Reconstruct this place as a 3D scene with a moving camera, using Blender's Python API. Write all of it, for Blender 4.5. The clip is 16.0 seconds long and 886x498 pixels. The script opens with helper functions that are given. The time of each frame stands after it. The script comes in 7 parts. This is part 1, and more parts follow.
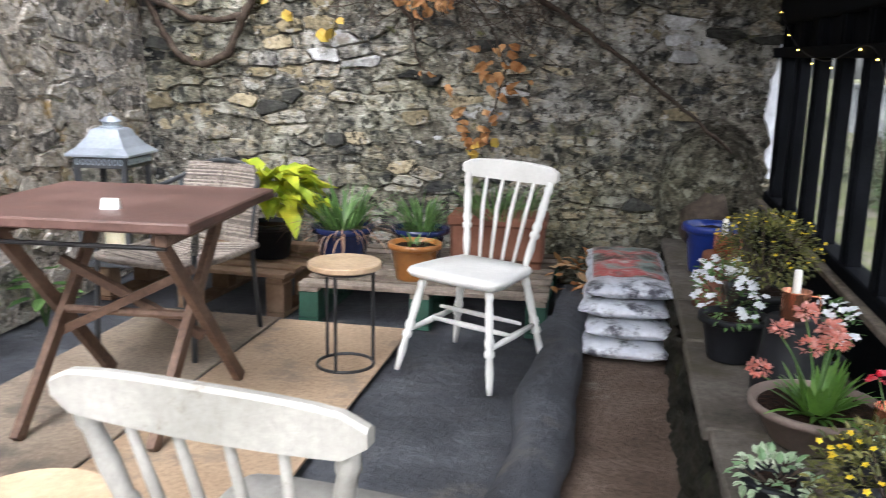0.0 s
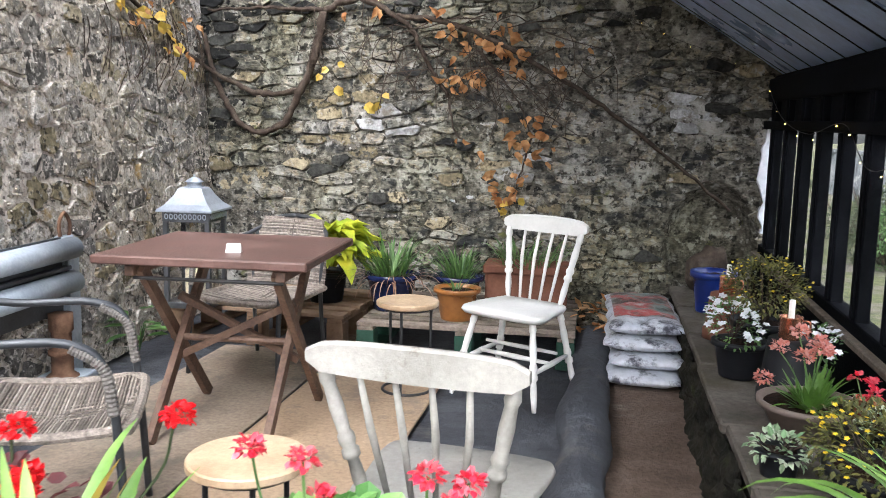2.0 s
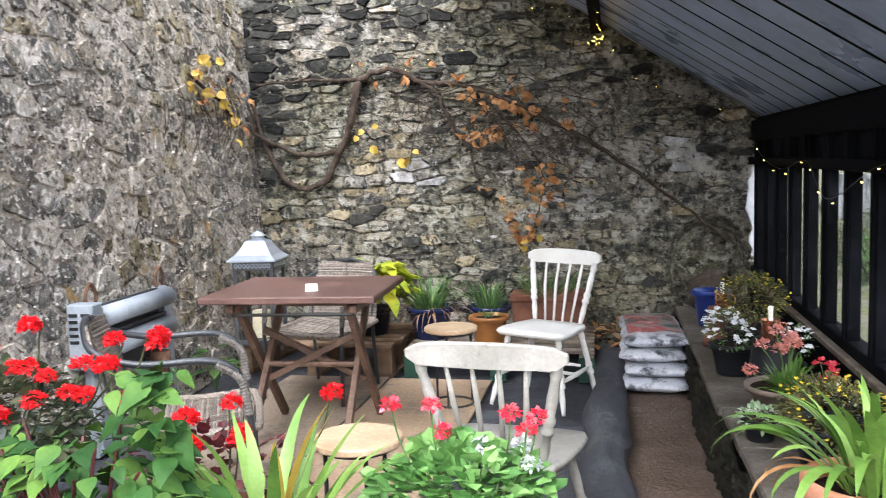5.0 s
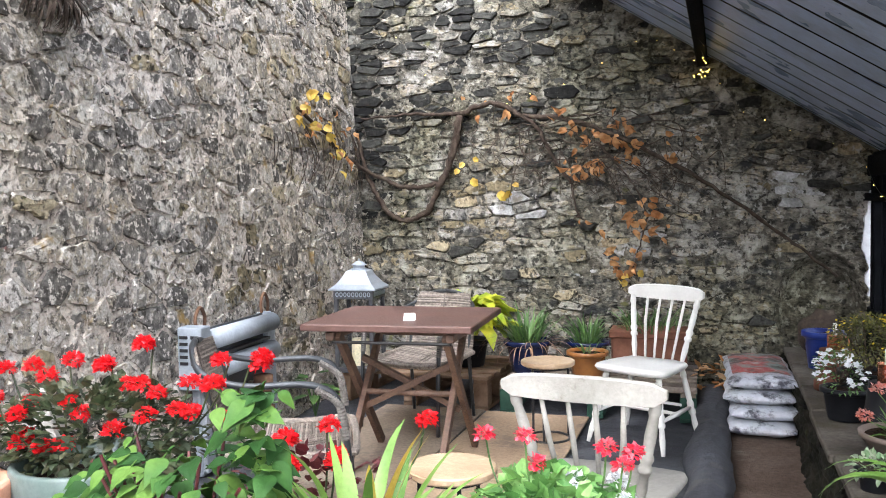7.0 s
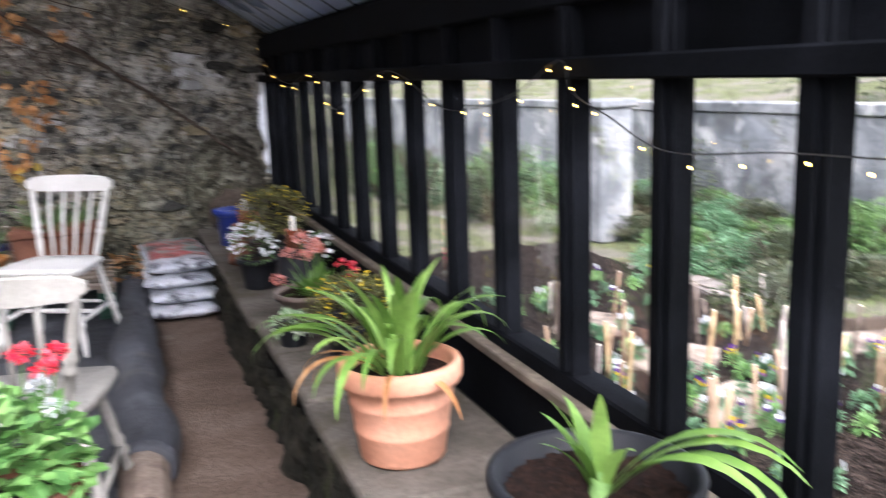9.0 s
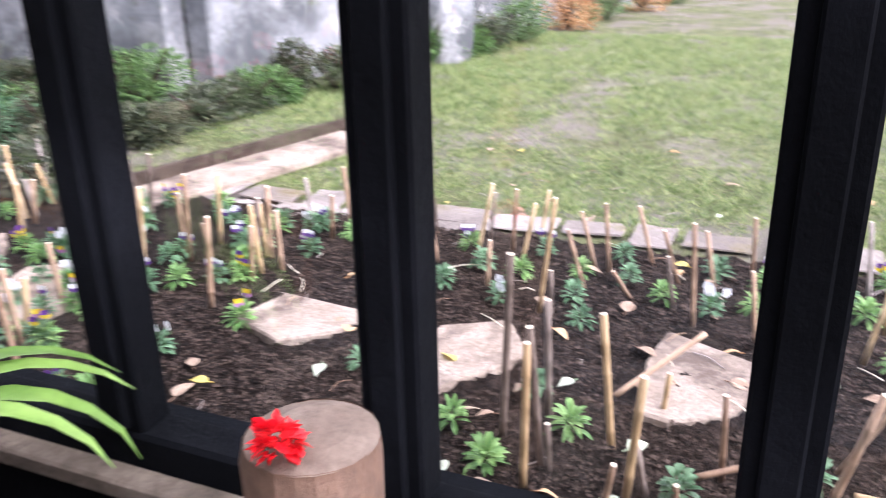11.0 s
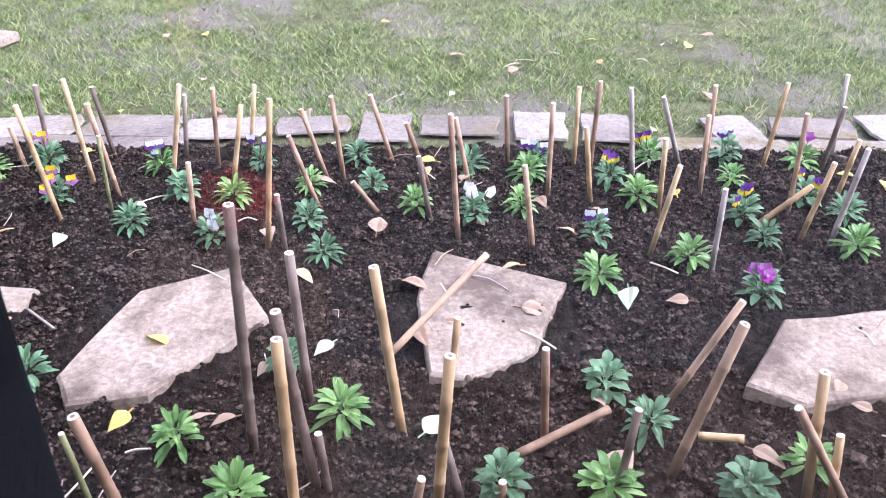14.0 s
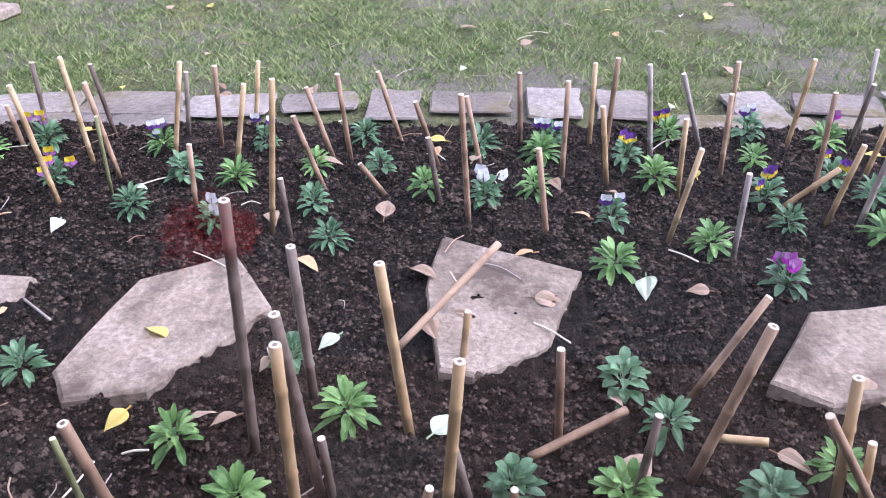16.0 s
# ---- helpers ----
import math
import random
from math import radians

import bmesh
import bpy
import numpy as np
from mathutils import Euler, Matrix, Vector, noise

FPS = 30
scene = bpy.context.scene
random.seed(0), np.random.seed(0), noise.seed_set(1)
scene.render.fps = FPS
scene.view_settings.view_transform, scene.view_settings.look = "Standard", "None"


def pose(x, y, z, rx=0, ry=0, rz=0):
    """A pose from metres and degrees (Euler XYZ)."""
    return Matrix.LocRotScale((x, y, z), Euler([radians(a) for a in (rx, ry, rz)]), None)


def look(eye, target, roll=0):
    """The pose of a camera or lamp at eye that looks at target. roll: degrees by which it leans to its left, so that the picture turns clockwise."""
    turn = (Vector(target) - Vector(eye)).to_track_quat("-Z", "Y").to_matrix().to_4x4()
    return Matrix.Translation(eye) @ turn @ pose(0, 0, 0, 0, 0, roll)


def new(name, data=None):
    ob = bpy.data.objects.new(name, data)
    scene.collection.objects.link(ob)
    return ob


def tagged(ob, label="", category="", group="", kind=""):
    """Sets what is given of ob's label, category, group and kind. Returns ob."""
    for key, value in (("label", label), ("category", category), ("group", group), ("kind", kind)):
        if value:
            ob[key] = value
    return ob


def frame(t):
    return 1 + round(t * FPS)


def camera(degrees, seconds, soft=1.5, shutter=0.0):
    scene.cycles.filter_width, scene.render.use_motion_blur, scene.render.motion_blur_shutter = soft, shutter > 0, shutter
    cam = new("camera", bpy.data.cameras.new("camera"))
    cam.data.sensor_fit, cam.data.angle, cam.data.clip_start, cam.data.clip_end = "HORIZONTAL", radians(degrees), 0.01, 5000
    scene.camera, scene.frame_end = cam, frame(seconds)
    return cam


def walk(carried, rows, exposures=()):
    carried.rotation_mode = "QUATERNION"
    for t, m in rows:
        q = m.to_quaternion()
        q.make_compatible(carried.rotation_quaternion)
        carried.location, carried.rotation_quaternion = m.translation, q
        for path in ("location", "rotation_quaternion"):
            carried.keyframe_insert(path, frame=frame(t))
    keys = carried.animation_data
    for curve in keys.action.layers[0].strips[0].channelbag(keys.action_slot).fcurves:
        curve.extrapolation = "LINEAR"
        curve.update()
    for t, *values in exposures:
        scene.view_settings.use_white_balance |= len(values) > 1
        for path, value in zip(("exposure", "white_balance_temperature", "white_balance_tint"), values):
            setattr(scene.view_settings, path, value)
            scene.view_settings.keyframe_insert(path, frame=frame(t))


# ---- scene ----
cam = camera(55.4, 16.0, soft=0.8, shutter=0.5)
PATH = [
    (0, (1.75, -4.92, 1.255), (1.363, -3.005, 0.83), 1.1),
    (0.5, (1.759, -4.994, 1.261), (1.199, -3.119, 0.847), 0.2),
    (1, (1.701, -5.082, 1.273), (1.068, -3.217, 0.928), 0.8),
    (1.5, (1.629, -5.362, 1.257), (1.207, -3.432, 0.95), 1.3),
    (2, (1.598, -5.597, 1.284), (1.228, -3.652, 1.003), 1.3),
    (2.5, (1.576, -5.807, 1.279), (1.251, -3.85, 1.023), 0.2),
    (3, (1.457, -6.023, 1.313), (1.199, -4.053, 1.084), -1.0),
    (3.2, (1.424, -6.101, 1.329), (1.177, -4.129, 1.107), -1.3),
    (5.3, (1.611, -6.348, 1.339), (1.15, -4.408, 1.176), -1.2),
    (5.5, (1.596, -6.334, 1.331), (1.077, -4.407, 1.201), -0.6),
    (6, (1.603, -6.35, 1.34), (0.991, -4.446, 1.306), -1.1),
    (6.5, (1.604, -6.36, 1.333), (0.973, -4.463, 1.267), -0.7),
    (7, (1.608, -6.361, 1.329), (0.986, -4.463, 1.232), -1.0),
    (7.5, (1.616, -6.354, 1.328), (1.11, -4.423, 1.197), -1.7),
    (8, (1.617, -6.308, 1.312), (1.477, -4.322, 1.116), -1.7),
    (8.5, (1.599, -6.248, 1.289), (1.905, -4.292, 1.007), -1.5),
    (9, (1.585, -6.223, 1.265), (2.275, -4.384, 0.883), -2.0),
    (9.5, (1.589, -6.182, 1.252), (2.649, -4.561, 0.753), -2.3),
    (10, (1.651, -6.143, 1.228), (3.022, -4.805, 0.652), -2.0),
    (10.2, (1.702, -6.112, 1.213), (3.158, -4.881, 0.609), -2.2),
    (12.3, (2.213, -5.788, 1.042), (4.007, -5.724, 0.161), 1.4),
    (12.5, (2.282, -5.789, 1.044), (4.066, -5.744, 0.141), 1.1),
    (13, (2.369, -5.769, 1.029), (4.144, -5.742, 0.107), 1.6),
    (13.5, (2.394, -5.763, 1.014), (4.155, -5.733, 0.066), 0.7),
    (14, (2.425, -5.76, 1.0), (4.16, -5.724, 0.005), -0.1),
    (14.5, (2.462, -5.762, 0.994), (4.176, -5.733, -0.037), -0.3),
    (15, (2.488, -5.763, 0.993), (4.187, -5.726, -0.061), -0.2),
    (15.5, (2.504, -5.767, 0.995), (4.197, -5.72, -0.069), -0.4),
    (16, (2.508, -5.761, 0.998), (4.204, -5.699, -0.061), -0.5),
]
walk(cam, [(t, look(eye, target, roll)) for t, eye, target, roll in PATH],
     [(0, 2.38, 6050, 11), (7.5, 2.36, 6050, 12), (8.6, 2.45, 6000, 16), (9.5, 2.2, 6050, 20), (10.2, 1.95, 6050, 24), (12.3, 2.18, 5700, 26), (13.5, 1.93, 5620, 27), (14.4, 1.86, 5550, 27), (15, 1.65, 5500, 27), (16, 1.45, 5500, 28)])

# ---- world, sun ----
world = bpy.data.worlds.new("sky")
scene.world = world
world.use_nodes = True
wn = world.node_tree
sky = wn.nodes.new("ShaderNodeTexSky")
sky.sky_type = "NISHITA"
sky.sun_disc = False
sky.sun_elevation, sky.sun_rotation = radians(49.5), radians(187)
sky.dust_density, sky.air_density = 4.0, 1.2
grey = wn.nodes.new("ShaderNodeHueSaturation")
grey.inputs["Saturation"].default_value = 0.3
wn.links.new(sky.outputs[0], grey.inputs["Color"])
wn.links.new(grey.outputs[0], wn.nodes["Background"].inputs[0])
wn.nodes["Background"].inputs[1].default_value = 0.15
sun = new("sun", bpy.data.lights.new("sun", "SUN"))
sun.data.energy, sun.data.angle, sun.data.color = 1.5, radians(120), (1.0, 0.97, 0.93)
sun.matrix_world = look((-0.7, -5.4, 6.4), (0, 0, 0))

# ---- materials ----


def material(name, colours, scale=6.0, rough=0.8, bump=0.3, grain=60.0, metal=0.0, vary="", spread=0.35, detail=6.0,
             gloss=0.5, stain=None, stain_scale=1.5, stain_at=0.6, dist=0.01, contrast=0.16, cast=None, fleck=None, layers=1.0):
    """A node material: noise in world space runs through the colours; vary 'object' or 'island' tints each piece; stain is a second, larger-scale colour; cast is a soft tint: colour, scale, amount; fleck is a list of small spots: colour, scale, threshold; layers flattens the grain into beds."""
    m = bpy.data.materials.new(name)
    m.use_nodes = True
    n, l = m.node_tree.nodes, m.node_tree.links
    b = n["Principled BSDF"]
    b.inputs["Metallic"].default_value = metal
    b.inputs["Specular IOR Level"].default_value = gloss if rough < 0.8 else 0.15
    g = n.new("ShaderNodeNewGeometry")
    big = n.new("ShaderNodeTexNoise")
    big.inputs["Scale"].default_value, big.inputs["Detail"].default_value = scale, detail
    l.new(g.outputs["Position"], big.inputs["Vector"])
    ramp = n.new("ShaderNodeValToRGB")
    cr = ramp.color_ramp
    cr.elements[0].position, cr.elements[1].position = 0.28, 0.72
    cr.elements[0].color, cr.elements[1].color = (*colours[0], 1), (*colours[-1], 1)
    for i, c in enumerate(colours[1:-1]):
        e = cr.elements.new(0.28 + 0.44 * (i + 1) / (len(colours) - 1))
        e.color = (*c, 1)
    if vary:
        src = n.new("ShaderNodeObjectInfo").outputs["Random"] if vary == "object" else g.outputs["Random Per Island"]
        mix = n.new("ShaderNodeMath")
        mix.operation = "MULTIPLY_ADD"
        l.new(src, mix.inputs[0])
        mix.inputs[1].default_value = spread
        sub = n.new("ShaderNodeMath")
        sub.operation = "SUBTRACT"
        l.new(big.outputs["Fac"], sub.inputs[0])
        sub.inputs[1].default_value = spread / 2
        l.new(sub.outputs[0], mix.inputs[2])
        l.new(mix.outputs[0], ramp.inputs[0])
    else:
        l.new(big.outputs["Fac"], ramp.inputs[0])
    colour = ramp.outputs[0]
    fine = n.new("ShaderNodeTexNoise")
    fine.inputs["Scale"].default_value, fine.inputs["Detail"].default_value = grain, 8.0
    fine.inputs["Roughness"].default_value = 0.65
    bed = n.new("ShaderNodeVectorMath")
    bed.operation = "MULTIPLY"
    bed.inputs[1].default_value = (1, 1, layers)
    l.new(g.outputs["Position"], bed.inputs[0])
    l.new(bed.outputs[0], fine.inputs["Vector"])
    fr = n.new("ShaderNodeMapRange")
    fr.inputs[1].default_value, fr.inputs[2].default_value = 0.25, 0.75
    fr.inputs[3].default_value, fr.inputs[4].default_value = 1 - contrast, 1 + contrast
    l.new(fine.outputs["Fac"], fr.inputs[0])
    mul = n.new("ShaderNodeMix")
    mul.data_type, mul.blend_type = "RGBA", "MULTIPLY"
    mul.inputs[0].default_value = 1.0
    l.new(colour, mul.inputs[6])
    l.new(fr.outputs[0], mul.inputs[7])
    colour = mul.outputs[2]
    if stain:
        sn = n.new("ShaderNodeTexNoise")
        sn.inputs["Scale"].default_value, sn.inputs["Detail"].default_value = stain_scale, 7.0
        sn.inputs["Roughness"].default_value = 0.7
        l.new(g.outputs["Position"], sn.inputs["Vector"])
        sr = n.new("ShaderNodeMapRange")
        sr.inputs[1].default_value, sr.inputs[2].default_value = stain_at - 0.05, stain_at + 0.07
        l.new(sn.outputs["Fac"], sr.inputs[0])
        sm = n.new("ShaderNodeMix")
        sm.data_type = "RGBA"
        l.new(sr.outputs[0], sm.inputs[0])
        l.new(colour, sm.inputs[6])
        sm.inputs[7].default_value = (*stain, 1)
        colour = sm.outputs[2]
    for spot, spot_scale, spot_at in fleck or ():
        kn = n.new("ShaderNodeTexNoise")
        kn.inputs["Scale"].default_value, kn.inputs["Detail"].default_value = spot_scale, 5.0
        kn.inputs["Roughness"].default_value = 0.62
        l.new(g.outputs["Position"], kn.inputs["Vector"])
        kr = n.new("ShaderNodeMapRange")
        kr.inputs[1].default_value, kr.inputs[2].default_value = spot_at - 0.03, spot_at + 0.04
        kr.inputs[4].default_value = 0.85
        l.new(kn.outputs["Fac"], kr.inputs[0])
        km = n.new("ShaderNodeMix")
        km.data_type = "RGBA"
        l.new(kr.outputs[0], km.inputs[0])
        l.new(colour, km.inputs[6])
        km.inputs[7].default_value = (*spot, 1)
        colour = km.outputs[2]
    if cast:
        cn = n.new("ShaderNodeTexNoise")
        cn.inputs["Scale"].default_value, cn.inputs["Detail"].default_value = cast[1], 4.0
        l.new(g.outputs["Position"], cn.inputs["Vector"])
        cq = n.new("ShaderNodeMapRange")
        cq.inputs[1].default_value, cq.inputs[2].default_value = 0.42, 0.66
        cq.inputs[4].default_value = cast[2]
        l.new(cn.outputs["Fac"], cq.inputs[0])
        cm = n.new("ShaderNodeMix")
        cm.data_type, cm.blend_type = "RGBA", "MULTIPLY"
        l.new(cq.outputs[0], cm.inputs[0])
        l.new(colour, cm.inputs[6])
        cm.inputs[7].default_value = (*cast[0], 1)
        colour = cm.outputs[2]
    l.new(colour, b.inputs["Base Color"])
    rr = n.new("ShaderNodeMapRange")
    rr.inputs[3].default_value, rr.inputs[4].default_value = max(0.03, rough - 0.12), min(1.0, rough + 0.12)
    l.new(big.outputs["Fac"], rr.inputs[0])
    l.new(rr.outputs[0], b.inputs["Roughness"])
    if bump:
        bp = n.new("ShaderNodeBump")
        bp.inputs["Strength"].default_value, bp.inputs["Distance"].default_value = bump, dist
        l.new(fine.outputs["Fac"], bp.inputs["Height"])
        l.new(bp.outputs[0], b.inputs["Normal"])
    return m


def leafy(name, colours, rough=0.45, scale=9.0, spread=0.5, vary="island"):
    m = material(name, colours, scale=scale, rough=rough, bump=0.15, grain=90, vary=vary, spread=spread)
    n, l = m.node_tree.nodes, m.node_tree.links
    b, out = n["Principled BSDF"], n["Material Output"]
    t = n.new("ShaderNodeBsdfTranslucent")
    l.new(b.inputs["Base Color"].links[0].from_socket, t.inputs["Color"])
    mx = n.new("ShaderNodeMixShader")
    mx.inputs[0].default_value = 0.3
    l.new(b.outputs[0], mx.inputs[1])
    l.new(t.outputs[0], mx.inputs[2])
    l.new(mx.outputs[0], out.inputs["Surface"])
    return m


def glow(name, colour, strength):
    m = bpy.data.materials.new(name)
    m.use_nodes = True
    b = m.node_tree.nodes["Principled BSDF"]
    b.inputs["Base Color"].default_value = (*colour, 1)
    b.inputs["Emission Color"].default_value = (*colour, 1)
    b.inputs["Emission Strength"].default_value = strength
    return m


STONE_N = [(0.036, 0.037, 0.038), (0.092, 0.089, 0.08), (0.16, 0.152, 0.13), (0.22, 0.205, 0.175), (0.285, 0.245, 0.18), (0.35, 0.335, 0.31)]
STONE_W = [(0.09, 0.085, 0.079), (0.165, 0.154, 0.142), (0.245, 0.228, 0.206), (0.30, 0.263, 0.208), (0.40, 0.373, 0.34)]
LIME = (0.50, 0.485, 0.45)
FLECK_N = [((0.40, 0.39, 0.36), 15, 0.605), ((0.014, 0.014, 0.012), 19, 0.575), ((0.15, 0.15, 0.055), 6, 0.67)]
FLECK_W = [((0.64, 0.60, 0.55), 34, 0.575), ((0.045, 0.04, 0.034), 27, 0.59), ((0.03, 0.027, 0.024), 10, 0.64), ((0.30, 0.20, 0.07), 4.2, 0.655)]
N_LOOK = dict(stain=LIME, stain_scale=2.6, stain_at=0.58, contrast=0.75, cast=((0.68, 0.69, 0.50), 1.1, 0.7), fleck=FLECK_N)
W_LOOK = dict(stain=LIME, stain_scale=3.4, stain_at=0.64, contrast=0.6, cast=((0.88, 0.79, 0.60), 1.2, 0.35), fleck=FLECK_W)
MAT = {
    "stone_n": material("dark_rubble_stone", STONE_N, 16, 0.85, 1.0, 34, vary="object", spread=0.4, dist=0.016, layers=2.6, **N_LOOK),
    "stone_n_rest": material("dark_rubble_stone_far", STONE_N, 16, 0.85, 1.0, 34, vary="island", spread=0.4, dist=0.016, layers=2.6, **N_LOOK),
    "stone_w": material("grey_rubble_stone", STONE_W, 16, 0.9, 0.6, 95, vary="object", spread=0.5, dist=0.004, **W_LOOK),
    "stone_w_rest": material("grey_rubble_stone_far", STONE_W, 16, 0.9, 0.6, 95, vary="island", spread=0.5, dist=0.004, **W_LOOK),
    "mortar_n": material("dark_mortar", [(0.042, 0.038, 0.033), (0.13, 0.12, 0.10), (0.29, 0.27, 0.23)], 18, 0.95, 1.0, 40, dist=0.014, layers=2.2, **N_LOOK),
    "mortar_w": material("pale_lime_mortar", [(0.33, 0.285, 0.245), (0.54, 0.485, 0.43), (0.74, 0.685, 0.625)], 34, 0.95, 0.9, 60, dist=0.010, **W_LOOK),
    # near-black stone: water stains and corner shade held in its colour
    "stone_soot": material("stain_shade_black_stone", [(0.012, 0.012, 0.012), (0.028, 0.028, 0.026), (0.06, 0.06, 0.054)], 12, 0.85, 0.9, 48, vary="island", spread=0.5, dist=0.014, contrast=0.6, fleck=[((0.12, 0.12, 0.11), 9, 0.66)]),
    "stone_lime": material("limewashed_stone", [(0.30, 0.30, 0.30), (0.42, 0.42, 0.425), (0.54, 0.54, 0.55)], 12, 0.9, 0.9, 48, vary="island", spread=0.4, dist=0.014, contrast=0.4, stain=(0.22, 0.20, 0.17), stain_scale=9, stain_at=0.56),
    "stone_ochre": material("ochre_stone", [(0.16, 0.135, 0.085), (0.27, 0.225, 0.145), (0.37, 0.315, 0.215)], 12, 0.9, 0.9, 48, vary="island", spread=0.5, dist=0.014, contrast=0.5, fleck=FLECK_N),
    "brown_stone": material("brown_field_stone", [(0.03, 0.023, 0.018), (0.06, 0.046, 0.036), (0.095, 0.076, 0.06)], 8, 0.9, 0.8, 30, contrast=0.5),
    "render": material("white_lime_render", [(0.50, 0.52, 0.56), (0.62, 0.64, 0.68), (0.72, 0.73, 0.76)], 8, 0.9, 0.6, 30),
    "black_wood": material("black_painted_wood", [(0.002, 0.0024, 0.003), (0.004, 0.0046, 0.006), (0.009, 0.010, 0.013)], 4, 0.75, 0.25, 70, gloss=0.04),
    # slate paint lightened: reflected light under the roof is put into the base
    "roof_board": material("lightened_slate_blue_board", [(0.34, 0.44, 0.67), (0.43, 0.54, 0.78), (0.51, 0.62, 0.85)], 3, 0.30, 0.3, 25, vary="object", spread=0.3, cast=((0.5, 0.5, 0.52), 4.5, 0.45)),
    "soil": material("dark_garden_soil", [(0.008, 0.0056, 0.0045), (0.026, 0.0178, 0.0142), (0.062, 0.043, 0.034)], 45, 0.95, 1.0, 120, stain=(0.07, 0.05, 0.04), stain_scale=7, stain_at=0.66, dist=0.04, contrast=0.75),
    "soil_crumb": material("crumbled_soil", [(0.008, 0.0056, 0.0046), (0.030, 0.0205, 0.0165), (0.085, 0.061, 0.049)], 30, 0.95, 0.6, 110, vary="island", spread=0.8, contrast=0.4),
    "soil_pot": material("potting_soil", [(0.008, 0.0038, 0.0027), (0.022, 0.0105, 0.007), (0.05, 0.025, 0.017)], 60, 0.95, 1.0, 120, dist=0.03, contrast=0.6),
    "path": material("trodden_earth", [(0.07, 0.048, 0.036), (0.112, 0.08, 0.061), (0.155, 0.116, 0.092)], 3, 0.9, 0.9, 40, stain=(0.25, 0.22, 0.185), stain_scale=2.2, stain_at=0.70, dist=0.02, contrast=0.35),
    "fabric": material("black_weed_membrane", [(0.022, 0.024, 0.030), (0.042, 0.045, 0.054), (0.08, 0.085, 0.096)], 3.5, 0.62, 0.9, 18, stain=(0.12, 0.108, 0.096), stain_scale=2.4, stain_at=0.64, contrast=0.45, dist=0.02),
    "board": material("weathered_plywood_sheet", [(0.22, 0.17, 0.125), (0.29, 0.23, 0.175), (0.34, 0.28, 0.22)], 2.2, 0.85, 0.4, 50, stain=(0.165, 0.14, 0.115), stain_scale=2.4, stain_at=0.57, contrast=0.3),
    "board_tan": material("tan_plywood_sheet", [(0.29, 0.205, 0.135), (0.36, 0.26, 0.175), (0.42, 0.31, 0.215)], 2.2, 0.85, 0.4, 50, stain=(0.22, 0.175, 0.135), stain_scale=2.8, stain_at=0.58, contrast=0.3),
    "ledge": material("worn_concrete_ledge", [(0.06, 0.053, 0.043), (0.10, 0.088, 0.074), (0.155, 0.137, 0.118)], 4, 0.9, 0.8, 40, stain=(0.07, 0.06, 0.042), stain_scale=2.2, stain_at=0.57, contrast=0.35),
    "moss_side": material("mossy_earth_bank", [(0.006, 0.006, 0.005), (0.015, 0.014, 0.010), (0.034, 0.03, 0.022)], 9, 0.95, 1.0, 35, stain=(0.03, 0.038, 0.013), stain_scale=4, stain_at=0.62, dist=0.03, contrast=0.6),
    "grass_ground": material("worn_lawn", [(0.07, 0.075, 0.04), (0.12, 0.13, 0.06), (0.18, 0.19, 0.09)], 12.0, 0.95, 1.0, 60, stain=(0.19, 0.168, 0.142), stain_scale=1.8, stain_at=0.52, contrast=0.6, dist=0.03),
    "grass": leafy("grass_blades", [(0.08, 0.135, 0.033), (0.18, 0.265, 0.075), (0.35, 0.39, 0.17)], 0.6, spread=0.8),
    "sandstone": material("pale_sandstone_slab", [(0.21, 0.165, 0.13), (0.30, 0.243, 0.198), (0.37, 0.308, 0.26)], 9, 0.9, 0.6, 80, stain=(0.115, 0.087, 0.071), stain_scale=3.0, stain_at=0.53, contrast=0.5),
    "edging": material("grey_pink_edging_stone", [(0.15, 0.128, 0.115), (0.225, 0.195, 0.178), (0.30, 0.268, 0.248)], 6, 0.9, 0.6, 60, vary="object", stain=(0.14, 0.115, 0.065), stain_scale=3, stain_at=0.57, contrast=0.4),
    "concrete": material("weathered_concrete", [(0.13, 0.135, 0.145), (0.23, 0.235, 0.245), (0.36, 0.355, 0.35)], 2.0, 0.9, 0.5, 25, stain=(0.09, 0.095, 0.10), stain_scale=1.3, stain_at=0.54, contrast=0.35, fleck=[((0.46, 0.45, 0.43), 3.5, 0.62), ((0.10, 0.11, 0.06), 5.0, 0.64)]),
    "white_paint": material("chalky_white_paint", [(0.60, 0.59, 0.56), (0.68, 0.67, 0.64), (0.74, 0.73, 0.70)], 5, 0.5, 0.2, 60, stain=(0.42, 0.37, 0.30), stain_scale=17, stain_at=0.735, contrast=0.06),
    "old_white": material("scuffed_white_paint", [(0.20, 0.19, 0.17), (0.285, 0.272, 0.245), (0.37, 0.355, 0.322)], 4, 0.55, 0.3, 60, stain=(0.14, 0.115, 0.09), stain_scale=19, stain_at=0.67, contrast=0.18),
    "table_wood": material("red_brown_stained_wood", [(0.075, 0.038, 0.03), (0.115, 0.06, 0.048), (0.165, 0.092, 0.076)], 5, 0.5, 0.3, 55, contrast=0.25),
    "leg_wood": material("weathered_brown_wood", [(0.07, 0.038, 0.025), (0.12, 0.068, 0.044), (0.19, 0.12, 0.083)], 8, 0.6, 0.35, 60, contrast=0.4),
    "stool_top": material("pale_mango_wood", [(0.36, 0.25, 0.15), (0.45, 0.325, 0.205), (0.52, 0.395, 0.265)], 9, 0.5, 0.2, 50, contrast=0.2),
    "black_metal": material("black_powder_coat", [(0.012, 0.012, 0.013), (0.025, 0.025, 0.027)], 10, 0.4, 0.1, 80),
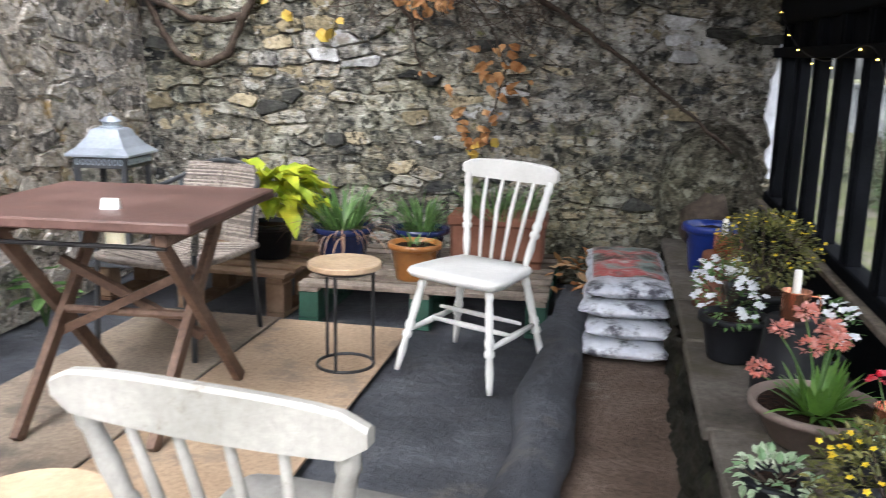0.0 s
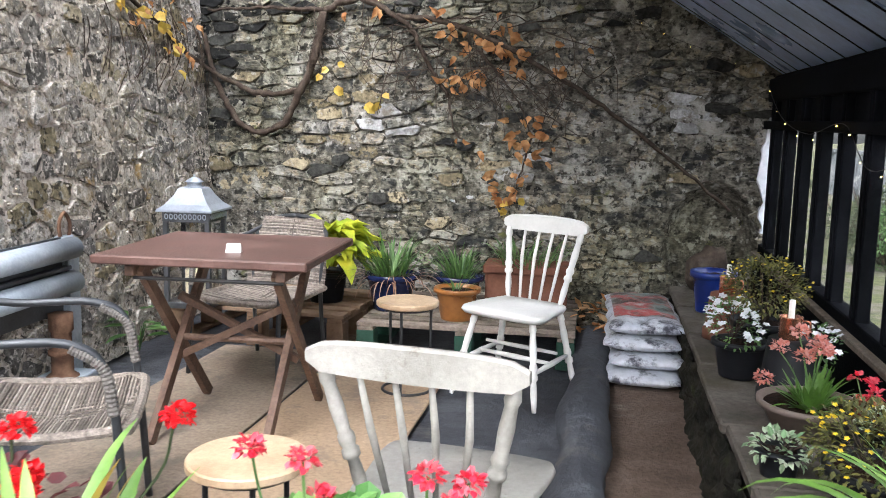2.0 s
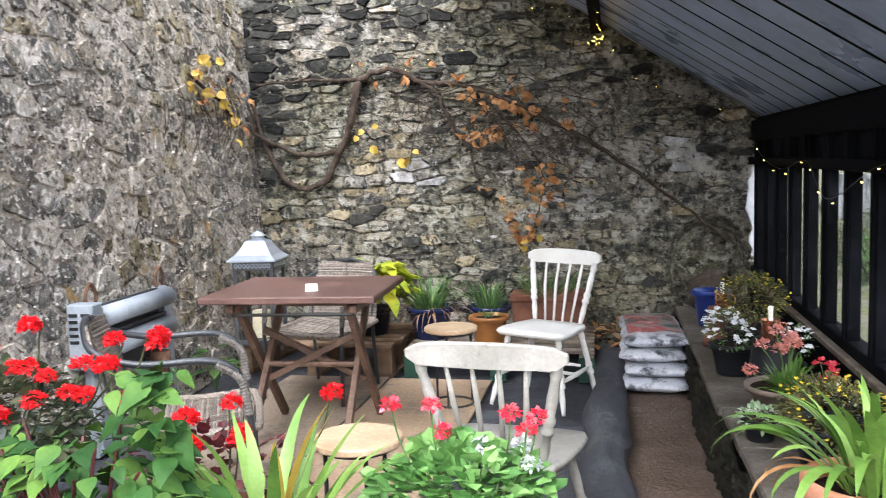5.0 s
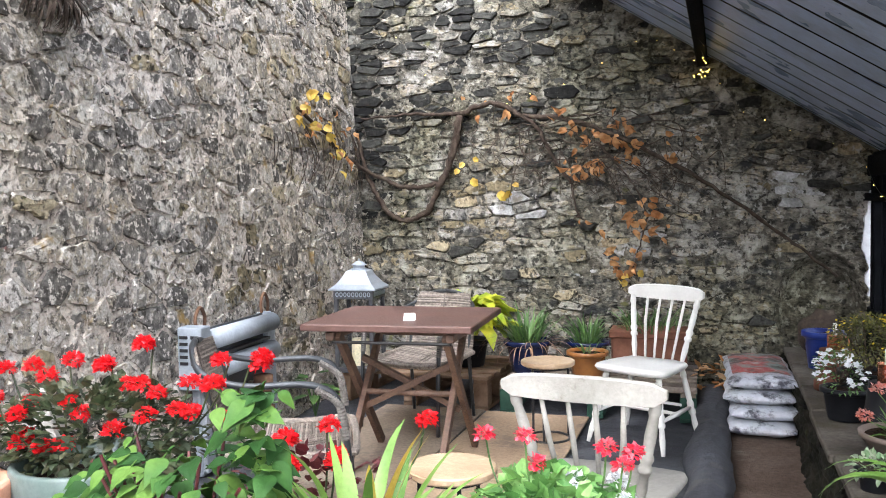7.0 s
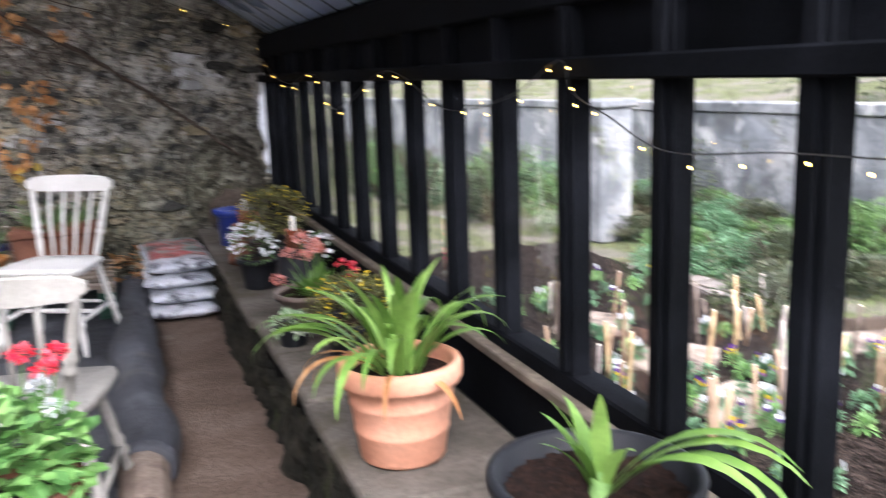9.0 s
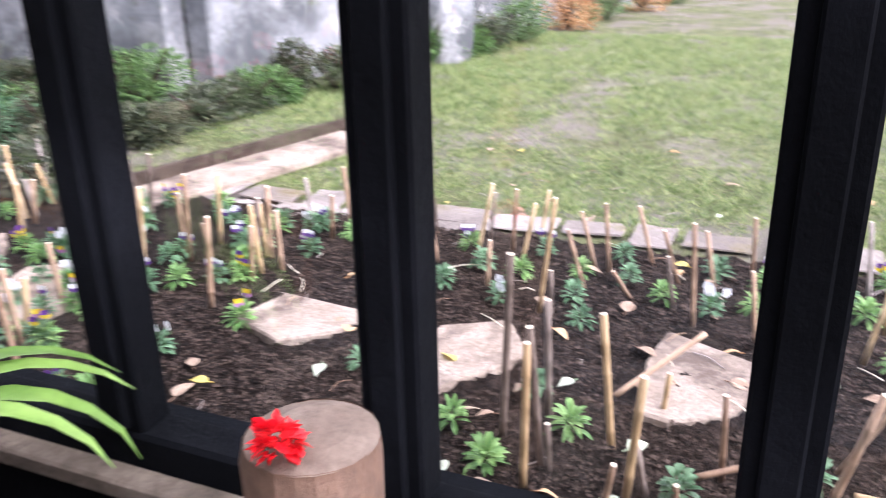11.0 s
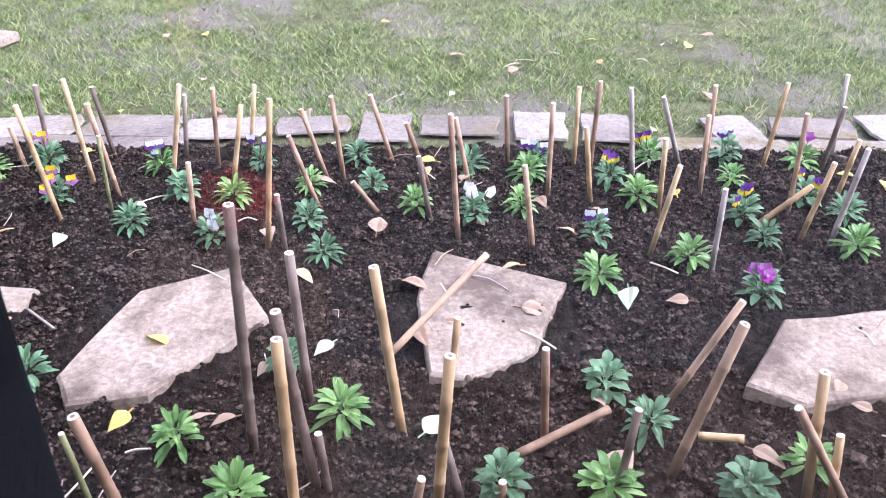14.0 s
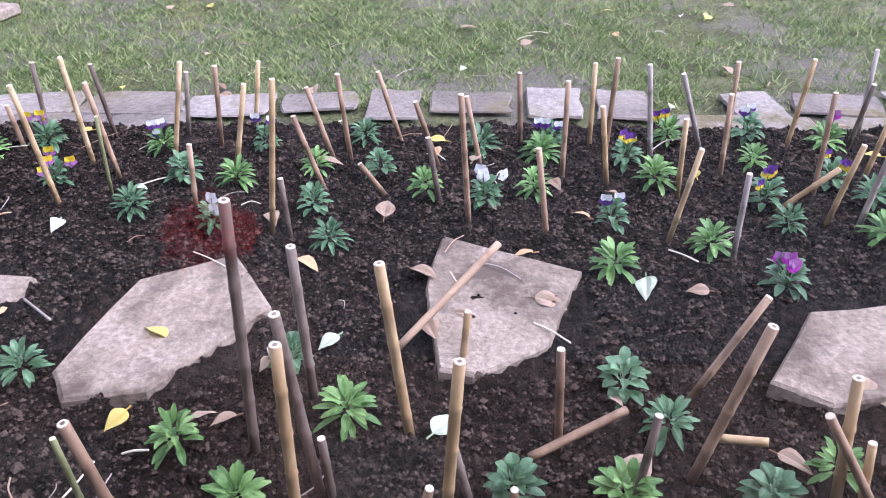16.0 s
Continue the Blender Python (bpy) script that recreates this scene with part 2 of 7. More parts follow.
    "grey_frame": material("dark_grey_tube", [(0.035, 0.038, 0.042), (0.06, 0.064, 0.07)], 10, 0.38, 0.1, 80, metal=0.4),
    "wicker": material("taupe_resin_wicker", [(0.11, 0.09, 0.075), (0.22, 0.185, 0.155), (0.33, 0.285, 0.245)], 60, 0.6, 0.5, 160, vary="island", spread=0.6, contrast=0.4),
    "wicker_dark": material("grey_resin_binding", [(0.10, 0.09, 0.08), (0.17, 0.155, 0.14)], 40, 0.6, 0.4, 160),
    "galv": material("galvanised_steel", [(0.22, 0.255, 0.29), (0.31, 0.35, 0.39), (0.40, 0.44, 0.48)], 5, 0.5, 0.15, 60, metal=0.15),
    "dark_steel": material("sooty_steel", [(0.05, 0.055, 0.06), (0.12, 0.13, 0.14)], 6, 0.5, 0.2, 60, metal=0.4),
    "rust": material("rusted_iron", [(0.06, 0.035, 0.025), (0.13, 0.07, 0.045), (0.22, 0.13, 0.08)], 14, 0.85, 0.5, 60),
    "zinc": material("silver_painted_tin", [(0.34, 0.38, 0.44), (0.48, 0.53, 0.60)], 6, 0.34, 0.1, 60, metal=0.5),
    "gunmetal": material("dark_lantern_metal", [(0.05, 0.052, 0.058), (0.10, 0.103, 0.11)], 8, 0.45, 0.15, 60, metal=0.3),
    "terracotta": material("terracotta", [(0.44, 0.19, 0.115), (0.55, 0.26, 0.165), (0.62, 0.33, 0.225)], 5, 0.85, 0.3, 60),
    "terracotta_old": material("brown_terracotta", [(0.10, 0.042, 0.027), (0.16, 0.07, 0.045), (0.22, 0.105, 0.07)], 6, 0.8, 0.3, 60),
    "orange_glaze": material("amber_glazed_pot", [(0.22, 0.085, 0.022), (0.33, 0.14, 0.04)], 8, 0.3, 0.1, 40),
    "blue_glaze": material("cobalt_glazed_pot", [(0.008, 0.012, 0.04), (0.014, 0.024, 0.085)], 6, 0.2, 0.1, 40),
    "bright_blue": material("bright_blue_glaze", [(0.005, 0.016, 0.11), (0.008, 0.028, 0.19)], 6, 0.3, 0.05, 40),
    "green_glaze": material("grey_green_glazed_pot", [(0.045, 0.07, 0.06), (0.09, 0.13, 0.115), (0.16, 0.20, 0.19)], 5, 0.35, 0.15, 40),
    "brown_glaze": material("grey_brown_stoneware", [(0.12, 0.09, 0.075), (0.20, 0.155, 0.13)], 6, 0.6, 0.2, 50),
    "black_plastic": material("black_plastic_pot", [(0.006, 0.0065, 0.008), (0.012, 0.013, 0.016)], 5, 0.5, 0.1, 40, gloss=0.2),
    "copper": material("polished_copper", [(0.55, 0.22, 0.12), (0.72, 0.33, 0.20)], 8, 0.25, 0.1, 40, metal=0.9),
    "wax": material("white_candle_wax", [(0.78, 0.75, 0.68), (0.84, 0.81, 0.75)], 8, 0.5, 0.05, 40),
    "cream": material("cream_candle_wax", [(0.70, 0.62, 0.42), (0.76, 0.68, 0.50)], 8, 0.5, 0.05, 40),
    "pallet": material("weathered_pallet_wood", [(0.10, 0.082, 0.065), (0.17, 0.14, 0.112), (0.26, 0.215, 0.178)], 9, 0.85, 0.5, 60, vary="object", contrast=0.4),
    "pallet_new": material("brown_pallet_wood", [(0.13, 0.078, 0.047), (0.19, 0.122, 0.078), (0.26, 0.178, 0.122)], 7, 0.85, 0.5, 60, vary="object"),
    "green_paint": material("green_painted_wood", [(0.012, 0.05, 0.032), (0.022, 0.085, 0.055)], 8, 0.7, 0.3, 60),
    "bark": material("vine_bark", [(0.03, 0.021, 0.016), (0.06, 0.044, 0.034), (0.10, 0.078, 0.062)], 20, 0.9, 0.8, 90, contrast=0.4),
    "sack_white": material("white_plastic_sack", [(0.40, 0.43, 0.49), (0.52, 0.54, 0.59), (0.60, 0.62, 0.66)], 9, 0.35, 0.3, 40, stain=(0.045, 0.045, 0.06), stain_scale=8, stain_at=0.535),
    "sack_print": material("printed_plastic_sack", [(0.03, 0.09, 0.085), (0.22, 0.30, 0.28), (0.40, 0.05, 0.05), (0.50, 0.52, 0.50)], 9, 0.4, 0.3, 40, stain=(0.03, 0.024, 0.02), stain_scale=7, stain_at=0.535),
    "log_end": material("cut_log_wood", [(0.11, 0.082, 0.064), (0.165, 0.128, 0.102), (0.22, 0.176, 0.145)], 14, 0.85, 0.4, 60, contrast=0.35),
    "wire": material("black_cable", [(0.008, 0.008, 0.008), (0.012, 0.012, 0.012)], 10, 0.6, 0, 40),
    "bulb": glow("warm_fairy_bulb", (1.0, 0.62, 0.10), 4.0),
    "cane_l": material("pale_bamboo", [(0.36, 0.24, 0.12), (0.46, 0.32, 0.17), (0.55, 0.41, 0.25)], 16, 0.55, 0.3, 70, vary="object", spread=0.4),
    "cane_b": material("brown_bamboo", [(0.20, 0.12, 0.075), (0.30, 0.19, 0.12), (0.40, 0.27, 0.18)], 16, 0.6, 0.3, 70, vary="object", spread=0.4),
    "cane_d": material("dark_hazel_stick", [(0.09, 0.065, 0.05), (0.15, 0.11, 0.09), (0.21, 0.165, 0.14)], 16, 0.75, 0.4, 70, vary="object", spread=0.4),
    "cane_w": material("grey_weathered_cane", [(0.24, 0.20, 0.18), (0.33, 0.28, 0.26), (0.42, 0.37, 0.34)], 16, 0.75, 0.4, 70, vary="object", spread=0.4),
    "cane_g": material("green_cane", [(0.14, 0.15, 0.06), (0.22, 0.23, 0.10)], 16, 0.6, 0.3, 70),
    "cane_cut": material("cut_cane_end", [(0.62, 0.54, 0.42), (0.74, 0.67, 0.55)], 30, 0.8, 0.2, 90),
    "leaf": leafy("green_leaf", [(0.05, 0.105, 0.03), (0.09, 0.18, 0.05), (0.16, 0.28, 0.085)]),
    "leaf_fresh": leafy("fresh_green_leaf", [(0.085, 0.19, 0.05), (0.15, 0.30, 0.085), (0.27, 0.45, 0.15)]),
    "leaf_mid": leafy("geranium_leaf", [(0.085, 0.21, 0.055), (0.15, 0.32, 0.085), (0.26, 0.46, 0.15)]),
    "leaf_fresh_piece": material("broad_green_leaf", [(0.014, 0.045, 0.010), (0.032, 0.088, 0.018), (0.085, 0.16, 0.03)], 9, 0.55, 0.15, 90, vary="object", spread=0.7, gloss=0.15),
    "leaf_teal": leafy("blue_green_leaf", [(0.055, 0.13, 0.06), (0.10, 0.21, 0.10), (0.18, 0.32, 0.18)]),
    "leaf_dark": leafy("dull_geranium_leaf", [(0.028, 0.038, 0.02), (0.055, 0.078, 0.034), (0.10, 0.105, 0.055)]),
    "leaf_olive": leafy("olive_small_leaf", [(0.045, 0.05, 0.014), (0.10, 0.105, 0.026), (0.19, 0.18, 0.05)]),
    "leaf_red": leafy("dark_red_leaf", [(0.06, 0.012, 0.015), (0.12, 0.025, 0.03), (0.16, 0.05, 0.05)]),
    "leaf_lily": leafy("strap_leaf", [(0.085, 0.18, 0.03), (0.15, 0.28, 0.052), (0.25, 0.41, 0.095)], 0.42, vary="object"),
    "leaf_hosta": leafy("yellow_hosta_leaf", [(0.30, 0.40, 0.03), (0.52, 0.54, 0.04), (0.66, 0.58, 0.05)]),
    "leaf_yellow": leafy("yellow_leaf", [(0.46, 0.28, 0.05), (0.58, 0.43, 0.08), (0.64, 0.53, 0.15)]),
    "leaf_dry": leafy("dry_brown_leaf", [(0.30, 0.13, 0.05), (0.50, 0.27, 0.12), (0.66, 0.45, 0.26)], 0.8),
    "leaf_brown": leafy("brown_fallen_leaf", [(0.16, 0.09, 0.06), (0.30, 0.19, 0.13), (0.44, 0.33, 0.25)], 0.8),
    "leaf_varieg": leafy("variegated_leaf", [(0.16, 0.28, 0.13), (0.36, 0.46, 0.30), (0.54, 0.60, 0.46)]),
    "petal_red": leafy("red_petal", [(0.70, 0.008, 0.016), (0.82, 0.014, 0.022), (0.86, 0.04, 0.045)]),
    "petal_pink": leafy("pink_petal", [(0.70, 0.02, 0.055), (0.76, 0.055, 0.10), (0.80, 0.20, 0.24)]),
    "petal_coral": leafy("coral_petal", [(0.66, 0.22, 0.17), (0.74, 0.33, 0.27), (0.78, 0.45, 0.40)]),
    "petal_white": leafy("white_petal", [(0.68, 0.70, 0.74), (0.80, 0.81, 0.83)]),
    "petal_yellow": leafy("yellow_petal", [(0.66, 0.46, 0.02), (0.76, 0.60, 0.03)]),
    "petal_violet": leafy("violet_petal", [(0.06, 0.02, 0.16), (0.15, 0.04, 0.30)]),
    "petal_mauve": leafy("mauve_petal", [(0.34, 0.09, 0.34), (0.50, 0.25, 0.55)]),
    "petal_magenta": leafy("magenta_petal", [(0.40, 0.03, 0.40), (0.55, 0.06, 0.55)]),
    "yellow_tag": material("yellow_label", [(0.62, 0.50, 0.03), (0.70, 0.58, 0.05)], 8, 0.5, 0, 40),
    "white_tag": material("white_card", [(0.72, 0.72, 0.70), (0.78, 0.78, 0.76)], 8, 0.6, 0, 40),
}
glass = bpy.data.materials.new("window_glass")
glass.use_nodes = True
gb = glass.node_tree.nodes["Principled BSDF"]
gb.inputs["Base Color"].default_value = (0.97, 0.985, 0.98, 1)
gb.inputs["Roughness"].default_value = 0.0
gb.inputs["IOR"].default_value = 1.45
gb.inputs["Transmission Weight"].default_value = 1.0
MAT["glass"] = glass

# ---- mesh helpers ----


def finish(name, bm, mat, smooth=False):
    bmesh.ops.recalc_face_normals(bm, faces=bm.faces)
    me = bpy.data.meshes.new(name)
    bm.to_mesh(me)
    bm.free()
    me.materials.append(MAT[mat])
    if smooth:
        me.polygons.foreach_set("use_smooth", [True] * len(me.polygons))
    return me


def part(name, bm, mat, parent, label="", smooth=False):
    ob = new(name, finish(name, bm, mat, smooth))
    ob.parent = parent
    return tagged(ob, label)


def piece(name, me, parent, m):
    """A piece on shared mesh data under its thing."""
    ob = new(name, me)
    ob.parent = parent
    ob.matrix_basis = m
    return ob


def thing(name, label, category, m=None, group="", kind=""):
    ob = new(name)
    ob.empty_display_size = 0.1
    if m is not None:
        ob.matrix_basis = m
    return tagged(ob, label, category, group, kind)


def solid(name, bm, mat, label, category, m=None, group="", kind="", smooth=False):
    ob = new(name, finish(name, bm, mat, smooth))
    if m is not None:
        ob.matrix_basis = m
    return tagged(ob, label, category, group, kind)


def box(bm, x0, x1, y0, y1, z0, z1, bevel=0.0):
    r = bmesh.ops.create_cube(bm, size=1.0)
    for v in r["verts"]:
        v.co = Vector(((x0 + x1) / 2 + v.co.x * (x1 - x0), (y0 + y1) / 2 + v.co.y * (y1 - y0), (z0 + z1) / 2 + v.co.z * (z1 - z0)))
    if bevel:
        es = {e for v in r["verts"] for e in v.link_edges}
        bmesh.ops.bevel(bm, geom=list(es), offset=bevel, segments=1, affect="EDGES")
    return bm


def tube(bm, pts, radii, n=8, caps=True):
    pts = [Vector(p) for p in pts]
    if not isinstance(radii, (list, tuple)):
        radii = [radii] * len(pts)
    rings, up = [], None
    for i, p in enumerate(pts):
        d = (pts[min(i + 1, len(pts) - 1)] - pts[max(i - 1, 0)]).normalized()
        a = up - d * up.dot(d) if up is not None else d.orthogonal()
        if a.length < 1e-4:
            a = d.orthogonal()
        a.normalize()
        up = a
        b = d.cross(a)
        rings.append([bm.verts.new(p + (a * math.cos(2 * math.pi * k / n) + b * math.sin(2 * math.pi * k / n)) * radii[i]) for k in range(n)])
    for r, s in zip(rings, rings[1:]):
        for k in range(n):
            bm.faces.new((r[k], r[(k + 1) % n], s[(k + 1) % n], s[k]))
    if caps:
        bm.faces.new(rings[0])
        bm.faces.new(rings[-1])
    return bm


def lathe(bm, profile, n=28, at=(0, 0, 0)):
    at = Vector(at)
    rings = []
    for r, z in profile:
        if r < 1e-5:
            rings.append([bm.verts.new(at + Vector((0, 0, z)))])
        else:
            rings.append([bm.verts.new(at + Vector((r * math.cos(2 * math.pi * k / n), r * math.sin(2 * math.pi * k / n), z))) for k in range(n)])
    for r, s in zip(rings, rings[1:]):
        for k in range(n):
            a, b, c, d = r[k % len(r)], r[(k + 1) % len(r)], s[(k + 1) % len(s)], s[k % len(s)]
            f = []
            for v in (a, b, c, d):
                if v not in f:
                    f.append(v)
            if len(f) > 2:
                bm.faces.new(f)
    return bm


def curve(points, steps=6):
    """A smooth line through the points."""
    p = [Vector(q) for q in points]
    p = [p[0] * 2 - p[1]] + p + [p[-1] * 2 - p[-2]]
    out = []
    for i in range(1, len(p) - 2):
        for s in range(steps):
            t = s / steps
            out.append(0.5 * (2 * p[i] + (p[i + 1] - p[i - 1]) * t + (2 * p[i - 1] - 5 * p[i] + 4 * p[i + 1] - p[i + 2]) * t * t
                              + (3 * p[i] - p[i - 1] - 3 * p[i + 1] + p[i + 2]) * t ** 3))
    out.append(p[-2])
    return out


def blade(bm, root, heading, length, width, rise, droop, rng, segs=7, fold=0.25):
    """A strap leaf that rises and then arches over."""
    h = Vector((math.cos(heading), math.sin(heading), 0))
    side = Vector((-h.y, h.x, 0))
    p, ang, rows = Vector(root), rise, []
    for i in range(segs + 1):
        t = i / segs
        w = width * (0.55 + 0.9 * t if t < 0.5 else 2.0 * (1 - t) ** 0.7) * 0.5 + 0.0006
        mid = p - Vector((0, 0, w * fold))
        rows.append((bm.verts.new(p + side * w), bm.verts.new(mid), bm.verts.new(p - side * w)))
        p = p + (h * math.cos(ang) + Vector((0, 0, math.sin(ang)))) * (length / segs)
        ang -= droop / segs * (0.4 + 1.2 * t)
        h = (h + side * rng.uniform(-0.05, 0.05)).normalized()
    for a, b in zip(rows, rows[1:]):
        bm.faces.new((a[0], a[1], b[1], b[0]))
        bm.faces.new((a[1], a[2], b[2], b[1]))


def leaf(bm, base, out, size, wide=0.55, up=Vector((0, 0, 1)), curl=0.15, lobes=False):
    """A small ovate leaf, folded along its middle."""
    out = Vector(out).normalized()
    side = out.cross(up)
    if side.length < 1e-3:
        side = Vector((1, 0, 0))
    side.normalize()
    nrm = side.cross(out)
    base = Vector(base)
    a = bm.verts.new(base)
    m1 = bm.verts.new(base + out * size * 0.45 - nrm * size * 0.06)
    tip = bm.verts.new(base + out * size - nrm * size * curl)
    w = size * wide * 0.5
    l1 = bm.verts.new(base + out * size * (0.12 if lobes else 0.25) + side * w * 0.85 + nrm * size * 0.04)
    l2 = bm.verts.new(base + out * size * 0.66 + side * w * (1.0 if lobes else 0.75) + nrm * size * 0.02)
    r1 = bm.verts.new(base + out * size * (0.12 if lobes else 0.25) - side * w * 0.85 + nrm * size * 0.04)
    r2 = bm.verts.new(base + out * size * 0.66 - side * w * (1.0 if lobes else 0.75) + nrm * size * 0.02)
    for f in ((a, m1, l1), (l1, m1, l2), (l2, m1, tip), (a, r1, m1), (r1, r2, m1), (r2, tip, m1)):
        bm.faces.new(f)


def heart_leaf(bm, base, out, size, up, rng):
    """A broad pointed leaf with a sunken midrib, arched down towards its tip, on a short stalk."""
    out = Vector(out).normalized()
    side = out.cross(up).normalized()
    nrm = side.cross(out)
    stalk = Vector(base) - out * size * .35
    tube(bm, [stalk, Vector(base) - nrm * .002], .0016, 4, False)
    droop, twist, rows = rng.uniform(.15, .45), rng.uniform(-.12, .12), []
    for t, w in ((-.06, .10), (.0, .34), (.14, .62), (.32, .70), (.52, .58), (.72, .36), (.88, .16), (1.0, .0)):
        c = Vector(base) + out * size * t - nrm * size * droop * t * t + side * size * twist * t * t
        h = w * size * .5
        wave = nrm * size * .025 * math.sin(9 * t + size * 70)
        if w:
            rows.append((bm.verts.new(c + side * h + nrm * h * .22 + wave), bm.verts.new(c + side * h * .5 + nrm * h * .24), bm.verts.new(c), bm.verts.new(c - side * h * .5 + nrm * h * .24), bm.verts.new(c - side * h + nrm * h * .22 - wave)))
        else:
            tip = bm.verts.new(c)
    for a, b in zip(rows, rows[1:]):
        for k in range(4):
            bm.faces.new((a[k], a[k + 1], b[k + 1], b[k]))
    for k in range(4):
        bm.faces.new((rows[-1][k], rows[-1][k + 1], tip))


def bush(bm, centre, radii, count, size, rng, wide=0.6, lobes=False, low=-0.4):
    c = Vector(centre)
    for _ in range(count):
        th, u = rng.uniform(0, 2 * math.pi), rng.uniform(low, 1.0)
        s = math.sqrt(max(0.0, 1 - u * u))
        d = Vector((s * math.cos(th), s * math.sin(th), u))
        q = rng.uniform(0.45, 1.0) ** 0.6
        p = c + Vector((d.x * radii[0], d.y * radii[1], d.z * radii[2])) * q
        o = d + Vector((rng.uniform(-0.7, 0.7), rng.uniform(-0.7, 0.7), rng.uniform(-0.6, 0.5)))
        leaf(bm, p, o, size * rng.uniform(0.6, 1.25), wide, Vector((rng.uniform(-0.3, 0.3), rng.uniform(-0.3, 0.3), 1)), rng.uniform(0.0, 0.35), lobes)


def head(bm, centre, radius, count, petal, rng):
    """A round flower head of many small petals."""
    c = Vector(centre)
    for _ in range(count):
        th, u = rng.uniform(0, 2 * math.pi), rng.uniform(-0.5, 1.0)
        s = math.sqrt(max(0.0, 1 - u * u))
        d = Vector((s * math.cos(th), s * math.sin(th), u * 0.8))
        leaf(bm, c + d * radius * rng.uniform(0.5, 0.85), d + Vector((rng.uniform(-.8, .8), rng.uniform(-.8, .8), rng.uniform(-.8, .8))), petal * rng.uniform(.7, 1.2), 0.9, Vector((rng.random(), rng.random(), 1)))


def leaves_of(parent, mat, count, make, label=""):
    """Each leaf a part of its own; make(bm, i) draws one."""
    for i in range(count):
        bm = bmesh.new()
        make(bm, i)
        part("leaf", bm, mat, parent, label, True)


def sheet(bm, x0, x1, y0, y1, step, height, base=0.0):
    """A closed-looking surface of small quads whose height comes from a function."""
    nx, ny = max(1, round((x1 - x0) / step)), max(1, round((y1 - y0) / step))
    g = [[bm.verts.new((x0 + (x1 - x0) * i / nx, y0 + (y1 - y0) * j / ny, base + height(x0 + (x1 - x0) * i / nx, y0 + (y1 - y0) * j / ny))) for j in range(ny + 1)] for i in range(nx + 1)]
    for i in range(nx):
        for j in range(ny):
            bm.faces.new((g[i][j], g[i + 1][j], g[i + 1][j + 1], g[i][j + 1]))
    return bm


def rough(x, y, s, a):
    return a * noise.noise(Vector((x * s, y * s, 3.1)))


# ---- setting: walls, floor, roof, windows ----
LW = pose(-1.10, 0, 0, -3.2, 0, 93.9)  # frame of the long stone wall: x along it from the corner, -y out of it


def zt(y):
    """The lean-to falls slightly towards its open end."""
    return 0.014 * (y + 2.5)


bm = bmesh.new()
box(bm, -1.75, 2.66, 0.20, 0.55, -0.05, 3.8)
wall_north = solid("wall_north", bm, "mortar_n", "old dark rubble stone wall with patches of lime", "wall", kind="structure")


def plaster(wall, mat, label, x0, x1, z0, z1, step, height):
    """A rough skin of mortar on a wall, standing out by the given height."""
    nx, nz = round((x1 - x0) / step), round((z1 - z0) / step)
    vs = []
    for i in range(nx + 1):
        x = x0 + (x1 - x0) * i / nx
        for j in range(nz + 1):
            z = z0 + (z1 - z0) * j / nz
            vs.append((x, .012 - height(x, z), z))
    fs = [(i * (nz + 1) + j, (i + 1) * (nz + 1) + j, (i + 1) * (nz + 1) + j + 1, i * (nz + 1) + j + 1) for i in range(nx) for j in range(nz)]
    me = bpy.data.meshes.new("mortar")
    me.from_pydata(vs, [], fs)
    me.materials.append(MAT[mat])
    me.polygons.foreach_set("use_smooth", [True] * len(me.polygons))
    ob = new("mortar", me)
    ob.parent = wall
    tagged(ob, label)


def hollow(x, z):
    """The dark recess low in the wall beside the windows: 0 outside, 1 inside."""
    return max(0.0, min(1.0, 2.5 - 2.5 * (((x - 2.27) / .30) ** 2 + ((z - .55) / .45) ** 2)))


plaster(wall_north, "mortar_n", "rough dark mortar between stones", -1.3, 2.66, 0.0, 3.8, 0.014,
        lambda x, z: .012 + rough(x, z * 1.7, 9, .016) + rough(x, z, 26, .011) + rough(x, z, 62, .008) - .15 * hollow(x, z))
bm = bmesh.new()
box(bm, -11.6, 0.0, 0.03, 0.5, -0.05, 3.6)
wall_west = solid("wall_west", bm, "mortar_w", "old grey rubble stone wall with pale lime mortar", "wall", LW, kind="structure")
plaster(wall_west, "mortar_w", "rough pale lime mortar between stones", -5.5, 0.0, 0.0, 3.6, 0.015,
        lambda x, z: .009 + rough(x, z, 6, .010) + rough(x, z, 21, .009) + rough(x, z, 62, .012))
bm = bmesh.new()
box(bm, -0.75, 3.2, -11.4, -11.0, -0.05, 1.1)
solid("wall_south", bm, "mortar_w", "plain lime-rendered wall closing the yard", "wall", kind="structure")

# ground, floor and path
bm = bmesh.new()
sheet(bm, -200, 200, -200, 200, 20, lambda x, y: 0.0, -0.035)
solid("ground", bm, "grass_ground", "worn green lawn with muddy patches", "ground", kind="structure")
bm = bmesh.new()
sheet(bm, -1.3, 1.5, -11.0, 0.03, 0.04, lambda x, y: rough(x, y, 3, 0.012) + rough(x, y, 9, 0.006) + .006 * abs(math.sin(7 * x + 2.5 * noise.noise(Vector((x * 2, y * 1.5, 0))))) ** 6 - 0.010)
solid("floor", bm, "fabric", "wrinkled black weed membrane laid as a floor", "floor", kind="structure", smooth=True)
bm = bmesh.new()
sheet(bm, 1.45, 2.65, -11.0, 0.03, 0.06, lambda x, y: rough(x, y, 2.5, 0.012) + rough(x, y, 12, 0.004), -0.02)
solid("path", bm, "path", "trodden brown earth path", "path", kind="structure", smooth=True)
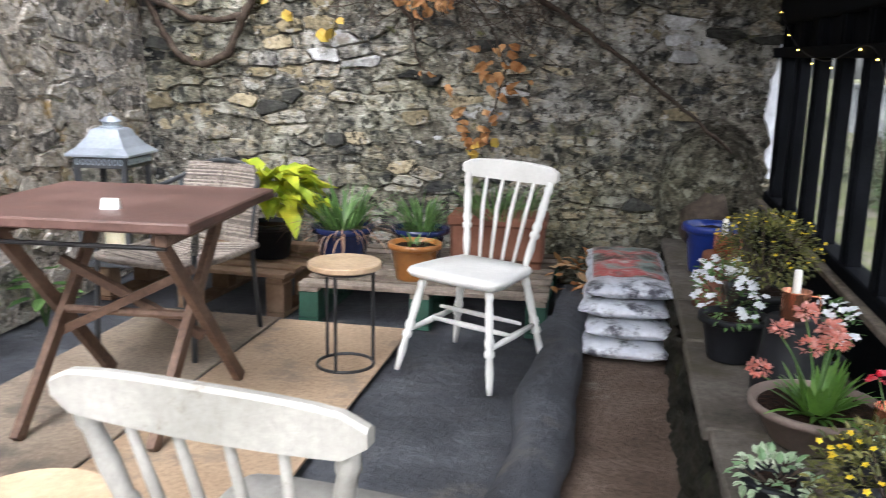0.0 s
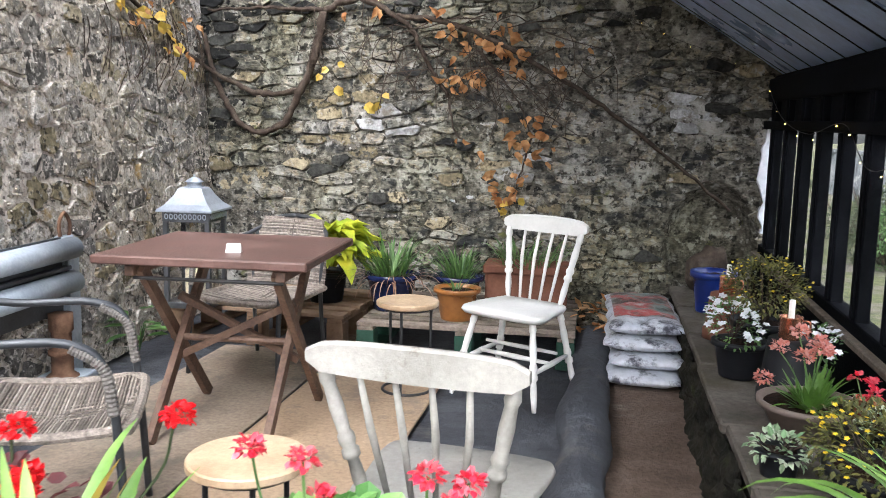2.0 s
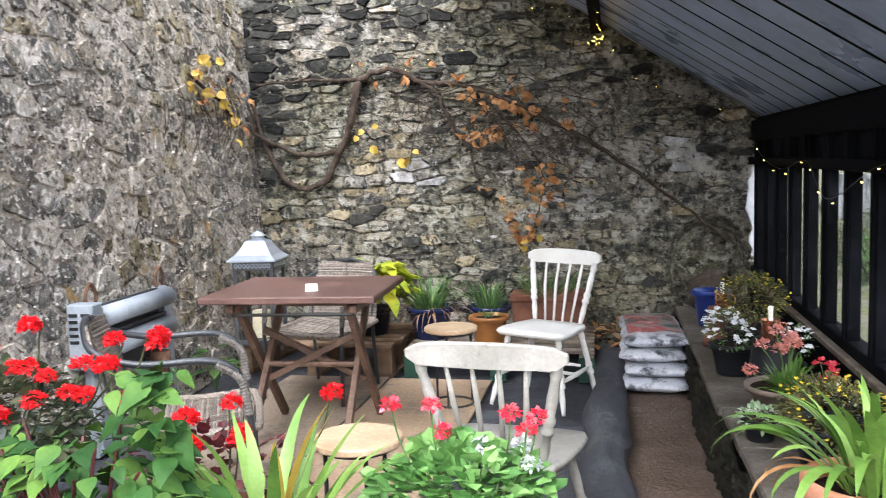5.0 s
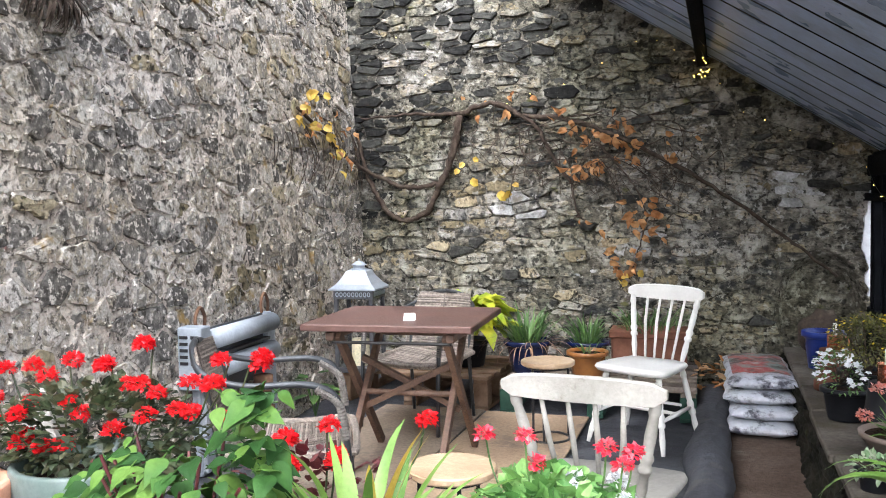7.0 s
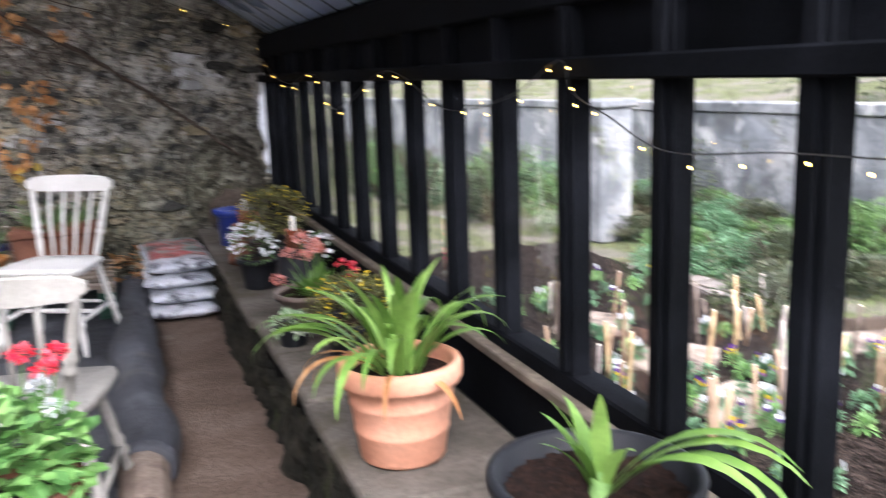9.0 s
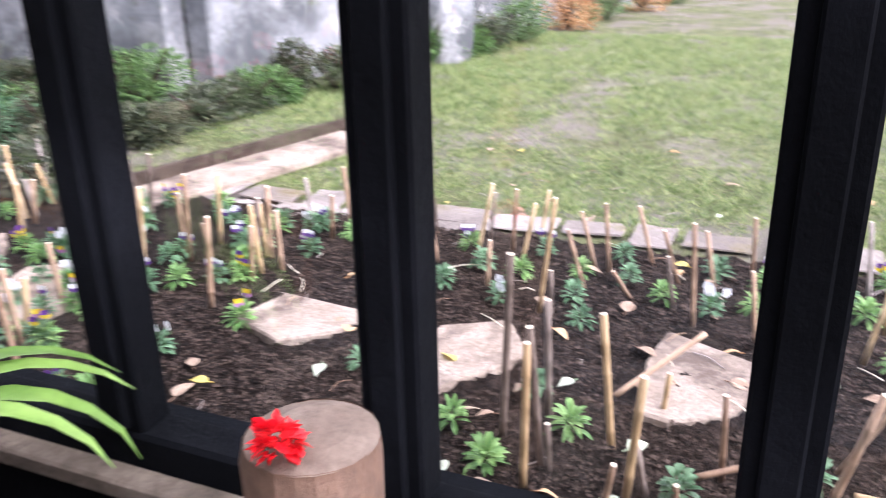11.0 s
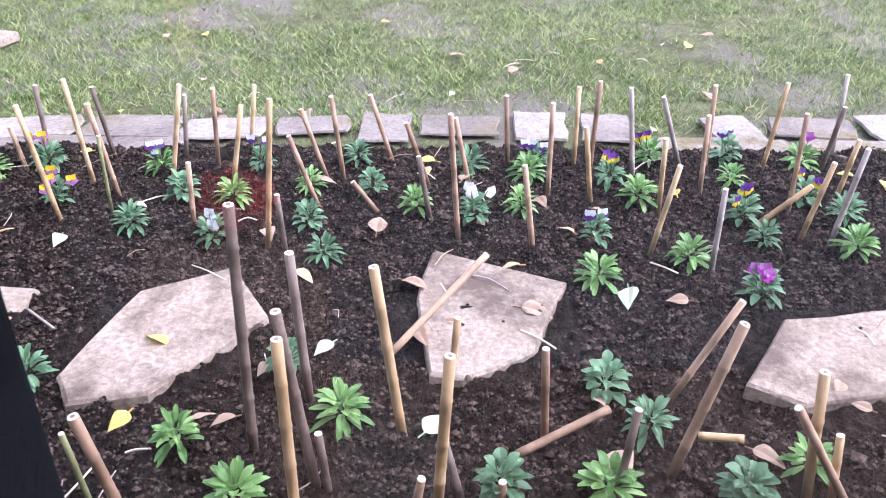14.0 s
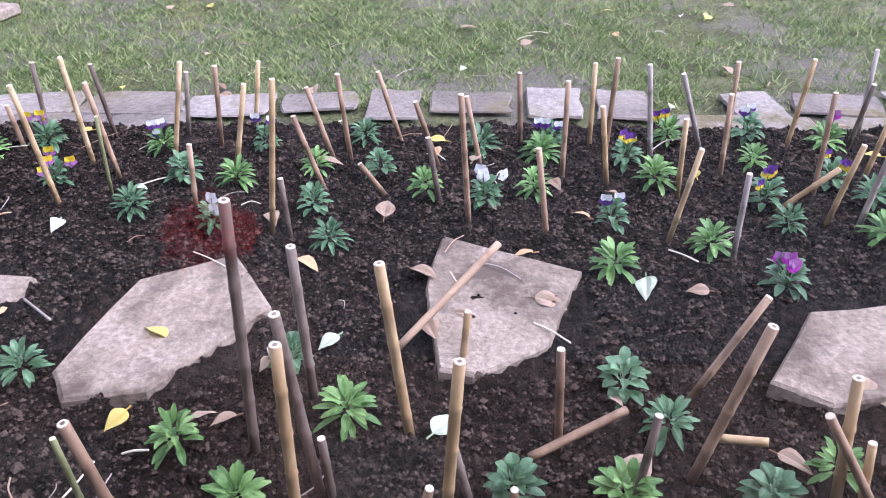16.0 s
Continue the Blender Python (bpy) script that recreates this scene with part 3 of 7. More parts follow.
for i, (x0, x1, y0, y1, rz, mat, lab) in enumerate(((-0.52, 0.165, -3.55, -1.14, -2.5, "board", "stained grey-brown plywood sheet lying on the floor"), (0.18, 0.84, -3.75, -1.16, -3.0, "board_tan", "tan plywood sheet lying on the floor"))):
    bm = bmesh.new()
    box(bm, x0, x1, y0, y1, 0.008, 0.02, 0.003)
    ob = solid("floor_board", bm, mat, lab, "board", kind="")
bm = bmesh.new()
rng = random.Random(5)
pts = [(1.56 + 0.015 * math.sin(i * .5), -0.5 - i * 0.065, 0.045 + 0.008 * math.sin(i * .6)) for i in range(46)]
tube(bm, pts, [0.105 + 0.010 * math.sin(i * .35) for i in range(46)], 28)
for v in bm.verts:
    fold = noise.noise(Vector((v.co.x * 26, v.co.y * 4.5, v.co.z * 26))) * .013 + noise.noise(Vector((v.co.x * 60, v.co.y * 14, v.co.z * 60))) * .005
    away = Vector((v.co.x - 1.56, 0, v.co.z - .045))
    v.co += away.normalized() * fold if away.length > .01 else Vector()
    v.co.z = max(v.co.z * .82, -0.03)
log_edge = thing("edging_log", "long log edging wrapped in black weed membrane", "log")
part("wrap", bm, "fabric", log_edge, "", True)
bm = bmesh.new()
tube(bm, [(1.555, -3.3, 0.035), (1.545, -3.75, 0.03)], [0.085, 0.08], 12)
part("bare_end", bm, "log_end", log_edge, "bare pale end of the log")

# ledge below the windows
bm = bmesh.new()
box(bm, 2.06, 2.66, -5.74, -0.02, -0.04, 0.285)
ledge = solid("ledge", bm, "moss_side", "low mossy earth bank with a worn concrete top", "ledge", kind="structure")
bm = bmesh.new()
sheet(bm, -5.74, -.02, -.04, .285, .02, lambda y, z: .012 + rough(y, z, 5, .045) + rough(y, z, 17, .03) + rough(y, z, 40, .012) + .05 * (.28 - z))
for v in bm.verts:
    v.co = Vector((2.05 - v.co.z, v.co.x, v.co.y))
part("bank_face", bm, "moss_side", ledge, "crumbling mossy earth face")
rng = random.Random(11)
y = -0.03
while y > -5.7:
    d = rng.uniform(0.5, 0.85)
    bm = bmesh.new()
    y1 = max(y - d, -5.74)
    box(bm, 2.035 + rng.uniform(-0.012, 0.012), 2.52, y1 + 0.004, y - 0.004, 0.27, 0.312 + rng.uniform(-0.004, 0.004), 0.008)
    part("coping_slab", bm, "ledge", ledge, "", False)
    y = y1

# window wall
XI, XO = 2.57, 2.62
win = thing("wall_east", "black timber window wall of tall narrow panes", "window wall", kind="structure")
bm = bmesh.new()
box(bm, 2.545, 2.70, -8.6, -0.01, -0.04, 0.50)
for v in bm.verts:
    v.co.z += zt(v.co.y) if v.co.z > 0.2 else 0
part("base_board", bm, "black_wood", win)
bm = bmesh.new()
box(bm, 2.525, 2.564, -8.6, -0.01, 0.502, 0.53, 0.004)
for v in bm.verts:
    v.co.z += zt(v.co.y)
part("window_sill", bm, "pallet", win, "worn grey sill board")
bm = bmesh.new()
box(bm, 2.565, 2.65, -8.6, -0.01, 0.50, 0.575, 0.006)
for v in bm.verts:
    v.co.z += zt(v.co.y)
part("bottom_rail", bm, "black_wood", win)
bm = bmesh.new()
box(bm, 2.545, 2.65, -8.6, -0.01, 1.295, 1.345, 0.005)
for v in bm.verts:
    v.co.z += zt(v.co.y)
part("top_rail", bm, "black_wood", win)
bm = bmesh.new()
box(bm, 2.60, 2.64, -8.6, -0.01, 1.346, 1.62)
for v in bm.verts:
    v.co.z += zt(v.co.y)
part("upper_panel", bm, "black_wood", win)
bm = bmesh.new()
box(bm, 2.562, 2.68, -8.6, -0.01, 1.46, 1.60, 0.008)
for v in bm.verts:
    v.co.z += zt(v.co.y)
part("wall_plate", bm, "black_wood", win, "heavy black beam along the eaves")
bm = bmesh.new()
box(bm, XI, 2.626, -0.035, 0.035, 0.50, 1.47, 0.004)
box(bm, XI - 0.012, XI + 0.02, -0.018, 0.018, 0.58, 1.46, 0.003)
post_mesh = finish("post", bm, "black_wood")
bm = bmesh.new()
box(bm, 2.618, 2.623, -0.165, 0.165, 0.57, 1.30)
pane_mesh = finish("pane", bm, "glass")
for k in range(-7, 15):
    y = -5.633 + 0.035 + 0.385 * k
    if y > -0.03:
        continue
    piece("post", post_mesh, win, pose(0, y, zt(y)))
    if y - 0.2 > -8.6:
        p = piece("pane", pane_mesh, win, pose(0, y - 0.1925, zt(y)))
        p.visible_shadow = False

# lean-to roof: boards run down the slope to the eaves
roof = thing("roof", "sloping lean-to roof lined with slate-blue boards", "roof", kind="structure")
SL = math.atan2(2.843 - 1.646, 2.62 - 0.768)
RX = 0.40  # the roof's upper edge
LEN = (2.72 - RX) / math.cos(SL)
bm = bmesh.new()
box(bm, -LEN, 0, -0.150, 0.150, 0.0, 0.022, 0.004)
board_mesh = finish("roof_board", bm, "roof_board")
# black strips added flush in the gaps stand for the shade between boards
bm = bmesh.new()
box(bm, -LEN, 0, -0.0155, 0.0155, -0.003, 0.034)
gap_shade_mesh = finish("gap_shade", bm, "black_wood")
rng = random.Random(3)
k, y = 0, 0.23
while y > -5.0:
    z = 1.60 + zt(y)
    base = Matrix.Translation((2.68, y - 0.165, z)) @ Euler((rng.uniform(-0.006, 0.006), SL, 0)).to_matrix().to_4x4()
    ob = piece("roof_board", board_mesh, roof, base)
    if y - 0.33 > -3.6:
        piece("gap_strip", gap_shade_mesh, roof, Matrix.Translation((2.68, y - 0.33, z)) @ Euler((0, SL, 0)).to_matrix().to_4x4())
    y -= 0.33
bm = bmesh.new()
box(bm, -LEN, 0.06, -3.6, -0.0, 0.035, 0.06)
for v in bm.verts:
    v.co.z += zt(v.co.y) * math.cos(SL)
    v.co.x -= zt(v.co.y) * math.sin(SL)
deck = part("deck", bm, "black_wood", roof)
deck.matrix_basis = Matrix.Translation((2.68, 0, 1.604)) @ Euler((0, SL, 0)).to_matrix().to_4x4()
bm = bmesh.new()
box(bm, 1.46, 1.53, -6.4, -0.02, 0, 0.11, 0.005)
for v in bm.verts:
    v.co.z += 2.27 + zt(v.co.y)
part("purlin", bm, "black_wood", roof, "black beam under the boards")
bm = bmesh.new()
box(bm, RX - 0.02, RX + 0.05, -6.4, -0.02, 0, 0.14, 0.005)
for v in bm.verts:
    v.co.z += 2.94 + zt(v.co.y)
part("ridge_beam", bm, "black_wood", roof)
for x, y in ((RX, -6.4),):
    bm = bmesh.new()
    box(bm, x - 0.03, x + 0.06, y, y + 0.09, 0, 2.94)
    part("roof_post", bm, "black_wood", roof)

# white render beside the window wall
bm = bmesh.new()
rng = random.Random(2)
outline = []
for i in range(16):
    t = i / 15
    outline.append((2.548 + 0.020 * math.sin(9 * t) + rng.uniform(-0.02, 0.02), 0.68 + 0.72 * t))
fr = [bm.verts.new((x, -0.052, z)) for x, z in outline] + [bm.verts.new((2.60, -0.052, z)) for x, z in reversed(outline)]
f = bm.faces.new(fr)
r = bmesh.ops.extrude_face_region(bm, geom=[f])
for v in r["geom"]:
    if isinstance(v, bmesh.types.BMVert):
        v.co.y = 0.02
part("render_patch", bm, "render", wall_north, "flaking white lime render")

# ---- the seating corner ----


def turned(bm, a, b, r, n=10):
    """A turned leg or post with beads, from a to b."""
    a, b = Vector(a), Vector(b)
    prof = [(0, .62), (.08, .8), (.2, 1), (.34, .8), (.36, 1.25), (.40, 1.25), (.42, .85), (.47, 1.2), (.50, 1.2), (.53, .9), (.7, 1.05), (.86, .85), (.9, 1.1), (1, .8)]
    tube(bm, [a.lerp(b, t) for t, _ in prof], [r * s for _, s in prof], n)


def spindle_chair(name, m, mat, label, spindles=5, w=0.40, d=0.40, seat=0.44, top=0.83, crest=.085, inset=.42, bow=.02):
    """Faces local -y. Seat, four legs, stretchers, two back posts, spindles and a crest rail."""
    ch = thing(name, label, "chair", m, "spindle-back chairs")
    bm = bmesh.new()
    ring = [(-w * .40, d * .42), (-w * .5, d * .05), (-w * .54, -d * .42), (-w * .40, -d * .52), (0, -d * .54), (w * .40, -d * .52), (w * .54, -d * .42), (w * .5, d * .05), (w * .40, d * .42)]
    ring = [(q.x, q.y) for q in curve([(x, y, 0) for x, y in ring] + [(ring[0][0], ring[0][1], 0)], 4)[:-1]]
    lo = [bm.verts.new((x * .94, y * .94, seat - 0.035)) for x, y in ring]
    mi = [bm.verts.new((x, y, seat - 0.015)) for x, y in ring]
    hi = [bm.verts.new((x * .97, y * .97, seat)) for x, y in ring]
    ce = [bm.verts.new((x * .55, y * .55, seat - 0.010)) for x, y in ring]
    for p, q in ((lo, mi), (mi, hi), (hi, ce)):
        for i in range(len(ring)):
            bm.faces.new((p[i], p[(i + 1) % len(ring)], q[(i + 1) % len(ring)], q[i]))
    bm.faces.new(lo)
    bm.faces.new(ce)
    part("seat", bm, mat, ch, "", True)
    feet = {}
    for sx in (-1, 1):
        for sy in (-1, 1):
            bm = bmesh.new()
            foot = Vector((sx * w * .56, sy * d * .56, 0))
            hip = Vector((sx * w * .38, sy * d * .36, seat - 0.03))
            turned(bm, foot, hip, 0.017)
            feet[sx, sy] = (foot, hip)
            part("leg", bm, mat, ch, "", True)
    for sx in (-1, 1):
        bm = bmesh.new()
        tube(bm, [feet[sx, -1][0].lerp(feet[sx, -1][1], .42), feet[sx, -1][0].lerp(feet[sx, -1][1], .42).lerp(feet[sx, 1][0].lerp(feet[sx, 1][1], .45), .5), feet[sx, 1][0].lerp(feet[sx, 1][1], .45)], [.009, .015, .009], 8)
        part("stretcher", bm, mat, ch, "", True)
    bm = bmesh.new()
    tube(bm, [(-w * .49, -.02, seat * .42), (0, -.02, seat * .42), (w * .49, -.02, seat * .42)], [.009, .014, .009], 8)
    part("stretcher", bm, mat, ch, "", True)
    bm = bmesh.new()
    tube(bm, [(-w * .49, .05, seat * .50), (0, .05, seat * .50), (w * .49, .05, seat * .50)], [.008, .012, .008], 8)
    part("stretcher", bm, mat, ch, "", True)
    for sx in (-1, 1):
        bm = bmesh.new()
        turned(bm, (sx * w * inset, d * .40, seat - .01), (sx * w * .50, d * .60, top - crest + .015), 0.017)
        part("back_post", bm, mat, ch, "", True)
    for i in range(spindles):
        t = (i + 1) / (spindles + 1) * 2 - 1
        bm = bmesh.new()
        tube(bm, [(t * w * (inset - .02), d * .42, seat - .01), (t * w * .44, d * .51 + .01, (seat + top) / 2), (t * w * .48, d * .62 + bow * (1 - t * t), top - crest + .015)], [.007, .0095, .007], 8)
        part("spindle", bm, mat, ch, "", True)
    bm = bmesh.new()
    n = 14
    rows = []
    for i in range(n + 1):
        t = i / n * 2 - 1
        x = t * w * .575
        y = d * .62 + bow * (1 - t * t)
        zlo, zhi = top - crest + .004 * t * t, top - .012 * t ** 4 + .006 * (1 - t * t)
        if abs(t) > .99:
            zlo, zhi = zlo + .02, zhi - .010
        rows.append([bm.verts.new((x, y - .011, zlo)), bm.verts.new((x, y - .012, zhi - .006)), bm.verts.new((x, y - .004, zhi)), bm.verts.new((x, y + .008, zhi)), bm.verts.new((x, y + .014, zhi - .006)), bm.verts.new((x, y + .012, zlo))])
    for a, b in zip(rows, rows[1:]):
        for k in range(6):
            bm.faces.new((a[k], a[(k + 1) % 6], b[(k + 1) % 6], b[k]))
    bm.faces.new(rows[0])
    bm.faces.new(rows[-1])
    part("crest_rail", bm, mat, ch)
    return ch


spindle_chair("spindle_chair", pose(1.205, -1.58, 0.014, 0, 1.2, -22), "white_paint", "white painted spindle-back kitchen chair on the membrane floor", 4, 0.40, 0.40, 0.435, 0.845, .08, .36)
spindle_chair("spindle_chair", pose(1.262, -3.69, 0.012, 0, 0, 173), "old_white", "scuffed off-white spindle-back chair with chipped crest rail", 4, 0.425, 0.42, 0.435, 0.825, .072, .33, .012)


def folding_table():
    tb = thing("folding_table", "square red-brown wooden folding table with crossed legs", "table", pose(0.09, -2.32, 0.025, 0, 0, 4))
    bm = bmesh.new()
    box(bm, -.435, .415, -.385, .385, .722, .757, .006)
    part("tabletop", bm, "table_wood", tb, "smooth red-brown top")
    for x in (-.30, .30):
        bm = bmesh.new()
        box(bm, x - .02, x + .02, -.34, .34, .672, .713, .004)
        part("bearer", bm, "leg_wood", tb)
    for sx, dx in ((-.27, 0), (-.235, 0), (.235, 0), (.27, 0)):
        inner = abs(sx) < .25
        bm = bmesh.new()
        a, b = (Vector((sx, -.34, 0)), Vector((sx, .30, .70))) if inner else (Vector((sx, .34, 0)), Vector((sx, -.30, .70)))
        d = (b - a).normalized()
        nrm = Vector((0, -d.z, d.y)) * .024
        ww = Vector((.014, 0, 0))
        vs = [bm.verts.new(p + nrm * u + ww * w) for p in (a, b) for u, w in ((-1, -1), (1, -1), (1, 1), (-1, 1))]
        for f in ((0, 1, 2, 3), (4, 5, 6, 7), (0, 1, 5, 4), (1, 2, 6, 5), (2, 3, 7, 6), (3, 0, 4, 7)):
            bm.faces.new([vs[i] for i in f])
        part("leg", bm, "leg_wood", tb)
    for a, b in (((-.25, -.02, .36), (.25, -.02, .36)), ((-.25, .25, .63), (.25, .25, .63))):
        bm = bmesh.new()
        tube(bm, [a, b], .016, 8)
        part("crossbar", bm, "leg_wood", tb)
    for s in (-1, 1):
        bm = bmesh.new()
        tube(bm, [(-.262 * s, -.03 * s, .27), (.262 * s, -.03 * s, .53)], .021, 4)
        part("diagonal_brace", bm, "leg_wood", tb)
    bm = bmesh.new()
    tube(bm, [(-.30, -.30, .66), (.30, -.30, .66)], .008, 8)
    part("steel_rod", bm, "black_metal", tb)


folding_table()
bm = bmesh.new()
vs = [bm.verts.new(p) for p in ((-.037, -.022, 0), (.037, -.022, 0), (.037, .022, 0), (-.037, .022, 0), (-.034, -.004, .043), (.034, -.004, .043), (.034, .004, .043), (-.034, .004, .043))]
for f in ((0, 1, 2, 3), (4, 5, 6, 7), (0, 1, 5, 4), (1, 2, 6, 5), (2, 3, 7, 6), (3, 0, 4, 7)):
    bm.faces.new([vs[i] for i in f])
solid("table_card", bm, "white_tag", "small folded white card standing on the table", "card", pose(.165, -2.50, .783, 0, 0, 12) @ Matrix.Scale(.8, 4))


def round_stool(m, label):
    st = thing("round_stool", label, "stool", m, "round side stools")
    bm = bmesh.new()
    lathe(bm, [(0, .425), (.145, .425), (.152, .431), (.152, .447), (.147, .452), (0, .452)], 32)
    part("seat", bm, "stool_top", st, "pale mango-wood disc")
    for i in range(3):
        a = 2 * math.pi * i / 3 + .5
        bm = bmesh.new()
        tube(bm, [(.118 * math.cos(a), .118 * math.sin(a), .01), (.118 * math.cos(a), .118 * math.sin(a), .425)], .0075, 8)
        part("leg", bm, "black_metal", st)
    for z in (.012, .418):
        bm = bmesh.new()
        tube(bm, [(.118 * math.cos(t * math.pi / 16), .118 * math.sin(t * math.pi / 16), z) for t in range(33)], .0075, 8, False)
        part("ring", bm, "black_metal", st)


round_stool(pose(.690, -1.70, .012, 0, 0, 0), "small round stool with pale wooden top and black wire base")
round_stool(pose(.76, -3.72, .02, 0, 0, 30), "small round stool with pale wooden top beside the chair")


def wicker_chair(m, label):
    """Faces local -y: tube frame with arms, woven seat and back."""
    ch = thing("wicker_armchair", label, "armchair", m, "wicker armchairs")
    for sx in (-1, 1):
        bm = bmesh.new()
        tube(bm, curve([(sx * .27, -.27, 0), (sx * .265, -.25, .34), (sx * .265, -.22, .58), (sx * .265, -.12, .655), (sx * .26, .12, .66), (sx * .22, .27, .70), (sx * .12, .32, .765), (0, .33, .785)], 5), .0125, 8)
        arm_ob = part("arm_frame", bm, "grey_frame", ch, "", True)
        bm = bmesh.new()
        arm = curve([(sx * .265, -.24, .46), (sx * .265, -.215, .585), (sx * .265, -.135, .645)], 22)
        tube(bm, arm, [.0148 + .0022 * (i % 2) for i in range(len(arm))], 8)
        part("arm_binding", bm, "wicker_dark", arm_ob, "grey woven binding")
        bm = bmesh.new()
        tube(bm, curve([(sx * .22, .26, 0), (sx * .215, .22, .4), (sx * .22, .27, .70)], 5), .0115, 8)
        part("leg", bm, "grey_frame", ch, "", True)
    for side in (0, 1):
        bm = bmesh.new()
        for i in range(46):
            t = i / 45
            if side == 0:
                y = -.255 + .47 * t
                z = .415 - .03 * math.sin(math.pi * min(1, t * 1.05)) + (.0 if t > .06 else -.02 * (1 - t / .06))
                a, b = Vector((-.245, y, z + .012)), Vector((.245, y, z + .012))
                mid = Vector((0, y, z - .012))
            else:
                z = .42 + .35 * t
                w = .245 - .06 * t * t
                y = .225 + .09 * t
                a, b, mid = Vector((-w, y - .02, z)), Vector((w, y - .02, z)), Vector((0, y + .02, z))
            tube(bm, [a, a.lerp(mid, .55) + Vector((0, 0, .002 * (i % 2))), mid, b.lerp(mid, .55) + Vector((0, 0, .002 * (i % 2))), b], .0052, 5)
        for j in range(16):
            u = -1 + 2 * (j + .5) / 16
            if side == 0:
                tube(bm, [(u * .24, -.255, .41 - .01 * (1 - u * u)), (u * .24, -.02, .398 - .024 * (1 - u * u)), (u * .235, .21, .408)], .0042, 4)
            else:
                tube(bm, [(u * .24, .205 + .03 * (1 - u * u), .42), (u * .20, .295 + .03 * (1 - u * u), .76)], .0042, 4)
        tagged(part("woven_seat" if side == 0 else "woven_back", bm, "wicker", ch), "close weave of taupe strands", kind="stuff")
    bm = bmesh.new()
    rim = curve([(-.25, .21, .42), (-.255, -.05, .405), (-.25, -.24, .415), (-.18, -.275, .405), (.18, -.275, .405), (.25, -.24, .415), (.255, -.05, .405), (.25, .21, .42)], 12)
    tube(bm, rim, [.014 + .0018 * (i % 2) for i in range(len(rim))], 8)
    part("seat_rim", bm, "wicker", ch, "bound woven rim")
    return ch


near_wicker = wicker_chair(pose(-.01, -3.455, .012, 0, 0, 115), "taupe wicker armchair with dark tubular arms beside the table")
near_wicker.scale = (1.03, 1.0, 1.05)
wicker_chair(pose(-.13, -1.52, .012, 0, 0, -12), "taupe wicker armchair with dark tubular arms behind the table")


def lantern(m, metal, top, label):
    la = thing("lantern", label, "lantern", m, "garden lanterns")
    bm = bmesh.new()
    box(bm, -.135, .135, -.135, .135, 0, .035, .005)
    part("base", bm, metal, la)
    for sx in (-1, 1):
        for sy in (-1, 1):
            bm = bmesh.new()
            box(bm, sx * .122 - .014, sx * .122 + .014, sy * .122 - .014, sy * .122 + .014, .035, .50, .003)
            part("corner_post", bm, metal, la)
    for a in range(4):
        bm = bmesh.new()
        box(bm, -.11, .11, -.124, -.120, .04, .495)
        p = part("pane", bm, "glass", la)
        p.matrix_basis = pose(0, 0, 0, 0, 0, 90 * a)
        p.visible_shadow = False
        bm = bmesh.new()
        box(bm, -.135, .135, -.139, -.126, .495, .555, .003)
        q = part("frieze", bm, metal, la)
        q.matrix_basis = pose(0, 0, 0, 0, 0, 90 * a)
        bm = bmesh.new()
        for i in range(9):
            x = -.11 + .0275 * i
            tube(bm, [(x + .009 * math.cos(t * math.pi / 5), -.141, .526 + .014 * math.sin(t * math.pi / 5)) for t in range(11)], .0032, 4, False)
        part("fretwork", bm, top, q, "pale pierced fretwork")
    bm = bmesh.new()
    rows = []
    for s, z in ((.162, .552), (.162, .563), (.125, .592), (.088, .640), (.07, .676), (.058, .684)):
        rows.append([bm.verts.new((x * s, y * s, z)) for x, y in ((-1, -1), (1, -1), (1, 1), (-1, 1))])
    for a, b in zip(rows, rows[1:]):
        for k in range(4):
            bm.faces.new((a[k], a[(k + 1) % 4], b[(k + 1) % 4], b[k]))
    bm.faces.new(rows[0])
    bm.faces.new(rows[-1])
    part("roof", bm, top, la, "silver hipped roof")
    bm = bmesh.new()
    lathe(bm, [(.056, .684), (.056, .691), (.04, .693), (.04, .711), (.054, .715), (.022, .737), (.006, .742), (.006, .756), (0, .758)], 14)
    part("finial", bm, top, la)
    bm = bmesh.new()
    lathe(bm, [(0, .036), (.06, .036), (.06, .21), (.05, .216), (0, .21)], 18)
    part("candle", bm, "cream", la, "cream pillar candle")
    return la


lantern(pose(-.71, -1.12, .24, 0, 0, 5), "gunmetal", "zinc", "tall dark metal garden lantern with a silver hipped top")
slim = lantern(pose(-.64, -4.02, .0, 0, 0, 20), "old_white", "old_white", "slim white painted metal garden lantern behind the red geraniums")
slim.scale = (.45, .45, 1.0)


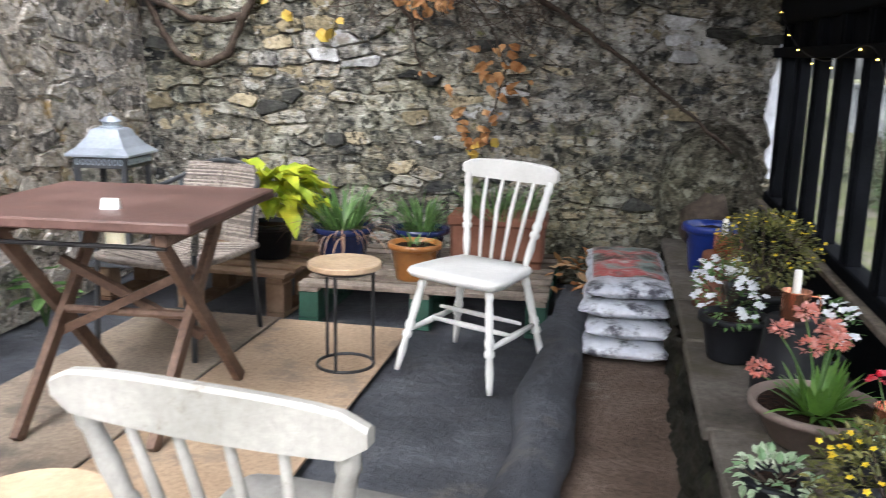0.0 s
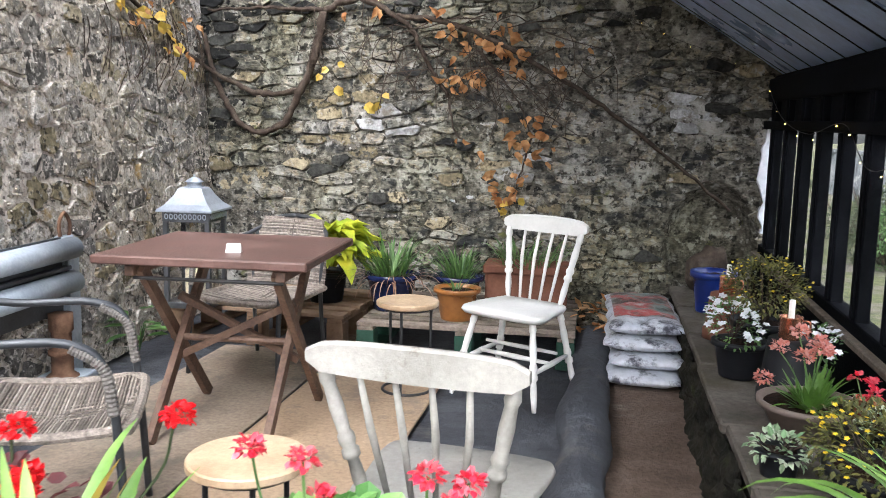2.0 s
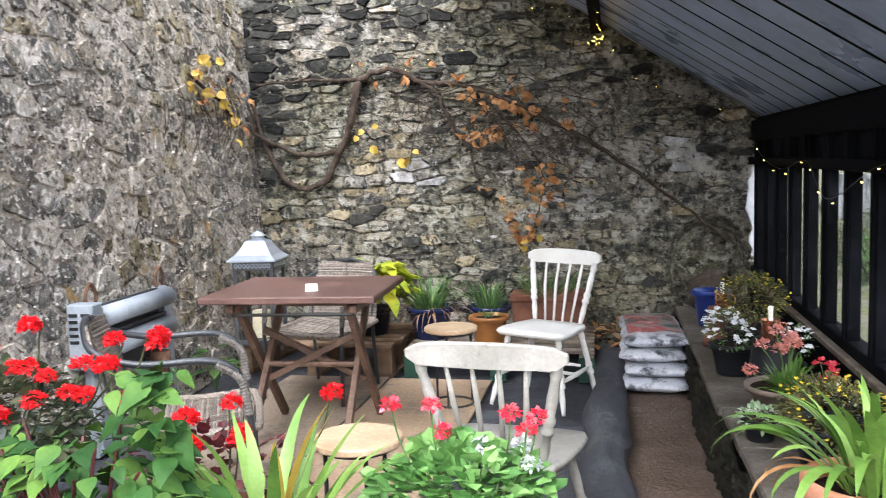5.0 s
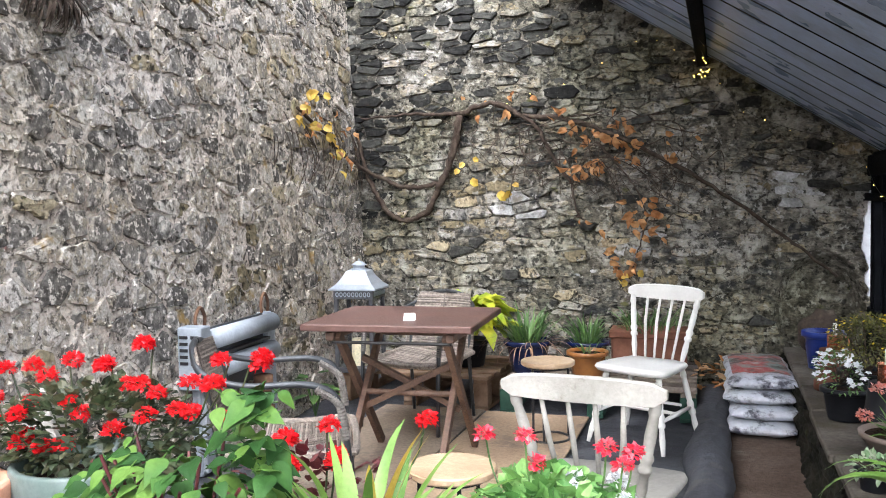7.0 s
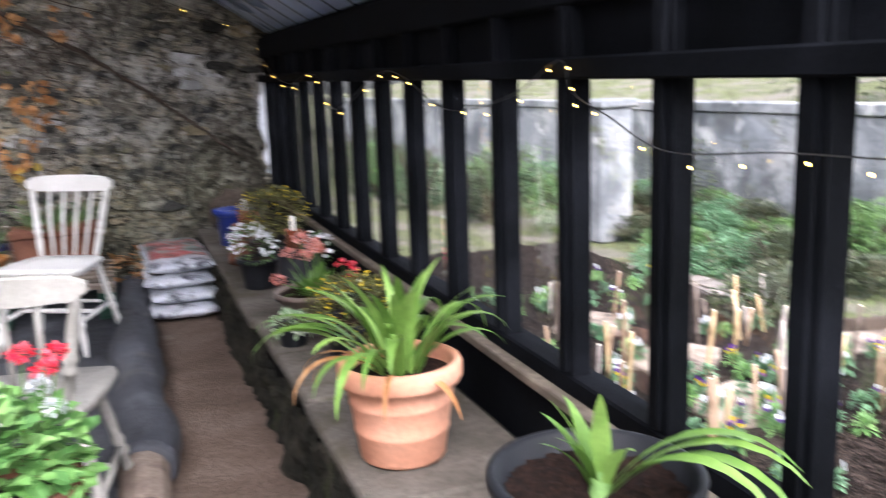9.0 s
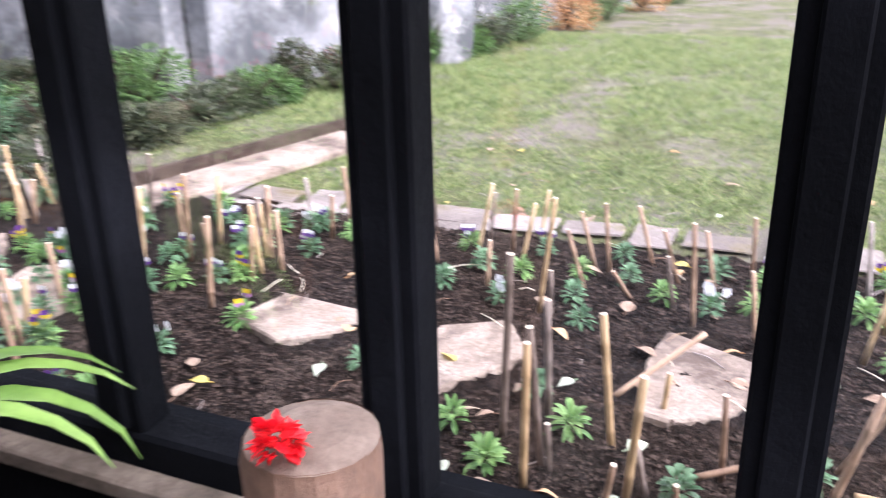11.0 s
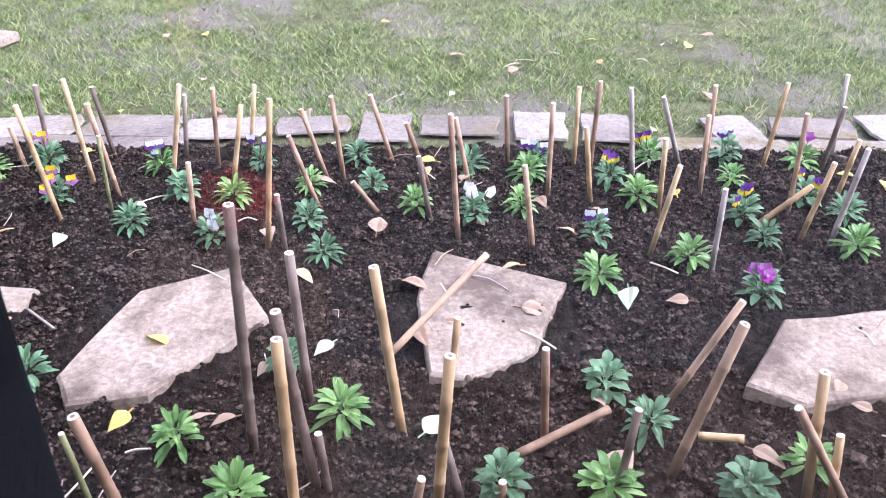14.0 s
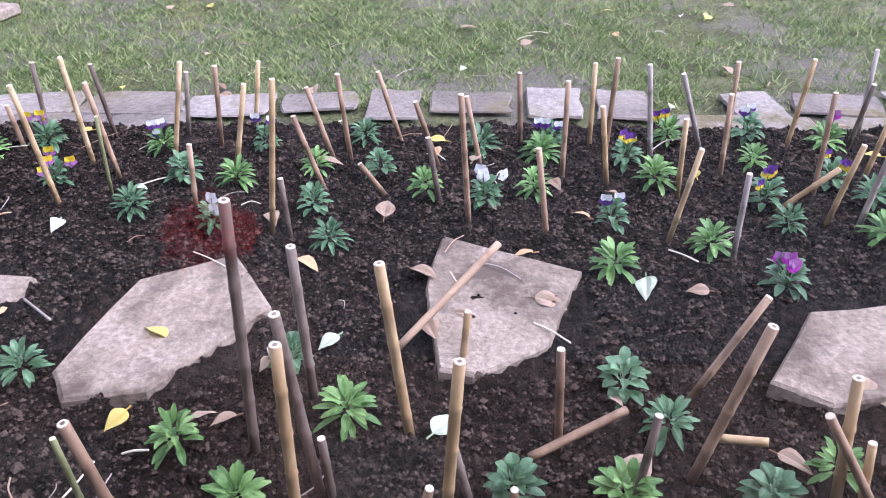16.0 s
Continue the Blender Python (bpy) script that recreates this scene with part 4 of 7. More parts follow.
def heater():
    he = thing("tube_heater", "grey galvanised twin-tube garden heater against the wall", "heater", pose(-.90, -2.37, .0, 0, 0, 94))
    # local x runs along the wall
    for x in (-.36, .36):
        bm = bmesh.new()
        box(bm, x - .05, x + .05, -.02, .03, .0, .74, .006)
        box(bm, x - .045, x + .045, -.045, -.02, .02, .73, .004)
        plate = part("side_plate", bm, "galv", he)
        bm = bmesh.new()
        tube(bm, curve([(x - .035, 0, .73), (x - .045, 0, .80), (x, 0, .85), (x + .045, 0, .80), (x + .035, 0, .73)], 5), .009, 8)
        part("carry_handle", bm, "rust", plate, "rusty hoop handle")
    for z, r, mat in ((.69, .052, "galv"), (.53, .052, "galv")):
        bm = bmesh.new()
        tube(bm, [(-.33, -.06, z), (.33, -.06, z)], r, 20)
        part("heat_tube", bm, mat, he, "", True)
    bm = bmesh.new()
    box(bm, -.33, .33, -.01, .0, .38, .74)
    box(bm, -.33, .33, -.05, -.012, .585, .605, .004)
    part("reflector", bm, "dark_steel", he)
    bm = bmesh.new()
    box(bm, -.51, -.415, -.09, .04, .46, .77, .006)
    cbox = part("control_box", bm, "galv", he)
    for i in range(5):
        bm = bmesh.new()
        for c in (-.055, .005):
            box(bm, -.516, -.508, c - .022, c + .022, .585 + .032 * i, .601 + .032 * i, .002)
        part("vent_slot", bm, "black_metal", cbox)
    bm = bmesh.new()
    lathe(bm, [(.075, .10), (.05, .12), (.05, .20), (.062, .205), (.062, .225), (.045, .23), (.045, .31), (.055, .32), (.055, .40), (0, .40)], 16, (.20, -.06, 0))
    part("burner_flue", bm, "rust", he, "rusted cast-iron flue", True)
    bm = bmesh.new()
    box(bm, -.15, .34, -.16, .05, .0, .10, .006)
    tray = part("base_tray", bm, "galv", he)
    bm = bmesh.new()
    box(bm, -.10, .02, -.164, -.160, .03, .07)
    part("label_plate", bm, "yellow_tag", tray, "yellow warning label")


heater()


def pallet(name, m, lx, ly, h, mat, block, label):
    pa = thing(name, label, "pallet", m)
    n = max(3, round(ly / .13))
    bm = bmesh.new()
    box(bm, -lx / 2, lx / 2, -.045, .045, h - .022, h, .003)
    slat = finish("slat", bm, mat)
    for i in range(n):
        piece("slat", slat, pa, pose(0, -ly / 2 + .05 + (ly - .1) * i / (n - 1), 0, 0, 0, random.Random(i).uniform(-.6, .6)))
    for x in (-lx / 2 + .05, 0, lx / 2 - .05):
        bm = bmesh.new()
        box(bm, x - .045, x + .045, -ly / 2, ly / 2, h - .045, h - .023)
        part("bearer", bm, mat, pa)
        for y in (-ly / 2 + .05, 0, ly / 2 - .05):
            bm = bmesh.new()
            box(bm, x - .05, x + .05, y - .05, y + .05, .022, h - .046, .004)
            part("block", bm, block, pa)
        bm = bmesh.new()
        box(bm, x - .05, x + .05, -ly / 2, ly / 2, 0, .021)
        part("skid", bm, block, pa)
    return pa


pallet("pallet", pose(.86, -.62, .0, 0, 0, 1), 1.22, .98, .20, "pallet", "green_paint", "weathered grey pallet with green painted blocks under the pots")
pallet("pallet", pose(-.36, -.66, .0, 0, 0, -3), 1.10, .80, .22, "pallet_new", "pallet_new", "brown wooden pallet under the lantern and yellow hosta")


def pot(name, m, r0, r1, h, mat, label, rim=.012, soil=True, n=28, group=""):
    po = thing(name, label, "plant pot", m, group)
    bm = bmesh.new()
    lathe(bm, [(0, 0), (r0 * .97, 0), (r0, .008), (r0 + (r1 - r0) * .75, h * .8), (r1, h * .84), (r1 + rim, h * .86), (r1 + rim, h * .985), (r1 + rim * .6, h), (r1 - .008, h), (r1 - .014, h * .86), (r0 * .9, h * .5), (0, h * .5)], n)
    part("body", bm, mat, po, "", True)
    if soil:
        bm = bmesh.new()
        lathe(bm, [(r1 - .010, h * .88), (r1 * .6, h * .90), (0, h * .91)], n)
        for v in bm.verts:
            v.co.z += noise.noise(v.co * 25) * .008
        part("soil", bm, "soil_pot", po, "dark potting soil")
    return po


def tufted(m, label, count, length, width, mat, seed, rise=(0.6, 1.5), droop=(0.6, 1.8), spread=.05, name="grass_plant"):
    rng = random.Random(seed)
    bm = bmesh.new()
    for _ in range(count):
        a = rng.uniform(0, 2 * math.pi)
        r = spread * math.sqrt(rng.random())
        blade(bm, (r * math.cos(a), r * math.sin(a), 0), a + rng.uniform(-.5, .5), length * rng.uniform(.6, 1.1), width * rng.uniform(.7, 1.2), rng.uniform(*rise), rng.uniform(*droop), rng)
    return solid(name, bm, mat, label, "plant", m)


pot("glazed_pot", pose(.36, -.72, .20), .11, .155, .22, "blue_glaze", "dark blue glazed pot on the pallet")
tufted(pose(.36, -.72, .38), "green spiky grass-like plant in the blue pot", 120, .30, .011, "leaf", 1, (.7, 1.5), (.3, 1.6), .09)
tufted(pose(.36, -.72, .37), "withered straw-coloured leaves hanging over the pot", 60, .30, .006, "leaf_brown", 2, (.2, .8), (2.0, 2.9), .12, "dry_leaves")
pot("glazed_pot", pose(.74, -.55, .20), .10, .145, .20, "blue_glaze", "dark blue glazed pot on the pallet")
tufted(pose(.74, -.55, .36), "fine green tufted plant in a dark pot", 90, .26, .009, "leaf", 3, (.7, 1.5), (.3, 1.6), .08)
pot("amber_pot", pose(.79, -.88, .20), .095, .125, .185, "orange_glaze", "small amber glazed pot on the pallet")
tufted(pose(.79, -.88, .36), "a few sprouting leaves in the amber pot", 14, .09, .012, "leaf", 4, (.7, 1.5), (.3, 1.2), .05)
bm = bmesh.new()
box(bm, -.24, .24, -.12, .12, 0, .03)
box(bm, -.25, .25, -.13, .13, .03, .26, .015)
box(bm, -.265, .265, -.145, .145, .22, .275, .01)
trough = thing("terracotta_trough", "long brown terracotta trough of herbs on the pallet", "planter", pose(1.15, -.42, .20, 0, 0, 2))
part("body", bm, "terracotta_old", trough)
tufted(pose(1.15, -.42, .46), "sparse herbs growing in the terracotta trough", 120, .22, .007, "leaf", 6, (.5, 1.5), (.3, 1.9), .20, "herb_plant")

# hosta
rng = random.Random(21)


def hosta_leaf(bm, i):
    a, el = rng.uniform(0, 6.28), rng.uniform(.1, 1.2)
    p = Vector((.17 * math.cos(a) * math.cos(el), .13 * math.sin(a) * math.cos(el), .07 + .25 * math.sin(el)))
    leaf(bm, p, (math.cos(a), math.sin(a), rng.uniform(-.6, .6)), rng.uniform(.14, .22), .62, Vector((0, 0, 1)), .35)


hosta = thing("hosta_plant", "yellowing hosta with large drooping leaves", "plant", pose(-.06, -.70, .38))
leaves_of(hosta, "leaf_hosta", 110, hosta_leaf)
pot("plant_pot", pose(-.06, -.70, .22), .10, .13, .19, "black_plastic", "black pot of the yellow hosta on the pallet")
rng = random.Random(23)
bm = bmesh.new()
for _ in range(12):
    a = rng.uniform(0, 6.28)
    leaf(bm, (.05 * math.cos(a), .05 * math.sin(a), rng.uniform(.12, .3)), (math.cos(a), math.sin(a), rng.uniform(-.3, .5)), rng.uniform(.11, .15), .6)
    tube(bm, [(0, 0, 0), (.05 * math.cos(a), .05 * math.sin(a), .2)], .003, 4)
solid("seedling_plant", bm, "leaf", "broad-leaved green plant growing at the wall foot", "plant", pose(-.86, -1.52, .0))

# sacks of compost


def sack(m, label, mat, seed):
    rng = random.Random(seed)
    sk = thing("compost_sack", label, "sack", m, "stack of compost sacks")
    nx, ny = 18, 34
    lx, ly, h = .39, .92, .092
    for s in (1, -1):
        bm = bmesh.new()
        g = []
        for i in range(nx + 1):
            row = []
            for j in range(ny + 1):
                u, v = math.sin((i / nx - .5) * math.pi), math.sin((j / ny - .5) * math.pi)
                f = max(0, (1 - abs(u) ** 3)) ** .5 * max(0, (1 - abs(v) ** 7)) ** .5
                z = s * h * .5 * f + noise.noise(Vector((u * 2.2 + seed, v * 4, s))) * .010 * f + noise.noise(Vector((u * 7 + seed, v * 13, s * 2))) * .006 * f
                wob = 1 + .03 * math.sin(9 * v + seed) * abs(u)
                pinch = noise.noise(Vector((u * 3, seed * 2.0, 0))) * .02 * abs(v) ** 3
                row.append(bm.verts.new((u * lx / 2 * wob, v * (ly / 2 + pinch), h * .5 + z)))
            g.append(row)
        for i in range(nx):
            for j in range(ny):
                bm.faces.new((g[i][j], g[i + 1][j], g[i + 1][j + 1], g[i][j + 1]))
        part("bag_top" if s > 0 else "bag_underside", bm, mat, sk, "" if s > 0 else "dark-printed underside", True)
    return sk


for i in range(4):
    sack(pose(1.85 + .012 * (i % 2) - .008 * i, (-.86, -.81, -.76, -.72)[i], -.018 + .080 * i, 0, 0, (-2, 1, -1, 2)[i]), "white plastic sack of compost lying in a stack" if i < 3 else "worn printed compost sack on top of the stack", "sack_white", i + 1)
bm = bmesh.new()
nx, ny = 14, 30
g = []
for i in range(nx + 1):
    row = []
    for j in range(ny + 1):
        u, v = i / nx * 1.7 - .85, -.66 + 1.55 * j / ny
        f = max(0, (1 - abs(u) ** 3)) ** .5 * max(0, (1 - abs(v) ** 7)) ** .5
        row.append(bm.verts.new((u * .195, v * .46, .0495 + .046 * f + (noise.noise(Vector((u * 2.2 + 4, v * 4, 1))) * .010 + noise.noise(Vector((u * 7 + 4, v * 13, 2))) * .006) * f)))
    g.append(row)
for i in range(nx):
    for j in range(ny):
        bm.faces.new((g[i][j], g[i + 1][j], g[i + 1][j + 1], g[i][j + 1]))
top = [o for o in scene.objects if o.name.startswith("compost_sack")][-1]
part("printed_front", bm, "sack_print", top, "faded red and green print with soil on it", True)
rng = random.Random(31)
bm = bmesh.new()
for _ in range(40):
    leaf(bm, (rng.uniform(1.47, 1.66), rng.uniform(-.75, -.08), rng.uniform(.10, .24)), (rng.uniform(-1, 1), rng.uniform(-1, 1), rng.uniform(-.4, .4)), rng.uniform(.05, .10), .7)
tagged(solid("fallen_leaves", bm, "leaf_dry", "drift of dry brown leaves beside the sacks", "leaves"), kind="stuff")

# ---- climbing vine, fairy lights ----
rng = random.Random(41)
vine = thing("climbing_vine", "bare twisted vine with a few dry leaves on the stone walls", "vine")
STEMS = (
    (((-.30, -.07, 2.05), (-.36, -.08, 1.75), (-.47, -.08, 1.5), (-.58, -.08, 1.30), (-.76, -.08, 1.24), (-.92, -.08, 1.32), (-1.07, -.09, 1.60), (-1.14, -.10, 1.9)), .022),
    (((-.30, -.07, 2.05), (-.7, -.08, 2.07), (-1.12, -.1, 2.05)), .011),
    (((-.47, -.07, 1.52), (-.75, -.09, 1.50), (-1.0, -.10, 1.60), (-1.17, -.30, 1.75), (-1.13, -.7, 1.88), (-1.10, -1.2, 2.02)), .016),
    (((-.30, -.07, 2.05), (-.05, -.08, 2.12), (.18, -.08, 2.02), (.32, -.08, 1.90), (.42, -.09, 1.70), (.56, -.08, 1.50)), .017),
    (((.20, -.07, 2.02), (.6, -.09, 1.95), (1.13, -.09, 1.71), (1.56, -.08, 1.45), (2.0, -.08, 1.12), (2.37, -.09, .82)), .014),
    (((.56, -.07, 1.5), (.60, -.09, 1.3), (.66, -.08, 1.22)), .006),
    (((1.12, -.07, 1.25), (1.05, -.09, 1.0), (.98, -.08, .78)), .005),
    (((.75, -.07, 1.80), (1.0, -.10, 1.50), (1.12, -.09, 1.25)), .006),
)
for pts, r in STEMS:
    bm = bmesh.new()
    line = curve(pts, 8)
    line = [p + Vector((rng.uniform(-.008, .008), rng.uniform(-.012, .006), rng.uniform(-.008, .008))) for p in line]
    tube(bm, line, [1.35 * r * (1 - .5 * i / len(line)) * rng.uniform(.85, 1.2) for i in range(len(line))], 7)
    part("stem", bm, "bark", vine, "", True)
for i in range(64):
    x = rng.uniform(-.4, 1.5)
    z = 2.05 - .28 * max(0, x) + rng.uniform(-.25, .12)
    bm = bmesh.new()
    line = curve([(x, -.07, z), (x + rng.uniform(-.12, .12), -.12, z - rng.uniform(.05, .2)), (x + rng.uniform(-.2, .2), -.09, z - rng.uniform(.15, .42))], 5)
    tube(bm, line, .0028, 4)
    part("twig", bm, "bark", vine)
for i in range(22):
    x, z = rng.uniform(.0, 1.5), rng.uniform(1.55, 2.05)
    bm = bmesh.new()
    run = rng.choice((-1, 1)) * rng.uniform(.2, .5)
    line = curve([(x, -.08, z), (x + run * .4, -.13, z + rng.uniform(-.06, .08)), (x + run, -.10, z + rng.uniform(-.22, .05)), (x + run * 1.15, -.09, z - rng.uniform(.1, .4))], 5)
    tube(bm, line, [.0045 * (1 - .6 * k / len(line)) for k in range(len(line))], 5)
    part("twig", bm, "bark", vine, "reddish-brown trailing shoot")
for i in range(26):
    y = rng.uniform(-1.6, -.2)
    bm = bmesh.new()
    z = 1.95 + rng.uniform(-.1, .15)
    tube(bm, curve([(-1.13, y, z), (-1.08, y + rng.uniform(-.1, .1), z - .2), (-1.10, y + rng.uniform(-.15, .15), z - rng.uniform(.3, .55))], 5), .003, 4)
    part("twig", bm, "bark", vine)
CLUMPS = ((1.12, 1.32, 7), (1.10, 1.15, 7), (1.0, .98, 6), (.92, .86, 7), (.62, 1.62, 12), (.70, 1.85, 6), (.95, 1.80, 7), (1.05, 1.72, 4), (.50, 1.92, 4), (.15, 2.10, 3), (.85, 1.95, 5), (-.10, 2.08, 2), (1.35, 1.72, 3), (.75, 1.27, 2))
for x, z, n in CLUMPS:
    for _ in range(round(n * 1.6)):
        bm = bmesh.new()
        leaf(bm, (x + rng.gauss(0, .08), -.10 + rng.uniform(-.04, .03), z + rng.gauss(0, .06)), (rng.uniform(-1, 1), rng.uniform(-.6, .1), rng.uniform(-1, .3)), rng.uniform(.035, .085), rng.uniform(.45, .8), Vector((rng.uniform(-.8, .8), -1, rng.uniform(-.5, .8))), rng.uniform(.3, .9), True)
        part("dry_leaf", bm, "leaf_dry", vine, "dry orange-brown leaf")
for x, y, z, n in ((-.25, -.1, 1.62, 4), (.02, -.1, 1.45, 3), (.98, -.1, .82, 4), (-1.08, -1.15, 2.05, 4), (-1.10, -.85, 1.86, 5), (-1.11, -.55, 1.80, 3), (-1.08, -1.0, 2.1, 3)):
    for _ in range(n):
        bm = bmesh.new()
        leaf(bm, (x + rng.uniform(-.08, .08) * (y > -.2) + rng.uniform(0, .05), y + rng.uniform(-.1, .1) * (y < -.2), z + rng.uniform(-.08, .08)), (rng.uniform(-1, 1), rng.uniform(-1, 1), rng.uniform(-1, .5)), rng.uniform(.05, .09), .85, Vector((.5, -1, .3)), .3, True)
        part("yellow_leaf", bm, "leaf_yellow", vine, "yellow autumn leaf")
rng = random.Random(44)
tufted(pose(-.92, -3.60, 2.22, 0, 20, 0), "dark dry root tuft hanging from the wall", 320, .17, .006, "bark", 46, (-1.2, .7), (.4, 2.4), .09, "root_tuft")
for i in range(34):
    bm = bmesh.new()
    y = rng.uniform(-1.25, -.35)
    leaf(bm, (-1.12 + rng.uniform(.02, .06), y, 1.78 - (y + .35) * .22 + rng.gauss(0, .10)), (rng.uniform(.1, 1), rng.uniform(-1, 1), rng.uniform(-1, .4)), rng.uniform(.03, .075), rng.uniform(.45, .8), Vector((1, rng.uniform(-.6, .6), .4)), rng.uniform(.3, .9), True)
    part("dry_leaf", bm, rng.choice(("leaf_dry", "leaf_dry", "leaf_yellow")), vine, "dry ochre leaf")

lights = thing("fairy_lights", "string of small warm fairy lights on black cable", "fairy lights")
bm = bmesh.new()
bmesh.ops.create_icosphere(bm, subdivisions=1, radius=.0032)
bulb = finish("bulb", bm, "bulb", True)
RUNS = (
    ((2.50, -.25, 1.62), (2.52, -.7, 1.39), (2.53, -1.3, 1.30), (2.53, -1.92, 1.34), (2.53, -2.34, 1.17), (2.53, -3.05, 1.31), (2.53, -3.35, 1.30), (2.53, -3.78, 1.19), (2.53, -4.23, 1.23), (2.53, -4.49, 1.31), (2.53, -4.55, 1.24), (2.53, -4.70, 1.19), (2.53, -4.90, 1.13), (2.53, -5.2, 1.145), (2.53, -5.45, 1.15), (2.53, -5.75, 1.17), (2.53, -6.1, 1.27)),
    ((2.45, -.06, 1.72), (2.0, -.09, 1.86), (1.78, -.09, 1.98), (1.50, -.10, 2.30), (1.25, -.09, 2.46), (1.05, -.08, 2.52), (.6, -.09, 2.27), (.2, -.09, 2.16), (-.1, -.09, 2.10), (-.5, -.09, 2.3), (-.87, -.09, 2.78)),
    ((1.50, -.08, 2.26), (1.47, -.3, 2.40), (1.53, -.6, 2.25), (1.46, -.9, 2.36), (1.53, -1.2, 2.24)),
)
for r_i, run in enumerate(RUNS):
    line = curve(run, 10)
    bm = bmesh.new()
    tube(bm, line, .0018, 4)
    part("cable", bm, "wire", lights)
    step = (5, 6, 3)[r_i]
    for i in range(2, len(line), step):
        p = line[i] + Vector((rng.uniform(-.012, .012), rng.uniform(-.02, .02), rng.uniform(-.03, -.004)))
        piece("bulb", bulb, lights, Matrix.Translation(p))
for i in range(12):
    piece("bulb", bulb, lights, Matrix.Translation((1.50 + rng.uniform(-.06, .06), -.12 + rng.uniform(-.05, .03), 2.24 + rng.uniform(-.03, .03))))

# ---- pots and plants on the ledge ----
LZ = .314
pot("blue_planter", pose(2.21, -.80, LZ), .085, .115, .23, "bright_blue", "bright blue glazed planter on the ledge")


bm = bmesh.new()
bmesh.ops.create_icosphere(bm, subdivisions=3, radius=1)
for v in bm.verts:
    v.co = Vector((v.co.x * .14, v.co.y * .10, max(v.co.z, -.75) * .16 + .12)) * (1 + .22 * noise.noise(v.co * 1.8))
solid("field_stone", bm, "brown_stone", "rounded brown stone set in the hollow of the wall", "stone", pose(2.26, -.16, LZ, 0, 0, 15), smooth=True)


def copper_mug(x, y, z, h, candle, label):
    mg = thing("copper_mug", label, "mug", pose(x, y, z), "copper mugs")
    bm = bmesh.new()
    lathe(bm, [(0, 0), (.037, 0), (.04, .004), (.04, h), (.043, h + .003), (.038, h + .003), (.037, .01), (0, .01)], 20)
    part("body", bm, "copper", mg, "", True)
    bm = bmesh.new()
    tube(bm, curve([(.039, 0, h * .85), (.065, 0, h * .8), (.066, 0, h * .3), (.039, 0, h * .2)], 5), .004, 6)
    part("handle", bm, "copper", mg, "", True)
    if candle:
        c = thing("candle", "white candle standing in a copper mug", "candle", pose(x, y, z + .012))
        bm = bmesh.new()
        lathe(bm, [(0, 0), (.011, 0), (.011, candle), (.006, candle + .003), (0, candle)], 12)
        part("wax", bm, "wax", c, "", True)
        bm = bmesh.new()
        tube(bm, [(0, 0, candle), (.001, 0, candle + .008)], .001, 4)
        part("wick", bm, "wire", c)


def upturned(x, y, h, r, mat, label):
    bm = bmesh.new()
    lathe(bm, [(0, h), (r * .78, h), (r * .8, h - .01), (r, .05), (r * 1.06, .045), (r * 1.06, 0), (r * .9, 0), (0, .02)], 24)
    solid("upturned_pot", bm, mat, label, "pot", pose(x, y, LZ), smooth=True)


upturned(2.20, -1.42, .22, .10, "terracotta_old", "upturned brown pot holding a candle mug")
copper_mug(2.20, -1.42, LZ + .221, .075, .125, "small copper mug holding a white candle")
upturned(2.30, -2.40, .24, .11, "black_plastic", "upturned grey-black pot holding a candle mug")
copper_mug(2.287, -2.40, LZ + .241, .08, .13, "copper mug holding a white candle on an upturned pot")
upturned(2.42, -2.93, .10, .09, "black_plastic", "upturned low black pot beside the bowl")
copper_mug(2.41, -2.93, LZ + .101, .09, 0, "copper mug used as a small vase")


def flowering(m, label, name, radii, leaves, leaf_size, leaf_mat, flowers, petal, petal_mat, seed, stem=.2, wide=.6):
    rng = random.Random(seed)
    pl = thing(name, label, "plant", m)
    bm = bmesh.new()
    for _ in range(14):
        a, r = rng.uniform(0, 6.28), rng.uniform(.3, .9)
        tube(bm, [(0, 0, 0), (radii[0] * .4 * r * math.cos(a), radii[1] * .4 * r * math.sin(a), stem * .6), (radii[0] * r * math.cos(a), radii[1] * r * math.sin(a), stem + radii[2] * .5)], .0025, 4)
    part("stem", bm, "bark", pl)
    bm = bmesh.new()
    bush(bm, (0, 0, stem), radii, leaves, leaf_size, rng, wide, low=-.7)
    part("foliage", bm, leaf_mat, pl)
    bm = bmesh.new()
    for _ in range(flowers):
        th, u = rng.uniform(0, 6.28), rng.uniform(-.25, 1)
        s = math.sqrt(1 - u * u)
        q = rng.uniform(.8, 1.12)
        c = Vector((radii[0] * s * math.cos(th) * q, radii[1] * s * math.sin(th) * q, stem + radii[2] * u * q))
        up = Vector((rng.uniform(-.6, .2), rng.uniform(-.9, .1), 1)).normalized()
        o = up.orthogonal().normalized()
        for k in range(5):
            d = Matrix.Rotation(k * 1.2566, 3, up) @ o
            leaf(bm, c, d + up * .3, petal, .85, up)
    part("blossom", bm, petal_mat, pl)
    return pl


